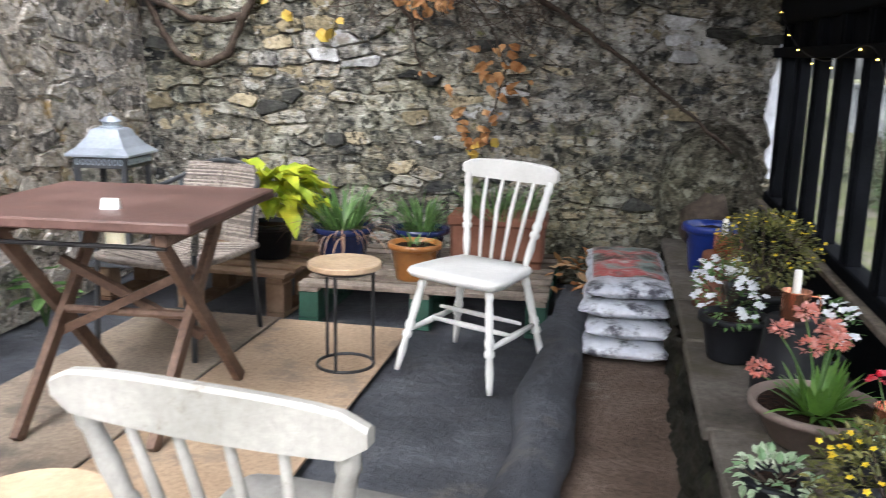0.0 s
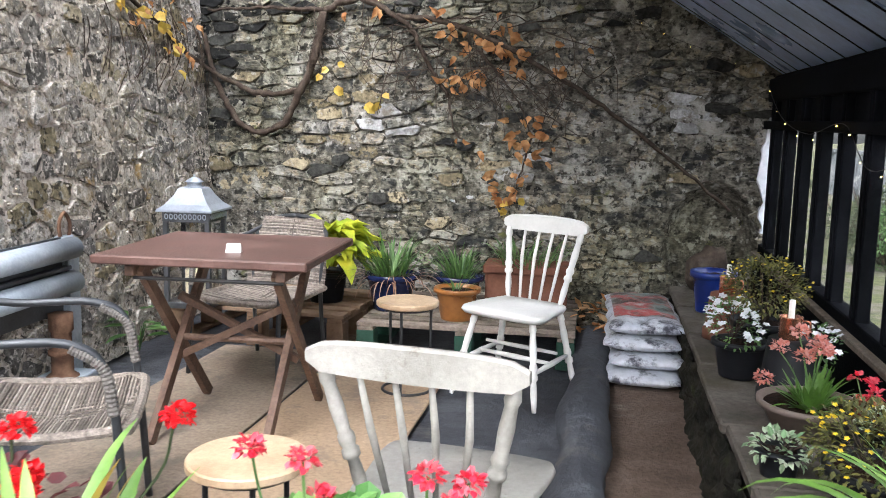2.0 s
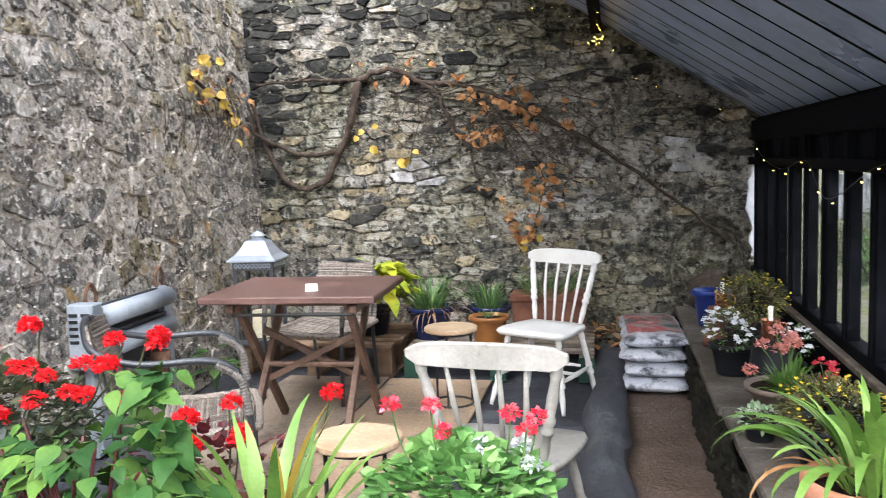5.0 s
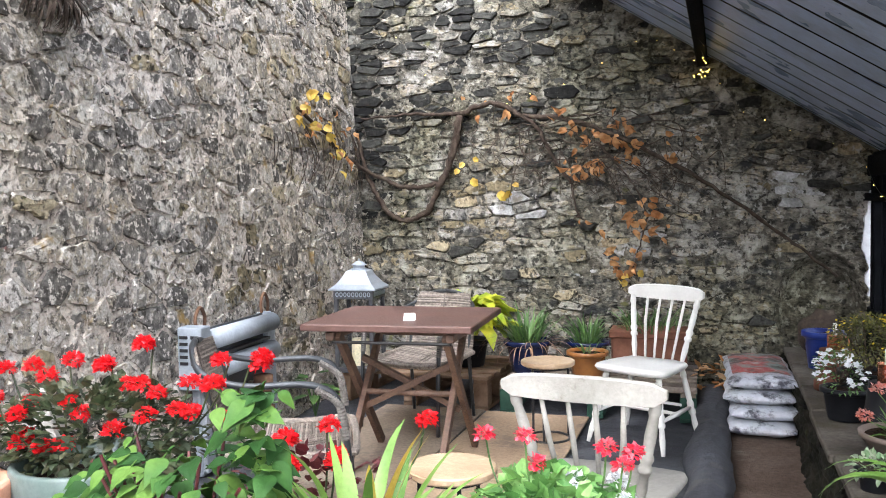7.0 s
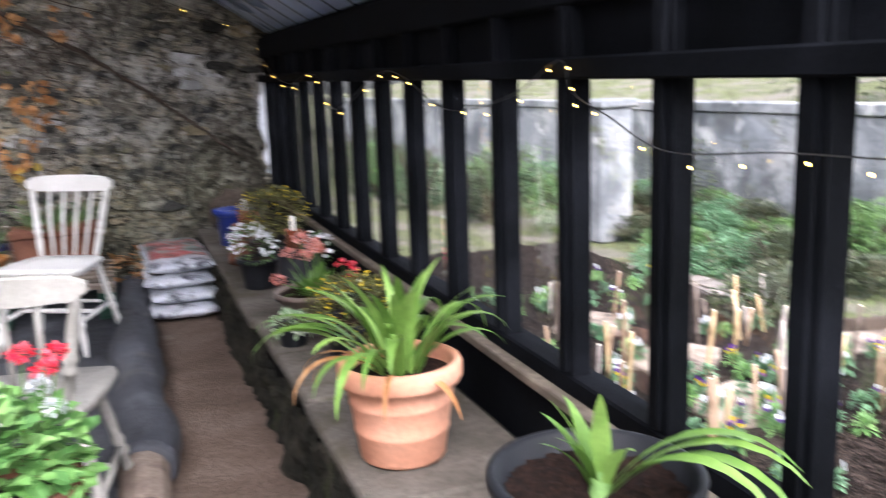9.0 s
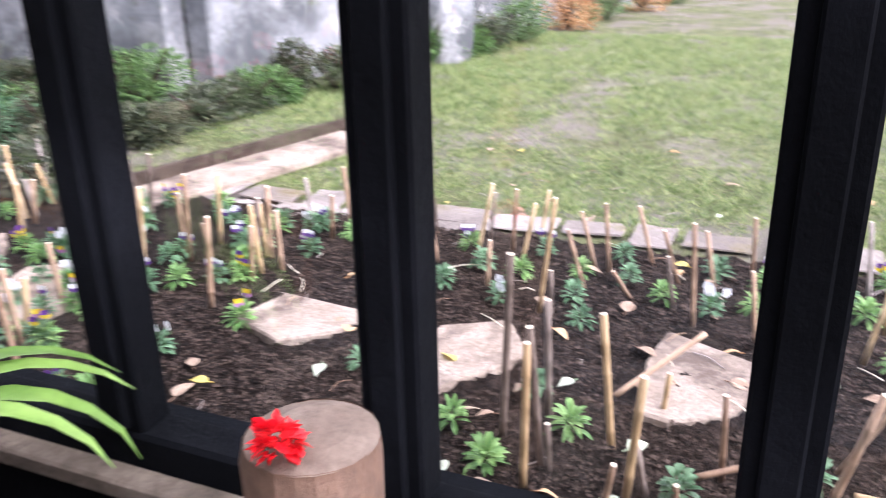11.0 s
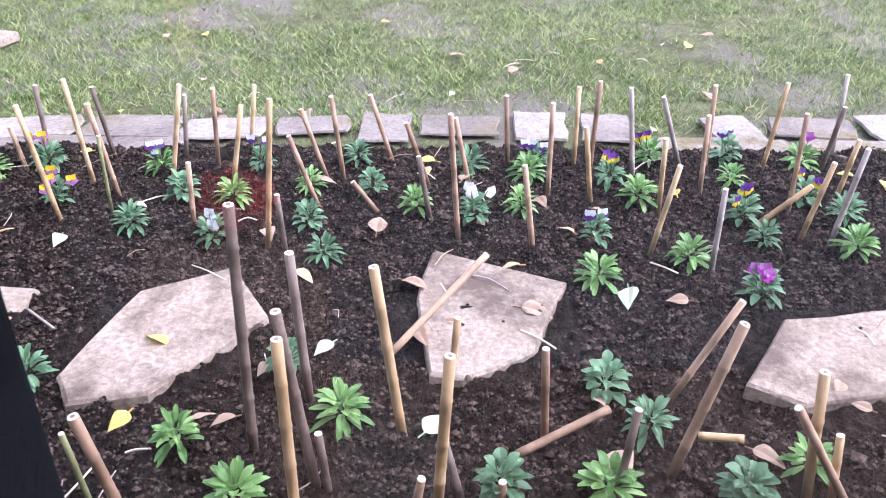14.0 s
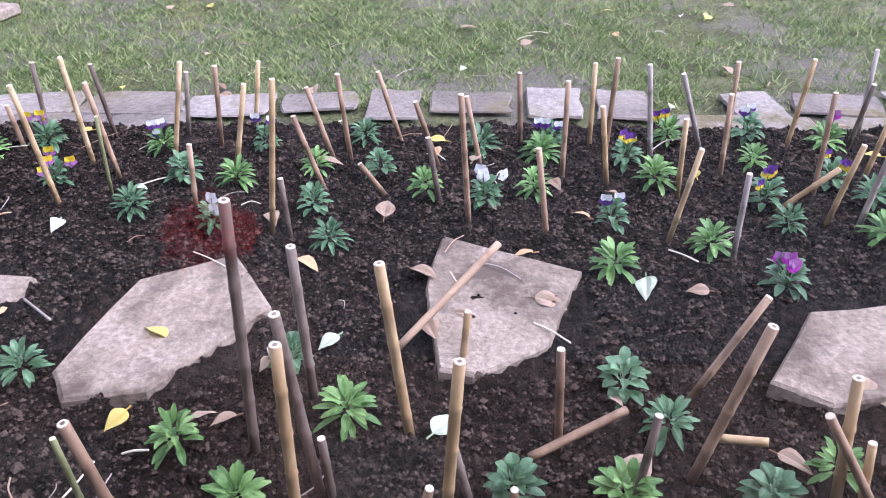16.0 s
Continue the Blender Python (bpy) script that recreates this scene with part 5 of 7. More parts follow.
pot("plant_pot", pose(2.30, -1.80, LZ), .10, .13, .18, "black_plastic", "black pot of the yellow-flowered shrub on the ledge")
flowering(pose(2.30, -1.80, LZ + .15), "bushy small-leaved shrub with tiny yellow flowers", "shrub", (.17, .28, .14), 1500, .020, "leaf_olive", 70, .008, "petal_yellow", 51, .17)
pot("plant_pot", pose(2.17, -2.08, LZ), .08, .105, .15, "black_plastic", "dark pot of the white flowers on the ledge")
flowering(pose(2.15, -1.98, LZ + .13), "trailing plant with small white flowers", "bedding_plant", (.11, .34, .09), 260, .022, "leaf", 70, .017, "petal_white", 52, .07)
pot("plant_pot", pose(2.36, -2.35, LZ), .06, .08, .12, "black_plastic", "small black pot of white flowers by the sill")
flowering(pose(2.40, -2.35, LZ + .13), "small white flowers by the window sill", "bedding_plant", (.08, .14, .08), 90, .022, "leaf", 26, .016, "petal_white", 53, .08)
# bowl of coral geranium
bowl = thing("stoneware_bowl", "wide grey-brown stoneware bowl on the ledge", "bowl", pose(2.30, -2.72, LZ))
bm = bmesh.new()
lathe(bm, [(0, 0), (.10, 0), (.11, .006), (.155, .085), (.17, .09), (.172, .108), (.16, .11), (.15, .095), (.10, .06), (0, .06)], 32)
part("body", bm, "brown_glaze", bowl, "", True)
bm = bmesh.new()
lathe(bm, [(.152, .093), (.1, .096), (0, .10)], 24)
part("soil", bm, "soil_pot", bowl)
tufted(pose(2.29, -2.76, LZ + .09), "spiky green rosette growing in the bowl", 70, .15, .017, "leaf_lily", 54, (.3, 1.4), (.1, .9), .03, "rosette_plant")
rng = random.Random(55)
cor = thing("coral_geranium", "coral-pink flower heads on thin stems in the bowl", "plant", pose(2.30, -2.70, LZ + .09))
for x, y, z in ((-.06, .22, .12), (-.02, .12, .20), (.02, .02, .19), (.0, -.12, .20), (-.12, .16, .02), (.05, .10, .15), (-.03, -.02, .15)):
    bm = bmesh.new()
    tube(bm, curve([(0, 0, 0), (x * .6, y * .6, z * .7), (x, y, z)], 4), .0025, 5)
    part("stem", bm, "leaf", cor)
    bm = bmesh.new()
    head(bm, (x, y, z + .015), .034, 80, .016, rng)
    part("flower_head", bm, "petal_coral", cor, "coral-pink flower head")
pk = thing("pink_flower", "bright pink flower spray in the copper mug", "flower", pose(2.41, -2.93, LZ + .13))
for x, y, z in ((.02, .02, .10), (.0, -.06, .09), (-.02, .06, .11)):
    bm = bmesh.new()
    tube(bm, [(0, 0, 0), (x, y, z)], .002, 4)
    part("stem", bm, "leaf", pk)
    bm = bmesh.new()
    head(bm, (x, y, z), .02, 18, .022, rng)
    part("flower_head", bm, "petal_pink", pk)
pot("plant_pot", pose(2.13, -3.12, LZ), .05, .06, .08, "black_plastic", "small black pot on the ledge")
flowering(pose(2.13, -3.12, LZ + .06), "low variegated green and white foliage plant", "foliage_plant", (.09, .10, .04), 130, .028, "leaf_varieg", 0, .01, "petal_white", 57, .02)
pot("plant_pot", pose(2.31, -3.42, LZ), .10, .13, .16, "black_plastic", "black pot of the yellow daisies on the ledge")
flowering(pose(2.31, -3.40, LZ + .12), "twiggy shrub dotted with small yellow flowers", "shrub", (.17, .29, .12), 1500, .019, "leaf_olive", 80, .008, "petal_yellow", 58, .06)
pot("plant_pot", pose(2.42, -3.05, LZ), .06, .075, .14, "black_plastic", "small black pot of pale succulents")
flowering(pose(2.42, -3.06, LZ + .12), "pale grey-green succulents in a black pot", "succulent", (.06, .09, .04), 80, .03, "leaf_varieg", 0, .01, "petal_white", 59, .03)

# terracotta pot with strap leaves
tp = thing("terracotta_pot", "ribbed terracotta pot with thick rim on the ledge", "plant pot", pose(2.205, -4.22, LZ))
bm = bmesh.new()
lathe(bm, [(0, 0), (.108, 0), (.112, .006), (.122, .075), (.126, .08), (.124, .086), (.133, .15), (.137, .155), (.135, .161), (.142, .205), (.158, .208), (.163, .218), (.163, .25), (.157, .262), (.146, .262), (.138, .25), (.136, .2), (.1, .15), (0, .15)], 40)
part("body", bm, "terracotta", tp, "", True)
bm = bmesh.new()
lathe(bm, [(.138, .222), (.08, .226), (0, .23)], 28)
part("soil", bm, "soil_pot", tp)
rng = random.Random(61)


def strap_leaf(spread, lo, hi, w0, w1, r0, r1, d0, d1, arc=(0, 6.28)):
    def make(bm, i):
        a = rng.uniform(*arc)
        r = spread * math.sqrt(rng.random())
        blade(bm, (r * math.cos(a), r * math.sin(a), 0), a + rng.uniform(-.4, .4), rng.uniform(lo, hi), rng.uniform(w0, w1), rng.uniform(r0, r1), rng.uniform(d0, d1), rng, 10)
    return make


aga = thing("agapanthus", "arching strap-leaved agapanthus in the terracotta pot", "plant", pose(2.205, -4.22, LZ + .23))
leaves_of(aga, "leaf_lily", 26, strap_leaf(.06, .25, .36, .020, .032, 1.15, 1.5, .6, 1.8))
leaves_of(aga, "leaf_lily", 17, strap_leaf(.07, .28, .42, .022, .032, .8, 1.2, 2.0, 3.0))
leaves_of(aga, "leaf_dry", 5, strap_leaf(.07, .2, .34, .012, .018, .2, .8, 1.6, 2.8, (2.0, 6.0)), "withered yellow strap leaf")
# black tub
bt = thing("black_tub", "wide black plastic tub half full of soil on the ledge", "plant pot", pose(2.295, -5.04, LZ))
bm = bmesh.new()
lathe(bm, [(0, 0), (.135, 0), (.14, .008), (.172, .265), (.188, .268), (.190, .287), (.180, .29), (.168, .285), (.155, .18), (0, .18)], 40)
part("body", bm, "black_plastic", bt, "", True)
bm = bmesh.new()
sheet(bm, -.165, .165, -.165, .165, .012, lambda x, y: .252 + rough(x, y, 30, .012) + rough(x, y, 90, .006))
bmesh.ops.delete(bm, geom=[v for v in bm.verts if v.co.x ** 2 + v.co.y ** 2 > .166 ** 2], context="VERTS")
part("soil", bm, "soil_pot", bt, "crumbly dark potting soil")
rng = random.Random(63)
aga = thing("agapanthus", "young strap-leaved agapanthus in the black tub", "plant", pose(2.305, -5.045, LZ + .24))
bm = bmesh.new()
tube(bm, curve([(-.012, -.01, -.02), (-.004, -.004, .03), (0, 0, .07)], 4), .019, 10)
part("stem", bm, "leaf_fresh", aga, "pale blanched base", True)
leaves_of(aga, "leaf_lily", 2, strap_leaf(.012, .36, .44, .028, .034, .8, 1.0, 2.5, 2.9, (-1.6, -1.3)))
leaves_of(aga, "leaf_lily", 2, strap_leaf(.012, .36, .44, .026, .032, .9, 1.1, 2.0, 2.5, (-1.1, -.7)))
leaves_of(aga, "leaf_lily", 9, strap_leaf(.012, .14, .24, .022, .030, 1.15, 1.5, .3, 1.5))
pot("plant_pot", pose(2.40, -5.37, LZ), .075, .095, .18, "brown_glaze", "grey-brown pot on the ledge by the window")
# cut log with a red flower
lg = thing("cut_log", "upright cut log with bark on the ledge", "log", pose(2.385, -5.62, LZ))
bm = bmesh.new()
lathe(bm, [(0, .001), (.059, 0), (.061, .1), (.057, .25), (.060, .40), (.056, .425)], 22)
for v in bm.verts:
    v.co += Vector((v.co.x, v.co.y, 0)) * noise.noise(v.co * 22) * .10
part("bark", bm, "leg_wood", lg)
bm = bmesh.new()
lathe(bm, [(.0565, .424), (.035, .432), (0, .434)], 22)
part("cut_face", bm, "log_end", lg, "pale sawn top")
rng = random.Random(64)
rf = thing("red_flower", "red geranium flower head lying on the log", "flower", pose(2.341, -5.618, LZ + .46))
bm = bmesh.new()
head(bm, (0, 0, -.014), .020, 100, .013, rng)
part("flower_head", bm, "petal_red", rf)

# ---- planters in the foreground ----


def tall_pot(x, y, h, r, mat, label):
    return pot("tall_planter", pose(x, y, .012), r * .75, r, h, mat, label)


tall_pot(1.27, -4.47, .52, .17, "terracotta_old", "brown pot of the pink geranium standing on the floor")
rng = random.Random(71)
ge = thing("pink_geranium", "leafy green geranium with pink and white flower heads", "plant", pose(1.26, -4.47, .46))
bm = bmesh.new()
bush(bm, (-.02, 0, .10), (.225, .20, .15), 800, .040, rng, 1.0, True, -.5)
part("foliage", bm, "leaf_mid", ge)
for x, y, z, mat in ((-.20, .09, .31, "petal_pink"), (.10, .05, .31, "petal_pink"), (-.06, .02, .27, "petal_pink"), (-.08, .0, .34, "petal_pink"), (.14, .02, .28, "petal_pink"), (.16, .06, .30, "petal_pink"), (.03, .05, .23, "petal_white"), (.12, .10, .22, "petal_white"), (.15, .02, .20, "petal_white")):
    bm = bmesh.new()
    tube(bm, curve([(x * .5, y * .5, .08), (x * .9, y, z * .7), (x, y, z)], 4), .0025, 5)
    part("stem", bm, "leaf", ge)
    bm = bmesh.new()
    head(bm, (x, y, z), .023, 80, .0145, rng)
    part("flower_head", bm, mat, ge)
tall_pot(.82, -4.50, .50, .14, "black_plastic", "black pot of strap leaves standing on the floor")
lily = thing("lily_plant", "upright bright green strap leaves", "plant", pose(.83, -4.60, .47))
leaves_of(lily, "leaf_lily", 26, strap_leaf(.08, .24, .44, .022, .034, .95, 1.5, .2, 1.3))
leaves_of(lily, "leaf_yellow", 3, strap_leaf(.06, .36, .42, .026, .032, 1.25, 1.45, .3, .6), "yellowing strap leaf")


def geranium(m, label, spots, petal_mat, leaf_mat, seed, radii, count, lsize, base):
    rng = random.Random(seed)
    gt = thing("red_geranium", label, "plant", m)
    bm = bmesh.new()
    bush(bm, (0, 0, base), radii, count, lsize, rng, .9, True, -.7)
    part("foliage", bm, leaf_mat, gt)
    for x, y, z in spots:
        bm = bmesh.new()
        tube(bm, curve([(x * .4, y * .4, base * .4), (x * .85, y, z * .65), (x, y, z)], 4), .003, 5)
        part("stem", bm, "leaf_dark", gt)
        for _ in range(rng.choice((1, 1, 2))):
            bm = bmesh.new()
            head(bm, (x + rng.uniform(-.03, .03), y + rng.uniform(-.02, .02), z + rng.uniform(-.02, .02)), rng.uniform(.025, .033), 150, .014, rng)
            part("flower_head", bm, petal_mat, gt, "scarlet flower head")
    return gt


tall_pot(-.17, -4.35, .60, .20, "green_glaze", "grey-green glazed pot of red geraniums on the floor")
geranium(pose(-.15, -4.32, .52), "red geranium with dull leaves and many scarlet heads", ((-.10, 0, .38), (.04, .02, .37), (.17, .04, .41), (-.18, -.02, .34), (-.08, -.05, .25), (.12, 0, .32), (.20, -.02, .30), (.31, .02, .33), (.44, .02, .38), (.51, .03, .39), (.40, -.02, .31), (-.23, -.06, .16), (-.16, -.10, .14), (-.07, -.12, .13), (-.34, .02, .32), (-.30, .05, .22), (.05, -.12, .22), (-.02, -.14, .17), (.16, -.12, .21), (.26, -.08, .24), (-.30, -.08, .27), (-.38, -.05, .19), (.33, -.05, .26), (-.20, -.12, .24)), "petal_red", "leaf_dark", 73, (.36, .20, .17), 1100, .032, .15)
tall_pot(.51, -4.79, .56, .17, "black_plastic", "black pot of broad green leaves standing on the floor")
rng = random.Random(75)
bg = thing("broad_leaf_plant", "bushy plant with pointed heart-shaped green leaves", "plant", pose(.49, -4.83, .50))


def broad_leaf(bm, i):
    a, u = rng.uniform(0, 6.28), rng.uniform(-.1, 1.0)
    s = math.sqrt(1 - u * u * .9)
    q = rng.uniform(.6, 1.0)
    p = Vector((.30 * s * math.cos(a) * q, .20 * s * math.sin(a) * q, .12 + .22 * u * q))
    if i < 44:
        p = Vector((.18 + rng.uniform(-.07, .07), .02 + rng.uniform(-.06, .06), .28 + rng.uniform(0, .18)))
    heart_leaf(bm, p, (math.cos(a), math.sin(a) - .3, rng.uniform(-.8, .2)), rng.uniform(.042, .076), Vector((rng.uniform(-.3, .3), -.5, 1)), rng)


leaves_of(bg, "leaf_fresh_piece", 260, broad_leaf)
bm = bmesh.new()
for i in range(16):
    a, r = rng.uniform(0, 6.28), rng.uniform(.05, .22)
    tube(bm, [(0, 0, .02), (r * .6 * math.cos(a), r * .5 * math.sin(a), .16), (r * math.cos(a), r * .7 * math.sin(a), rng.uniform(.22, .34))], .004, 5)
part("stem", bm, "leaf_red", bg, "dark red branching stems")
geranium(pose(.62, -4.42, .45), "dark-leaved geranium with scarlet heads among the planters", ((-.10, .02, .27), (.02, .02, .31), (-.24, .02, .31), (.05, 0, .25), (.24, .16, .30), (-.06, -.04, .22)), "petal_red", "leaf_red", 77, (.26, .14, .12), 190, .034, .14)
tall_pot(.62, -4.40, .47, .13, "terracotta_old", "brown pot of the dark-leaved geranium on the floor")
pot("plant_pot", pose(-.42, -4.62, .012), .12, .16, .58, "terracotta", "terracotta pot standing on the floor by the wall")

# ---- garden outside ----


def bed_height(x, y):
    return rough(x, y, 4, .018) + rough(x, y, 15, .017) + rough(x, y, 38, .018) - .006


bm = bmesh.new()
sheet(bm, 2.66, 4.80, -8.6, -.3, .016, bed_height)
solid("flower_bed", bm, "soil", "freshly dug dark soil of a flower bed", "flower bed", kind="structure", smooth=True)
# stepping slabs


def slab(name, cx, cy, corners, h, mat, label, rot=0.0, group="", parent=None):
    bm = bmesh.new()
    rng = random.Random(round(cx * 100 + cy * 7))
    ring = []
    for i, (a, r) in enumerate(corners):
        a2, r2 = corners[(i + 1) % len(corners)]
        if a2 < a:
            a2 += 360
        for t in (0, .34, .67):
            p = Vector((r * math.cos(radians(a)), r * math.sin(radians(a)), 0)).lerp(Vector((r2 * math.cos(radians(a2)), r2 * math.sin(radians(a2)), 0)), t)
            ring.append(p * (rng.uniform(.86, 1.06) if parent else rng.uniform(.98, 1.015)))
    lo = [bm.verts.new(p * 1.01 + Vector((0, 0, -.02))) for p in ring]
    mi = [bm.verts.new(p + Vector((0, 0, h - .006))) for p in ring]
    hi = [bm.verts.new(p * .965 + Vector((0, 0, h + rng.uniform(-.002, .002)))) for p in ring]
    for p, q in ((lo, mi), (mi, hi)):
        for i in range(len(ring)):
            bm.faces.new((p[i], p[(i + 1) % len(ring)], q[(i + 1) % len(ring)], q[i]))
    bm.faces.new(hi)
    m = pose(cx, cy, 0, 0, 0, rot)
    if parent:
        return piece(name, finish(name, bm, mat), parent, m)
    return solid(name, bm, mat, label, "stepping stone", m, group)


def outline(points):
    """Centre and polar corners of a slab given by its corners in the plan."""
    cx, cy = sum(p[0] for p in points) / len(points), sum(p[1] for p in points) / len(points)
    polar = sorted((math.degrees(math.atan2(y - cy, x - cx)) % 360, math.hypot(x - cx, y - cy)) for x, y in points)
    return cx, cy, tuple(polar)


S1 = ((5, .27), (60, .25), (120, .19), (175, .22), (215, .25), (285, .21), (335, .20))
SLABS = (outline(((3.66, -5.01), (3.96, -5.07), (4.06, -5.25), (3.87, -5.37), (3.61, -5.2), (3.58, -5.06))),
         outline(((4.15, -5.7), (4.01, -6.0), (3.9, -5.96), (3.75, -5.91), (3.66, -5.77), (3.68, -5.71), (3.94, -5.67))),
         outline(((3.66, -6.29), (3.87, -6.43), (3.92, -6.72), (3.66, -6.66), (3.6, -6.38))),
         outline(((4.0, -4.50), (3.96, -4.85), (3.84, -4.84), (3.70, -4.66), (3.78, -4.45))),
         (3.75, -3.72, S1), (3.85, -3.15, S1), (3.8, -2.5, S1), (3.8, -7.25, S1))
for i, (x, y, c) in enumerate(SLABS):
    slab("stepping_stone", x, y, c, .014, "sandstone", "irregular pale sandstone stepping slab sunk in the soil", group="stepping stones")


def clods(name, count, lo, hi, mat, label, seed):
    """Loose crumbs, thinly spread over the slabs and thickly over the soil."""
    rng = random.Random(seed)
    vs, fs = [], []
    while len(vs) < count * 6:
        x, y = rng.uniform(3.1, 4.8), rng.uniform(-7.3, -4.0)
        if min((x - a) ** 2 + ((y - b) * .95) ** 2 for a, b, c in SLABS) < .19 ** 2 and rng.random() < .94:
            continue
        s = rng.uniform(lo, hi) * (1.8 if rng.random() < .05 else 1)
        c = Vector((x, y, bed_height(x, y) + s * .35))
        k = len(vs)
        vs += [c + Vector(d) * s * rng.uniform(.55, 1.2) for d in ((1, .2, 0), (-1, -.1, .2), (-.2, 1, .1), (.1, -1, 0), (.2, .1, .8), (0, 0, -.6))]
        fs += [tuple(k + q for q in f) for f in ((0, 2, 4), (2, 1, 4), (1, 3, 4), (3, 0, 4), (2, 0, 5), (1, 2, 5), (3, 1, 5), (0, 3, 5))]
    me = bpy.data.meshes.new(name)
    me.from_pydata(vs, [], fs)
    me.materials.append(MAT[mat])
    tagged(new(name, me), label, "soil", kind="stuff")


clods("soil_crumbs", 95000, .0022, .0062, "soil_crumb", "loose crumbs of dark soil on the flower bed", 81)
clods("soil_clods", 900, .006, .011, "soil_crumb", "lumps of dark soil on the flower bed", 82)
clods("soil_grit", 800, .0016, .0042, "log_end", "pale grit and bits of dry root in the soil", 83)
edging = thing("bed_edging", "row of flat grey-pink stones edging the flower bed", "edging", kind="structure")
rng = random.Random(85)
for row, (x, dx) in enumerate(((5.0, .10), (4.83, .07))):
    y = -1.2
    while y > -8.4:
        l = rng.uniform(.17, .34)
        if rng.random() > (.08 if row == 0 else .35):
            slab("edging_stone", x + (.03 * (y + 5.7) * -.2) + rng.uniform(-.02, .02), y - l / 2, ((35, .5 * math.hypot(l, dx * 2)), (145, .5 * math.hypot(l, dx * 2)), (215, .5 * math.hypot(l, dx * 2)), (325, .5 * math.hypot(l, dx * 2))) if l < dx * 2.4 else ((58, l * .56), (122, l * .56), (238, l * .55), (302, l * .57)), -.014, "edging", "", rng.uniform(-9, 9), parent=edging)
        y -= l + rng.uniform(-.01, .02)


def cane(x, y, dy, h, kind, r):
    """A cut garden cane pushed into the soil; dy is its lean."""
    rng = random.Random(round(x * 1000 + y * 331))
    c = thing("garden_cane", {"l": "pale cut bamboo cane standing in the soil", "b": "brown cut bamboo cane standing in the soil", "d": "dark cut hazel stick standing in the soil", "w": "grey weathered cane standing in the soil", "g": "thin green cane standing in the soil"}[kind], "cane", pose(x, y, -.02), "garden canes")
    bm = bmesh.new()
    top = Vector((rng.uniform(-.02, .02), dy, h + .02))
    n = max(3, round(h / .07))
    pts, rad = [], []
    for i in range(n + 1):
        t = i / n
        p = top * t
        if 0 < i < n:
            for e, s in ((-.004, 1), (0, 1.16), (.004, 1)):
                pts.append(p + top.normalized() * e)
                rad.append(r * s)
        else:
            pts.append(p)
            rad.append(r)
    tube(bm, pts, rad, 8)
    part("stalk", bm, "cane_" + kind, c, "", True)
    bm = bmesh.new()
    d = top.normalized()
    tube(bm, [top, top + d * .0015], [r * .92, r * .9], 8)
    end = part("cut_end", bm, "cane_cut", c, "pale cut end")
    if r > .0085:
        bm = bmesh.new()
        tube(bm, [top + d * .0016, top + d * .002], [r * .45, r * .45], 6)
        part("hollow", bm, "cane_d", end, "dark hollow centre")


FRONT = ((3.33, -5.26, .03, .22, "b"), (3.35, -5.2, .02, .15, "g"), (3.48, -5.42, -.02, .47, "d"), (3.32, -5.52, 0, .34, "l"), (3.4, -5.54, .03, .35, "d"), (3.63, -5.49, .01, .3, "d"), (3.52, -5.67, .04, .33, "l"), (3.39, -5.56, .01, .12, "d"),
         (3.33, -5.69, -.02, .11, "b"), (3.36, -5.73, -.02, .29, "l"), (3.72, -5.75, -.01, .11, "l"), (3.51, -5.91, .01, .2, "b"), (3.63, -6.14, -.11, .2, "b"), (3.45, -6.11, -.07, .29, "b"), (3.39, -6.01, -.02, .17, "d"), (3.39, -6.31, .02, .24, "l"), (3.39, -6.38, .13, .2, "b"), (3.39, -6.35, .01, .12, "l"), (3.39, -5.77, .03, .1, "d"), (3.37, -5.83, 0, .06, "b"))
BACK_N = ((4.16, -5.35, .01, .14, "d"), (4.29, -4.76, .04, .31, "l"), (4.65, -4.58, 0, .23, "d"), (4.51, -4.76, .02, .3, "l"), (4.7, -4.75, .02, .22, "d"), (4.45, -4.85, .03, .26, "b"), (4.36, -4.86, 0, .2, "g"), (4.55, -4.96, -.06, .27, "l"), (4.72, -4.95, -.02, .18, "d"), (4.3, -5.09, -.01, .16, "b"),
          (4.63, -5.07, -.02, .24, "b"), (4.5, -5.14, -.05, .23, "l"), (4.78, -5.13, -.03, .19, "l"), (4.19, -5.3, -.04, .36, "l"), (4.59, -5.39, .06, .19, "b"), (4.39, -5.4, .07, .19, "b"), (4.57, -5.44, .02, .24, "b"), (4.62, -4.52, .01, .13, "b"))
MID = ((4.69, -5.57, .06, .2, "b"), (4.54, -5.68, .06, .18, "b"), (4.33, -5.69, .03, .16, "d"), (4.37, -5.56, .07, .08, "b"), (4.24, -5.76, .02, .32, "b"), (4.55, -5.79, .04, .18, "b"), (4.66, -5.9, .01, .21, "b"), (4.48, -6.0, 0, .25, "b"), (4.66, -6.09, 0, .23, "l"),
       (4.57, -6.12, -.01, .28, "b"), (4.43, -6.11, .03, .21, "l"), (4.6, -6.25, .03, .25, "w"), (4.39, -6.28, .01, .2, "l"), (4.16, -6.21, -.04, .23, "l"), (4.17, -5.94, .03, .21, "b"))
BACK_S = ((4.67, -6.4, .08, .21, "w"), (4.49, -6.41, .01, .22, "b"), (4.67, -6.47, .01, .24, "b"), (4.09, -6.34, 0, .2, "w"), (4.64, -6.62, -.02, .26, "l"), (4.38, -6.61, 0, .26, "b"), (4.3, -6.48, -.13, .12, "l"), (4.24, -6.59, -.04, .2, "l"), (4.65, -6.79, -.02, .19, "d"), (4.77, -6.87, 0, .23, "w"), (4.46, -6.76, -.02, .17, "l"), (4.21, -6.65, -.03, .25, "w"))
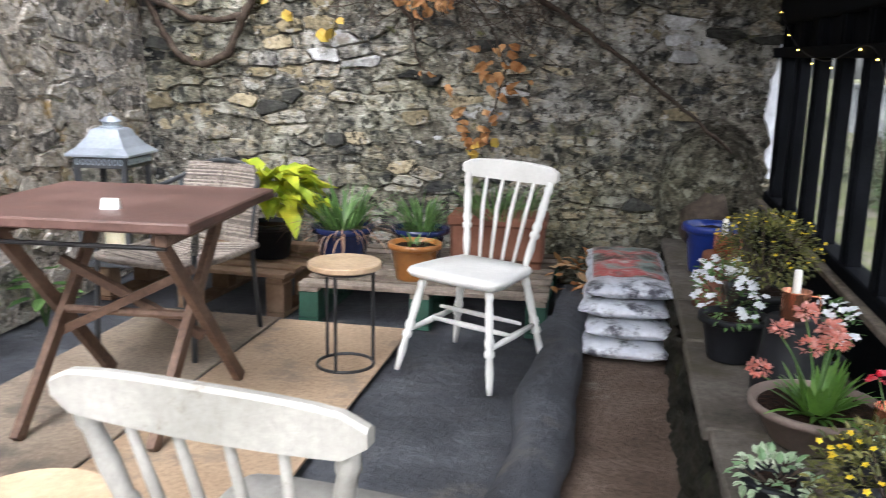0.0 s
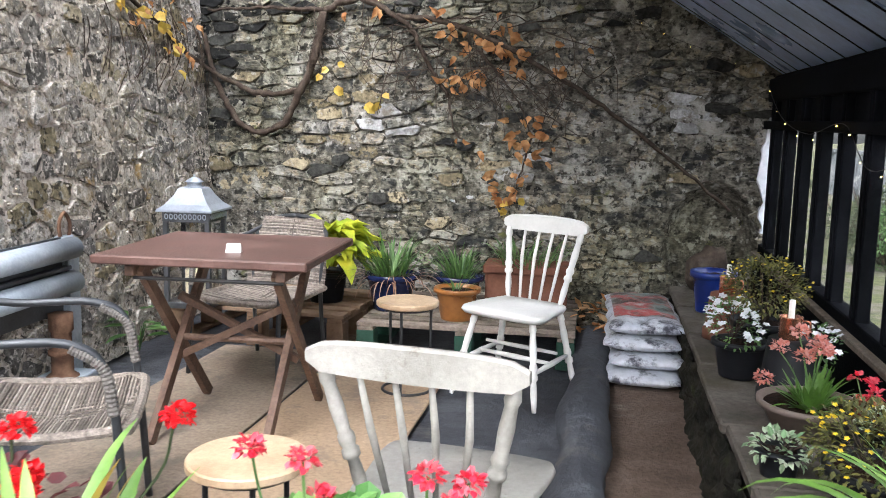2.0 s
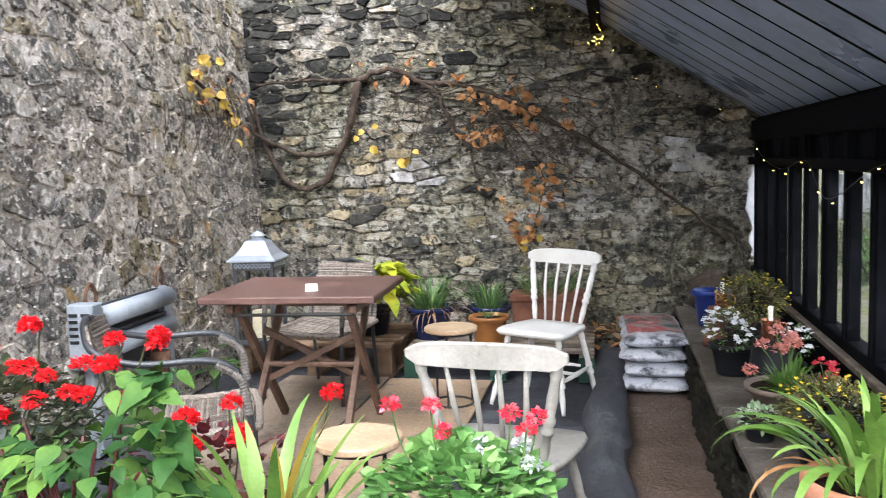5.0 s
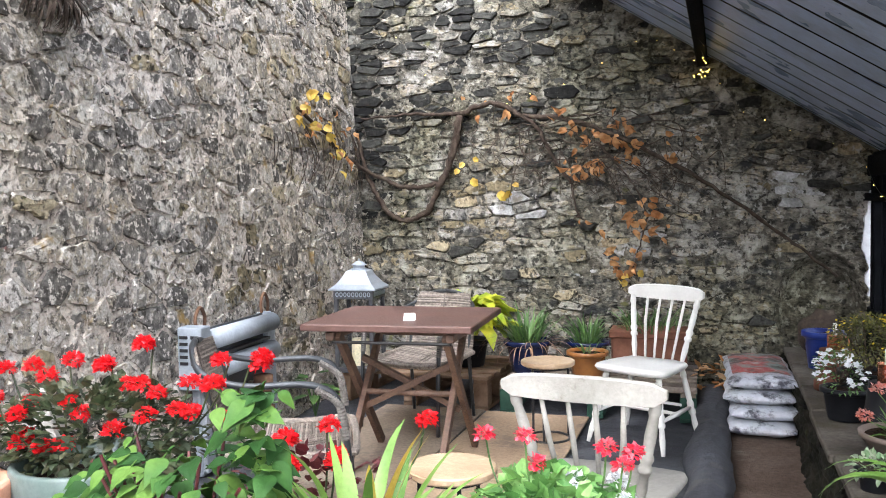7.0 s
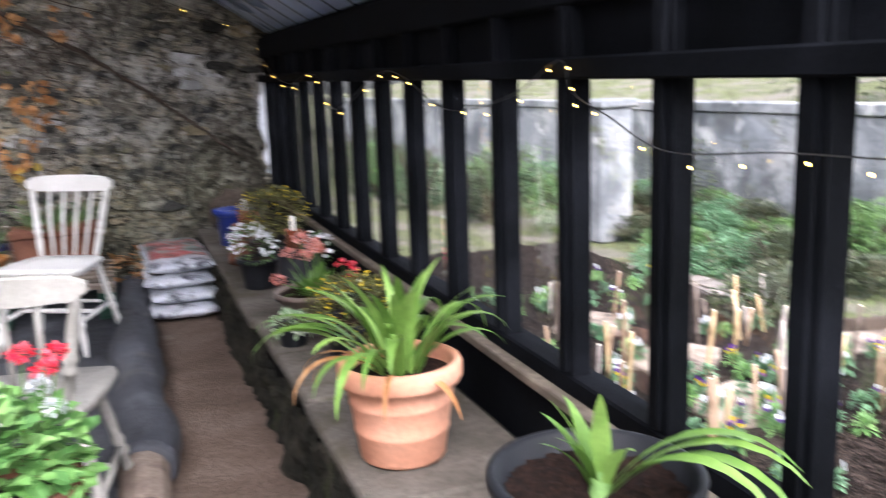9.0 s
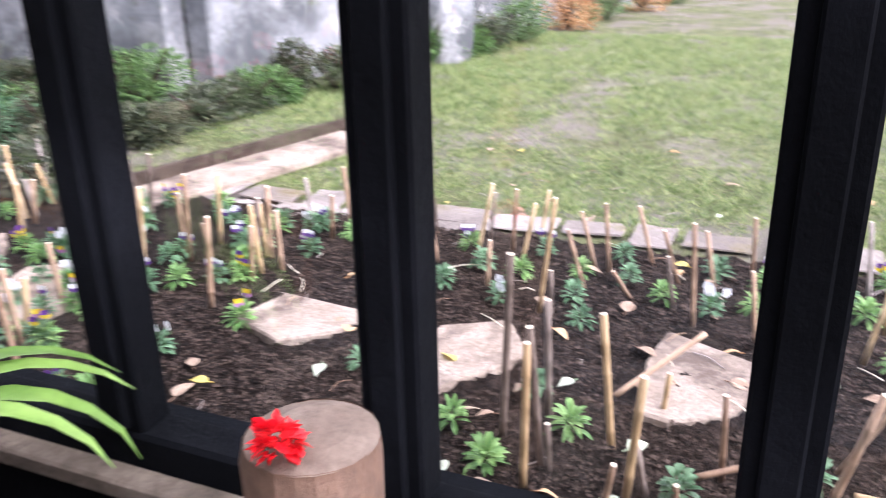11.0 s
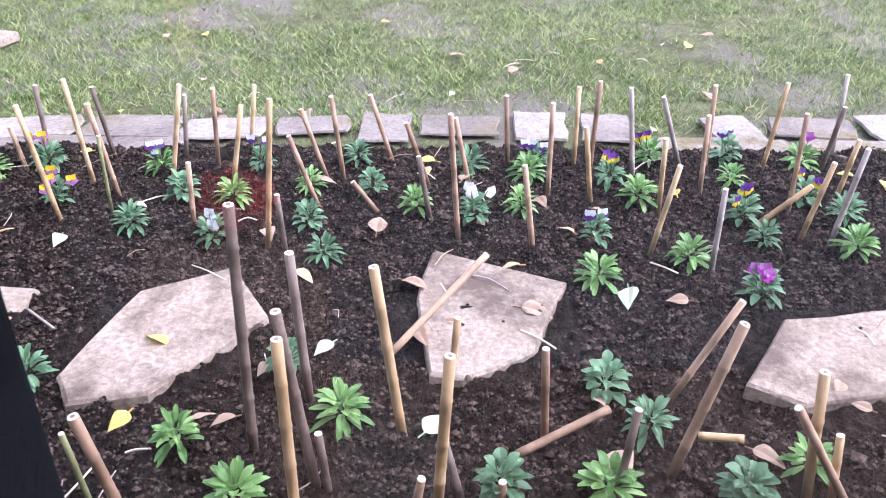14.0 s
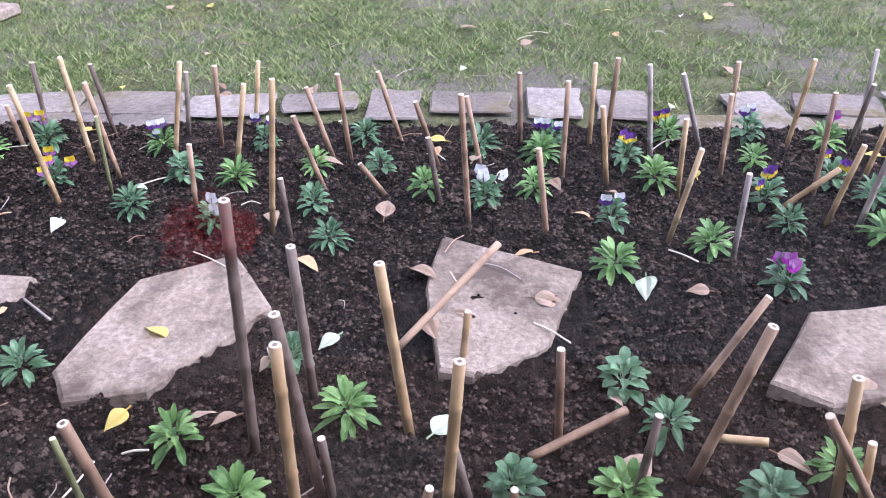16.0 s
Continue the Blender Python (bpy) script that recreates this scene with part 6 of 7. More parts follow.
for row in (FRONT, BACK_N, MID, BACK_S):
    for x, y, dy, h, k in row:
        cane(x, y, dy, h, k, .0086 if row is FRONT and k in "lbd" and h > .2 else (.0048 if k == "g" else .0068))
rng = random.Random(87)
for i in range(34):
    cane(rng.uniform(3.2, 4.7), rng.uniform(-4.4, -2.2), rng.uniform(-.05, .05), rng.uniform(.15, .32), rng.choice("llbbdw"), .0085)
# lying sticks
for x0, y0, x1, y1, z1, kind, lab in ((3.74, -5.630, 3.92, -5.819, 0.12, "b", "bamboo cane leaning across another over the slab"), (3.47, -5.86, 3.545, -6.02, .035, "b", "broken piece of bamboo lying on the soil"), (3.52, -6.17, 3.50, -6.24, .012, "l", "split piece of cane lying on the soil"), (3.88, -4.86, 3.80, -4.95, .01, "w", "dry twig lying on the soil")):
    st = thing("fallen_cane", lab, "cane")
    bm = bmesh.new()
    tube(bm, curve([(x0, y0, .012), ((x0 + x1) / 2, (y0 + y1) / 2, .012 + z1 / 2), (x1, y1, .012 + z1)], 4), .0075 if kind != "w" else .003, 8)
    part("stalk", bm, "cane_" + kind, st, "", True)


def bedding(x, y, kind, colour, seed):
    """A small pansy or wallflower plant, with or without flowers."""
    rng = random.Random(seed)
    lab = {"p": "young bedding plant with narrow light green leaves", "t": "young pansy with rounded blue-green leaves"}[kind]
    if colour:
        lab = {"m": "pansy with purple flowers", "w": "pansy with white flowers", "v": "pansy with violet and white flowers", "o": "pansy with mauve and yellow flowers", "y": "pansy with yellow and violet flowers"}[colour] + " in the soil"
    pl = thing("bedding_plant", lab, "plant", pose(x, y, .0, 0, 0, rng.uniform(0, 360)), "bedding plants")
    s = rng.uniform(.68, 1.02)
    bm = bmesh.new()
    if kind == "p":
        for i in range(40):
            t = i / 40
            a = i * 2.4 + rng.uniform(-.4, .4)
            el = .05 + 1.25 * t ** 1.1 + rng.uniform(-.2, .2)
            root = Vector((.012 * math.cos(a), .012 * math.sin(a), .010 + .04 * t))
            h = Vector((math.cos(a), math.sin(a), 0))
            side = Vector((-h.y, h.x, 0))
            length, w, p, rows = s * rng.uniform(.042, .064) * (1 - .4 * t), s * rng.uniform(.0065, .0095), root, []
            for k, q in enumerate((.35, .75, 1.0, .85, .3)):
                rows.append((bm.verts.new(p + side * w * q + Vector((0, 0, .002))), bm.verts.new(p), bm.verts.new(p - side * w * q + Vector((0, 0, .002)))))
                p = p + (h * math.cos(el) + Vector((0, 0, math.sin(el)))) * length / 4
                el -= rng.uniform(.1, .42)
            for u, v in zip(rows, rows[1:]):
                bm.faces.new((u[0], u[1], v[1], v[0]))
                bm.faces.new((u[1], u[2], v[2], v[1]))
        part("foliage", bm, "leaf_fresh" if rng.random() < .65 else "leaf_teal", pl)
    else:
        for i in range(34):
            t = i / 34
            a = i * 2.4 + rng.uniform(-.5, .5)
            el = .15 + 1.2 * t + rng.uniform(-.25, .25)
            h = Vector((math.cos(a), math.sin(a), 0))
            side = Vector((-h.y, h.x, 0))
            p = Vector((.010 * math.cos(a), .010 * math.sin(a), .012 + .045 * t))
            length, w, rows = s * rng.uniform(.038, .056) * (1 - .35 * t), s * rng.uniform(.0085, .0125), []
            for q in (.14, .2, .85, 1.0, .75, .2):
                rows.append((bm.verts.new(p + side * w * q + Vector((0, 0, .003 * q))), bm.verts.new(p), bm.verts.new(p - side * w * q + Vector((0, 0, .003 * q)))))
                p = p + (h * math.cos(el) + Vector((0, 0, math.sin(el)))) * length / 5
                el -= rng.uniform(.05, .40)
            for u, v in zip(rows, rows[1:]):
                bm.faces.new((u[0], u[1], v[1], v[0]))
                bm.faces.new((u[1], u[2], v[2], v[1]))
        part("foliage", bm, "leaf_teal", pl)
    if colour:
        for i in range(rng.choice((2, 3, 3, 4))):
            a, r = rng.uniform(0, 6.28), rng.uniform(.005, .045)
            c = Vector((r * math.cos(a), r * math.sin(a), .075 * s + rng.uniform(0, .03)))
            bm = bmesh.new()
            tube(bm, [(c.x * .5, c.y * .5, .02), c], .0014, 4)
            part("stem", bm, "leaf", pl)
            main = {"m": "petal_magenta", "w": "petal_white", "v": "petal_violet", "o": "petal_mauve", "y": "petal_yellow"}[colour]
            other = {"m": "petal_mauve", "w": "petal_white", "v": "petal_white", "o": "petal_yellow", "y": "petal_violet"}[colour]
            turn = Matrix.Rotation(rng.uniform(2.6, 4.0) - pl.rotation_euler.z, 3, "Z")
            for k, (mat, an) in enumerate(((other, (50, 130)), (main, (-20, 200, 270)))):
                bm = bmesh.new()
                for t in an:
                    d = turn @ Vector((0, math.cos(radians(t)), math.sin(radians(t))))
                    leaf(bm, c, d, .018, 1.1, turn @ Vector((1, 0, .2)), .1)
                part("petal", bm, mat, pl)


PLANTS_A = ((3.49, -5.29, "p", ""), (3.69, -5.44, "t", ""), (3.56, -5.56, "p", ""), (3.36, -5.42, "p", ""), (3.66, -4.96, "p", ""), (3.64, -6.03, "t", ""), (3.54, -6.09, "p", ""), (3.96, -6.41, "t", "m"), (4.02, -6.07, "p", ""), (3.45, -6.33, "p", ""), (3.39, -5.83, "t", ""), (3.39, -6.0, "p", ""), (3.38, -6.21, "t", ""),
            (4.26, -4.95, "p", ""), (4.19, -5.17, "t", "w"), (4.43, -5.03, "t", ""), (4.41, -5.17, "p", ""), (4.6, -4.92, "p", "v"), (4.62, -5.2, "t", "v"), (4.27, -5.39, "t", ""), (4.11, -5.45, "p", ""), (4.48, -5.36, "p", ""), (4.67, -5.47, "p", ""), (4.46, -5.53, "t", ""))
PLANTS_B = ((4.37, -5.65, "p", ""), (4.39, -4.71, "t", "o"), (4.63, -4.59, "p", "o"), (4.62, -5.79, "p", ""), (4.31, -5.8, "t", "w"), (4.37, -5.92, "p", ""), (4.65, -5.98, "t", "v"), (4.57, -5.95, "p", ""), (4.21, -6.09, "t", "v"), (4.54, -6.17, "t", "y"), (4.43, -6.23, "p", ""), (4.69, -6.31, "p", "y"), (4.11, -6.29, "p", ""),
            (4.7, -6.53, "t", "v"), (4.53, -6.5, "p", ""), (4.32, -6.47, "t", "y"), (4.2, -6.49, "p", ""), (4.65, -6.73, "p", "m"), (4.42, -6.66, "t", "y"), (4.33, -6.73, "p", ""), (4.16, -6.69, "p", ""))
for i, (x, y, k, c) in enumerate(PLANTS_A + PLANTS_B):
    bedding(x, y, k, c, 200 + i)
for i in range(95):
    bedding(rng.uniform(3.1, 4.75), rng.uniform(-4.5, -1.6), rng.choice("pt"), rng.choice(("", "", "", "v", "w", "o")), 400 + i)
for i in range(48):
    bedding(rng.uniform(3.1, 4.7), rng.uniform(-4.4, -3.2), rng.choice("pt"), rng.choice(("", "", "", "v", "w", "y")), 700 + i)
for i in range(34):
    cane(rng.uniform(3.15, 4.7), rng.uniform(-4.4, -3.0), rng.uniform(-.05, .05), rng.uniform(.18, .34), rng.choice("llbbdw"), .0085)
# dead leaves on the soil and lawn
for i in range(90):
    x, y = rng.uniform(3.25, 6.4 if i % 2 else 4.6), rng.uniform(-7.2, -4.4)
    bm = bmesh.new()
    heart_leaf(bm, (0, 0, .004), (1, 0, rng.uniform(.05, .3)), rng.uniform(.03, .07), Vector((0, rng.uniform(-.5, .5), 1)), rng)
    solid("fallen_leaf", bm, rng.choice(("leaf_brown", "leaf_brown", "leaf_brown", "leaf_varieg", "leaf_yellow", "leaf_dry")), "single fallen leaf lying on the ground", "leaf", pose(x, y, .012 if x < 4.8 else -.02, 0, 0, rng.uniform(0, 360)), "fallen leaves")

for i in range(95):
    x, y, a, l = rng.uniform(3.25, 5.9), rng.uniform(-7.0, -4.4), rng.uniform(0, 360), rng.uniform(.03, .12)
    bm = bmesh.new()
    tube(bm, curve([(0, 0, 0), (l * .5, rng.uniform(-.01, .01), .006), (l, 0, 0)], 3), rng.uniform(.0009, .002), 4)
    solid("twig", bm, rng.choice(("cane_w", "cane_cut", "cane_b")), "thin dry twig lying on the ground", "twig", pose(x, y, .016 if x < 4.8 else -.028, 0, 0, a), "fallen twigs")

# lawn
rng = random.Random(91)
gv, gf = [], []
while len(gf) < 240000:
    x, y = 5.0 + 6.0 * rng.random() ** 1.35, rng.uniform(-10.8, -2.6)
    bare = noise.noise(Vector((x * 1.0, y * 1.4, 9.0))) + .55 * noise.noise(Vector((x * 3.5, y * 4.5, 2.0)))
    if bare > .14 - .38 * max(0, 6.2 - x) + rng.uniform(-.15, .35) and rng.random() < .86:
        continue
    for _ in range(4):
        a = rng.uniform(0, 6.28)
        h, w = rng.uniform(.010, .034) + .018 * max(0, min(1, x - 6.3)), rng.uniform(.0018, .0034)
        p = Vector((x + rng.uniform(-.016, .016), y + rng.uniform(-.016, .016), -.037))
        s = Vector((math.cos(a), math.sin(a), 0))
        l = Vector((rng.uniform(-1, 1), rng.uniform(-1, 1), 0)) * h * 1.5
        k = len(gv)
        gv += [p + s * w, p - s * w, p + l + Vector((0, 0, h))]
        gf.append((k, k + 1, k + 2))
me = bpy.data.meshes.new("lawn_grass")
me.from_pydata(gv, [], gf)
me.materials.append(MAT["grass"])
tagged(new("lawn_grass", me), "short trodden grass with bare muddy patches", "grass", kind="stuff")

# concrete garden walls beyond


def long_wall(name, a, b, h, th, label):
    a, b = Vector(a), Vector(b)
    l = (b - a).length
    w = thing(name, label, "wall", pose(a.x, a.y, -.06, 0, 0, math.degrees(math.atan2((b - a).y, (b - a).x))), kind="structure")
    bm = bmesh.new()
    box(bm, 0, l, -th / 2, th / 2, 0, h, .01)
    part("wall_face", bm, "concrete", w)
    bm = bmesh.new()
    box(bm, -.02, l + .02, -th / 2 - .03, th / 2 + .03, h + .001, h + .09, .01)
    part("coping", bm, "concrete", w)


long_wall("garden_wall_north", (6.95, 16.0, 0), (6.70, -1.95, 0), 1.0, .22, "weathered grey concrete garden wall")
long_wall("garden_wall_east", (6.80, -2.06, 0), (15.5, -3.75, 0), .98, .22, "weathered grey concrete garden wall with coping")
bm = bmesh.new()
box(bm, 4.62, 6.1, -.16, .16, -.03, .012, .006)
ob = solid("stone_path", bm, "sandstone", "pale stone path strip beside the flower bed", "path", pose(0, -3.42, 0, 0, 0, -6), kind="structure")
ob.matrix_basis = Matrix.Translation((4.6, -3.30, 0)) @ Euler((0, 0, radians(-16))).to_matrix().to_4x4() @ Matrix.Translation((-4.6, 0, 0))
bm = bmesh.new()
box(bm, 4.6, 6.2, .165, .20, -.03, .07, .004)
ob = solid("timber_kerb", bm, "bark", "low dark timber kerb along the path strip", "kerb", kind="structure")
ob.matrix_basis = Matrix.Translation((4.6, -3.30, 0)) @ Euler((0, 0, radians(-16))).to_matrix().to_4x4() @ Matrix.Translation((-4.6, 0, 0))
bm = bmesh.new()
sheet(bm, 6.9, 30.0, -4.2, 22.0, .6, lambda x, y: .86 + .16 * max(0.0, x - 7.4) + rough(x, y, .8, .12) - (.0 if y > -1.9 - .195 * (x - 6.8) else 2.0))
solid("bank", bm, "grass_ground", "rising rough grass bank behind the garden wall", "bank", kind="structure", smooth=True)
rng = random.Random(95)


def border_shrub(x, y, r, h, mat, seed, label="leafy green border shrub at the foot of the wall"):
    rng = random.Random(seed)
    sh = thing("border_shrub", label, "shrub", pose(x, y, -.03))
    bm = bmesh.new()
    for _ in range(8):
        a = rng.uniform(0, 6.28)
        tube(bm, [(0, 0, 0), (r * .4 * math.cos(a), r * .4 * math.sin(a), h * .5), (r * .7 * math.cos(a), r * .7 * math.sin(a), h * .85)], [.012, .008, .003], 5)
    part("stem", bm, "bark", sh)
    bm = bmesh.new()
    for k in range(6):
        a, q = rng.uniform(0, 6.28), rng.uniform(.1, .6)
        bush(bm, (r * q * math.cos(a), r * q * math.sin(a), h * rng.uniform(.22, .62)), (r * .6, r * .6, h * .38), 300 if h < 1 else 330, .038 if h < 1 else .08, rng, .5, low=-.9)
    part("foliage", bm, mat, sh)


for i in range(15):
    border_shrub(6.2 + rng.uniform(-.3, .2), -1.95 + i * .34, rng.uniform(.26, .40), rng.uniform(.25, .5), rng.choice(("leaf", "leaf", "leaf_teal", "leaf_dark")), 500 + i)
for i in range(12):
    border_shrub(6.2 + i * .31, -2.42 - i * .066 + rng.uniform(-.12, .05), rng.uniform(.22, .34), rng.uniform(.2, .42), rng.choice(("leaf", "leaf_mid", "leaf", "leaf_dark", "leaf_dark")), 520 + i)
for i in range(14):
    border_shrub(5.0 + rng.uniform(-.6, 1.0), -2.75 + i * .24, rng.uniform(.2, .34), rng.uniform(.2, .4), rng.choice(("leaf", "leaf", "leaf_teal", "leaf_dark")), 540 + i, "leafy green border plant beyond the flower bed")
for i in range(16):
    border_shrub(5.1 + rng.uniform(-.7, .9), -.3 + i * .42, rng.uniform(.3, .5), rng.uniform(.5, .95), rng.choice(("leaf", "leaf_dark", "leaf", "leaf_teal")), 620 + i, "tall leafy border plant along the lawn")
pier = thing("stone_pier", "weathered grey stone pier among the border plants", "pier", pose(5.25, -.25, -.04, 0, 0, 12))
bm = bmesh.new()
box(bm, -.17, .17, -.17, .17, 0, 1.08, .02)
part("shaft", bm, "concrete", pier)
bm = bmesh.new()
box(bm, -.20, .20, -.20, .20, 1.081, 1.15, .015)
part("cap", bm, "concrete", pier)
for i in range(9):
    border_shrub(8.2 + i * 1.4, -.4 - .25 * i + rng.uniform(-.4, .4), rng.uniform(.8, 1.3), rng.uniform(1.5, 2.4), rng.choice(("leaf", "leaf_dark")), 560 + i, "tall green hedge shrub behind the garden wall")
for i in range(4):
    border_shrub(7.75 + rng.uniform(0, .6), -9.1 + i * .42, .42, rng.uniform(.35, .55), "leaf", 580 + i, "broad leafy shrub at the edge of the lawn")
for i in range(5):
    border_shrub(10.2 + i * 1.1, -3.35 - .2 * i, .35, .5, "leaf_dry" if i % 2 else "leaf", 590 + i, "rusty autumn border plants by the wall")
bm = bmesh.new()
bmesh.ops.create_icosphere(bm, subdivisions=3, radius=1)
for v in bm.verts:
    v.co = Vector((v.co.x * .28, v.co.y * .22, v.co.z * .75)) * (1 + .25 * noise.noise(v.co * 1.6))
solid("standing_stone", bm, "concrete", "rough grey standing stone by the garden wall", "stone", pose(9.0, -3.05, .3, 0, 14, 20), smooth=True)


# ---- the stones of the two old walls ----


def lay(x0, x1, z0, z1, rng, hmin, hmax, wmin, wmax, big):
    """Seeds of rubble in wavy, broken courses: (x, z)."""
    out, z = [], z0 - hmin
    while z < z1 + hmin:
        h = rng.uniform(hmin, hmax)
        x = x0 - rng.uniform(0, wmax)
        while x < x1 + wmax:
            w = rng.uniform(wmin, wmax) * (1.5 if rng.random() < big else 1)
            wave = .05 * math.sin(x * 1.3 + z * 1.1) + .03 * math.sin(x * 3.7 + z * 5)
            if rng.random() < .3 and h > hmin * 1.4:
                out.append((x + w / 2 + rng.uniform(-.03, .03), z + h * .27 + wave))
                out.append((x + w / 2 + rng.uniform(-.03, .03), z + h * .76 + wave))
            else:
                out.append((x + w / 2, z + h / 2 + wave + rng.uniform(-.3, .3) * h))
            x += w
        z += h
    return out


def cells(seeds, x0, x1, z0, z1, flat):
    """The polygon nearest to each seed, distances along x shortened so that stones lie flat."""
    P = np.array(seeds) * np.array((1 / flat, 1.0))
    out = []
    for i, (px, pz) in enumerate(P):
        poly = [(px - .3, pz - .25), (px + .3, pz - .25), (px + .3, pz + .25), (px - .3, pz + .25)]
        d = (P[:, 0] - px) ** 2 + (P[:, 1] - pz) ** 2
        cuts = [(P[j, 0] - px, P[j, 1] - pz, (P[j, 0] ** 2 + P[j, 1] ** 2 - px * px - pz * pz) / 2) for j in np.argsort(d)[1:19]]
        cuts += [(1, 0, x1 / flat), (-1, 0, -x0 / flat), (0, 1, z1), (0, -1, -z0)]
        for nx, nz, c in cuts:
            new_poly = []
            for k, p in enumerate(poly):
                q = poly[(k + 1) % len(poly)]
                a, b = nx * p[0] + nz * p[1] - c, nx * q[0] + nz * q[1] - c
                if a <= 0:
                    new_poly.append(p)
                if (a < 0 < b) or (b < 0 < a):
                    t = a / (a - b)
                    new_poly.append((p[0] + (q[0] - p[0]) * t, p[1] + (q[1] - p[1]) * t))
            poly = new_poly
            if len(poly) < 3:
                break
        if len(poly) > 2:
            out.append([(x * flat, z) for x, z in poly])
    return out


def stone_from(poly, rng, gap, depth):
    """Corners and faces of one rough stone that fills its polygon but for the joint, about its own centre."""
    cx, cz = sum(p[0] for p in poly) / len(poly), sum(p[1] for p in poly) / len(poly)
    ring = []
    for k, p in enumerate(poly):
        q = poly[(k + 1) % len(poly)]
        if math.hypot(q[0] - p[0], q[1] - p[1]) < .012:
            continue
        for t in (.12, .5, .88):
            x, z = p[0] + (q[0] - p[0]) * t - cx, p[1] + (q[1] - p[1]) * t - cz
            r = math.hypot(x, z)
            f = max(.3, 1 - gap * rng.uniform(.4, 1.6) / max(r, .01)) * rng.uniform(.90, 1.04)
            ring.append((x * f, z * f))
    n = len(ring)
    if n < 6:
        return None
    tx, tz = rng.uniform(-.05, .05), rng.uniform(-.08, .08)
    vs, fs = [], []
    for scale, y in ((1.0, .04), (.985, -depth * .82), (.93, -depth)):
        for x, z in ring:
            vs.append((x * scale, y - (tx * x + tz * z if y < 0 else 0) + rng.uniform(-.003, .003), z * scale))
    for x, z in ring[::2]:
        vs.append((x * .5, -depth * 1.02 - tx * x * .5 - tz * z * .5 + rng.uniform(-.0025, .0025), z * .5))
    m = len(ring[::2])
    for r in (0, n):
        for i in range(n):
            fs.append((r + i, r + (i + 1) % n, r + n + (i + 1) % n, r + n + i))
    for i in range(m):
        a, b, c = 2 * n + 2 * i, 2 * n + (2 * i + 1) % n, 2 * n + (2 * i + 2) % n
        f = [a, b, c, 3 * n + (i + 1) % m, 3 * n + i]
        fs.append(tuple(dict.fromkeys(f)))
    fs.append(tuple(3 * n + i for i in range(m)))
    return (cx, cz), vs, fs


def stone_mesh(name, vs, fs, mat):
    me = bpy.data.meshes.new(name)
    me.from_pydata(vs, [], fs)
    bm = bmesh.new()
    bm.from_mesh(me)
    bmesh.ops.recalc_face_normals(bm, faces=bm.faces)
    bm.to_mesh(me)
    bm.free()
    me.materials.append(MAT[mat])
    return me


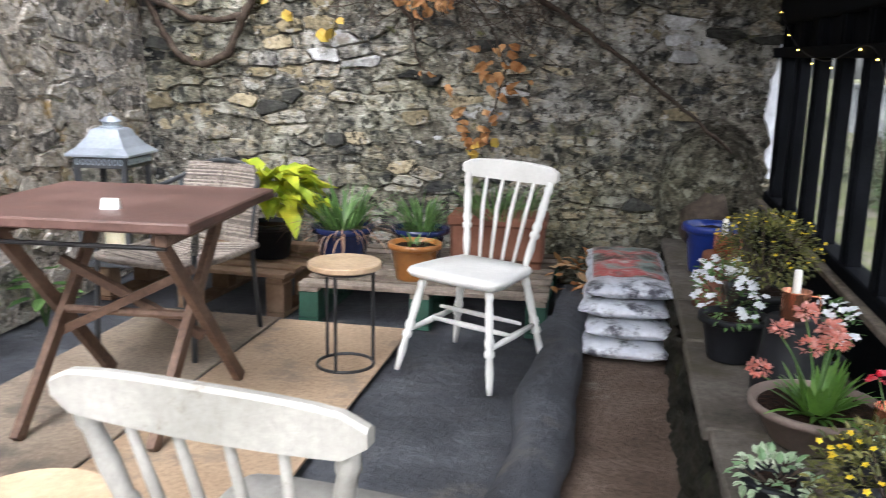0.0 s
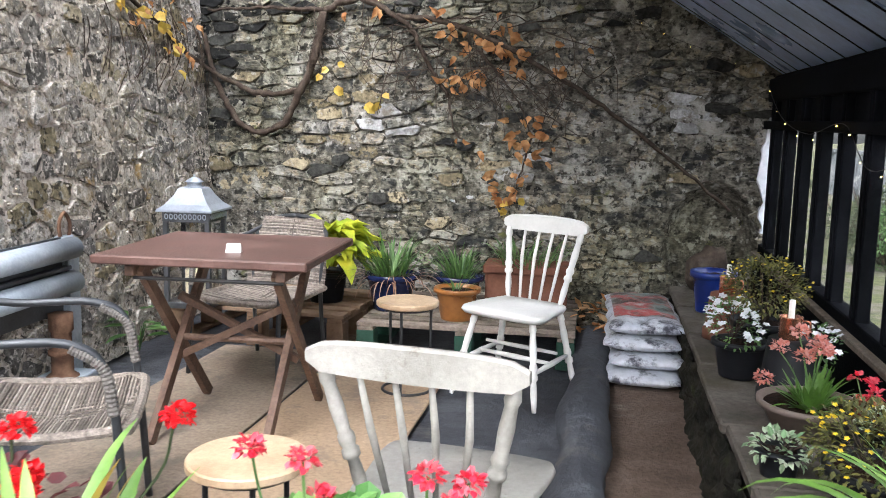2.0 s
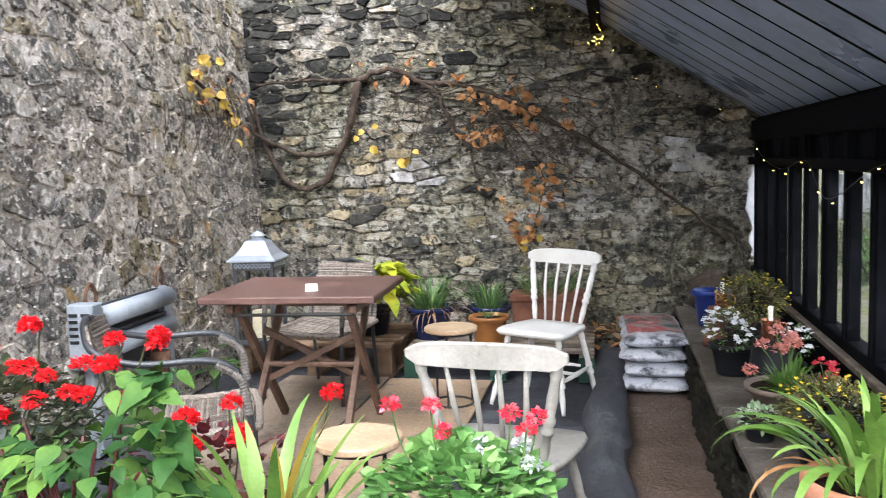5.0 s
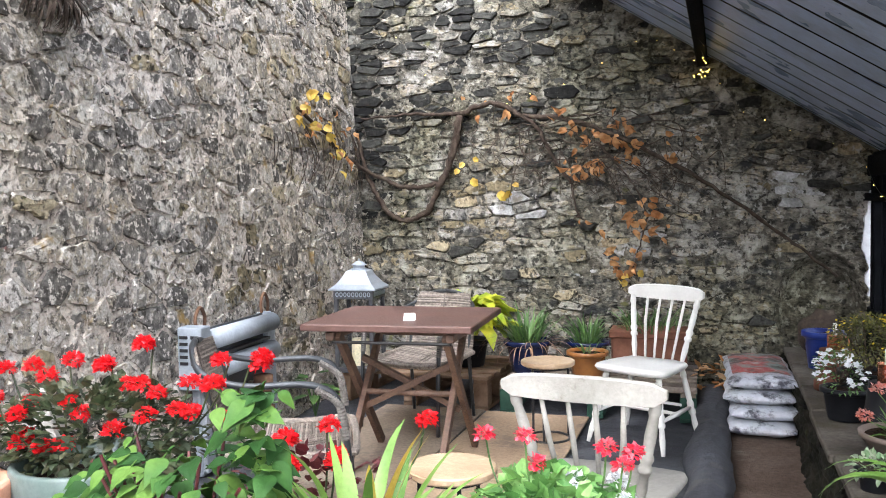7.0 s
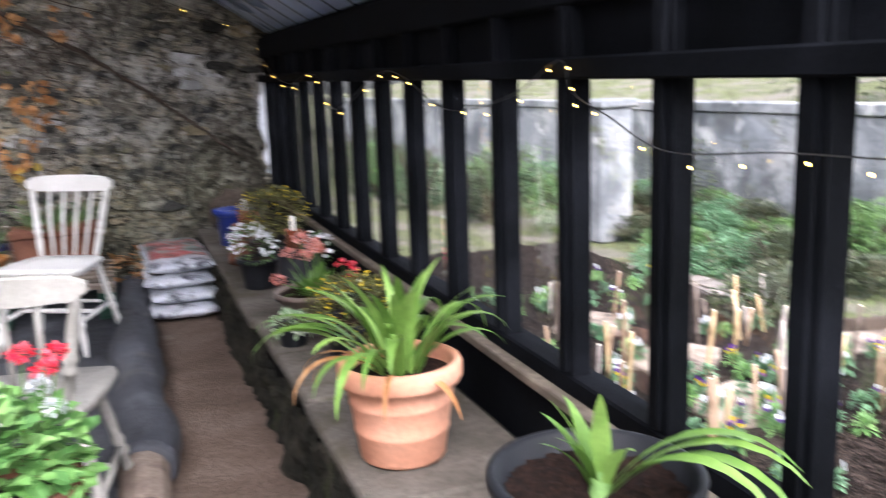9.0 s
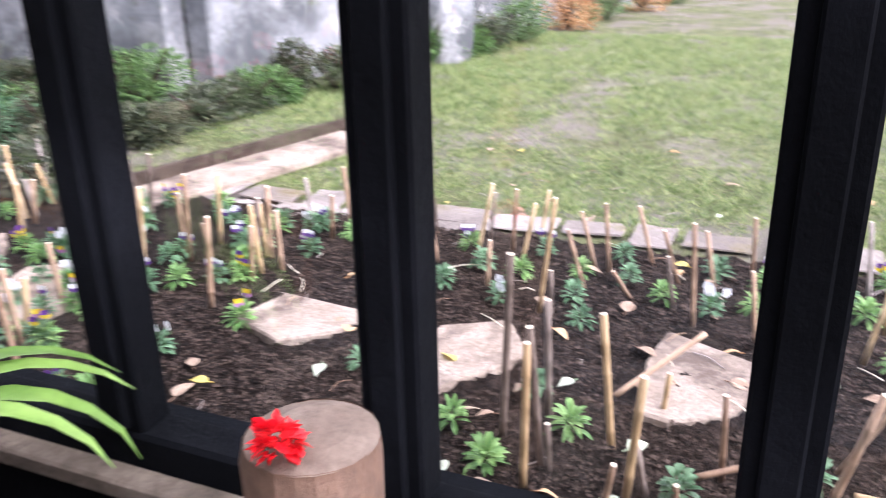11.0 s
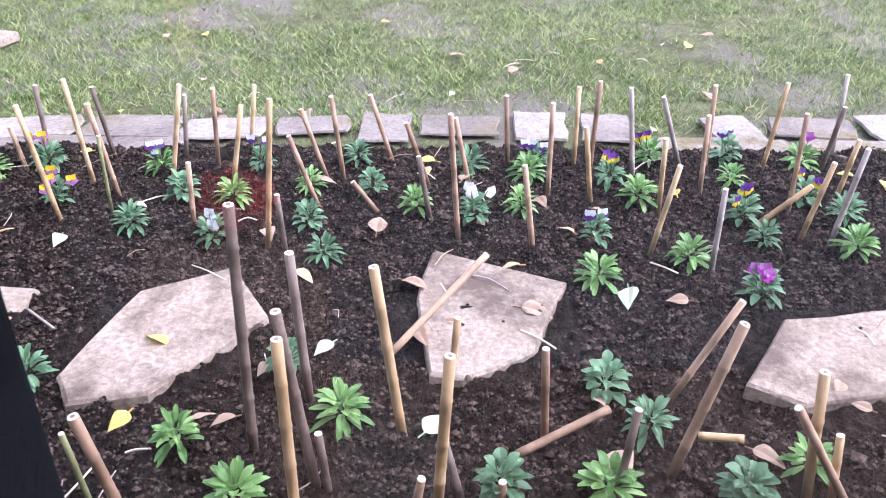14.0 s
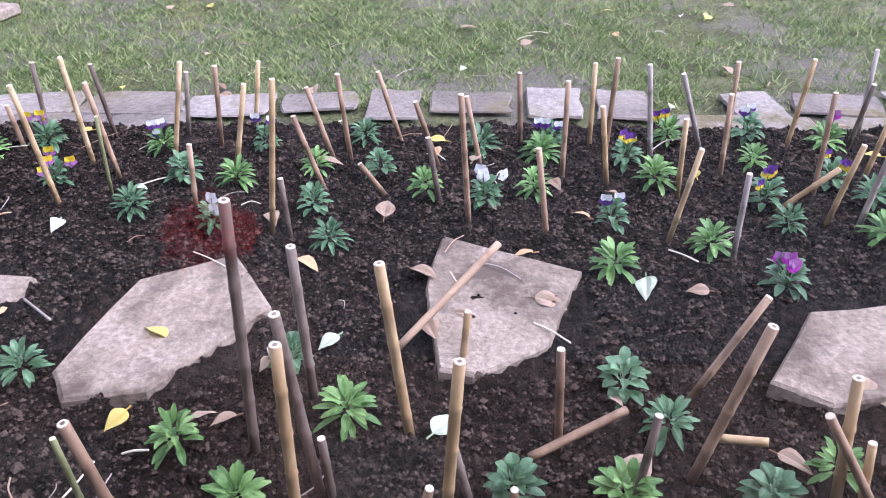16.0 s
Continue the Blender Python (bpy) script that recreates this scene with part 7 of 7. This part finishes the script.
def build_stones(wall, polys, gap, depths, mat_piece, mat_rest, near, rng, skip, pebbles, span, pick):
    stones = []
    for poly in polys:
        st = stone_from(poly, rng, gap * rng.choice((.6, 1, 1, 1.8)), rng.uniform(*depths))
        if st and not skip(*st[0]):
            stones.append(st)
    stones.sort(key=lambda s: (s[0][0] - near[0]) ** 2 + ((s[0][1] - near[1]) * 1.3) ** 2)
    vs_all, fs_all, odd = [], [], {}
    count = 0
    for (x, z), vs, fs in stones:
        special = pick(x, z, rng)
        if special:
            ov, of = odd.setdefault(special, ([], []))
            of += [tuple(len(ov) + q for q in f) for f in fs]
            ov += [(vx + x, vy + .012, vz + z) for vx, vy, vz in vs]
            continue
        count += 1
        if count <= 300:
            piece("stone", stone_mesh("stone", vs, fs, mat_piece), wall, Matrix.Translation((x, .012, z)))
        else:
            base = len(vs_all)
            vs_all += [(vx + x, vy + .012, vz + z) for vx, vy, vz in vs]
            fs_all += [tuple(base + q for q in f) for f in fs]
    for _ in range(pebbles):
        x, z, s = rng.uniform(*span), rng.uniform(.05, 2.88), rng.uniform(.004, .012)
        base = len(vs_all)
        c = Vector((x, -.008 - rng.uniform(0, .012), z))
        vs_all += [tuple(c + Vector(d) * s * rng.uniform(.6, 1.3)) for d in ((1.2, 0, .1), (-1.2, 0, 0), (.2, 1, 1), (0, 1, -1), (.1, -.9, .5), (-.2, -.8, -.5))]
        fs_all += [tuple(base + q for q in f) for f in ((0, 2, 4), (2, 1, 4), (1, 5, 4), (5, 0, 4), (1, 3, 5), (3, 0, 5), (0, 3, 2), (1, 2, 3))]
    ob = new("stonework", stone_mesh("stonework", vs_all, fs_all, mat_rest))
    ob.parent = wall
    tagged(ob, "many more small rubble stones", kind="stuff")
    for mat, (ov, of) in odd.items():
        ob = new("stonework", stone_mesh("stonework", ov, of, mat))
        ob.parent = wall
        tagged(ob, {"stone_soot": "near-black stones, mostly standing for stains and corner shade", "stone_lime": "stones with flaking white limewash", "stone_ochre": "ochre-coloured stones"}[mat], kind="stuff")


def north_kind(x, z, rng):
    """Dark stones for stains and shade in the corner, patches of limewash, ochre stones among the grey."""
    # more near-black stones towards corner and upper left put shade into the colour
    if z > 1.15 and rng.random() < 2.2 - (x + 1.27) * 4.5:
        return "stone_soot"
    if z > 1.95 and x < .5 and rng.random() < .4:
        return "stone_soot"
    for cx, cz, rx, rz in ((.2, 1.30, .2, .12), (2.17, 1.42, .14, .17), (.75, .86, .12, .07), (1.05, 1.05, .18, .1)):
        if ((x - cx) / rx) ** 2 + ((z - cz) / rz) ** 2 < 1 and rng.random() < .6:
            return "stone_lime"
    if rng.random() < (.3 if -.75 < x < .1 and 1.0 < z < 1.5 else .05):
        return "stone_ochre"
    return "stone_soot" if rng.random() < .05 else ""


def west_kind(x, z, rng):
    return "stone_ochre" if rng.random() < (.25 if x > -1.3 and z > 1.4 else .05) else ""



rng = random.Random(101)
polys = cells(lay(-1.27, 2.6, .0, 3.8, rng, .035, .125, .06, .27, .22), -1.27, 2.6, .0, 3.8, 2.2)
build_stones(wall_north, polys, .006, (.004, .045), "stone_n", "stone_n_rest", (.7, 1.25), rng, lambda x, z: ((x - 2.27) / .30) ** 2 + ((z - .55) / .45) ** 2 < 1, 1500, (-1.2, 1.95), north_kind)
rng = random.Random(102)
polys = cells(lay(-5.4, -.02, .0, 3.6, rng, .055, .21, .07, .27, .2), -5.4, -.02, .0, 3.59, 1.3)
build_stones(wall_west, polys, .012, (.008, .032), "stone_w", "stone_w_rest", (-2.4, 1.5), rng, lambda x, z: False, 2000, (-5.3, -.03), west_kind)
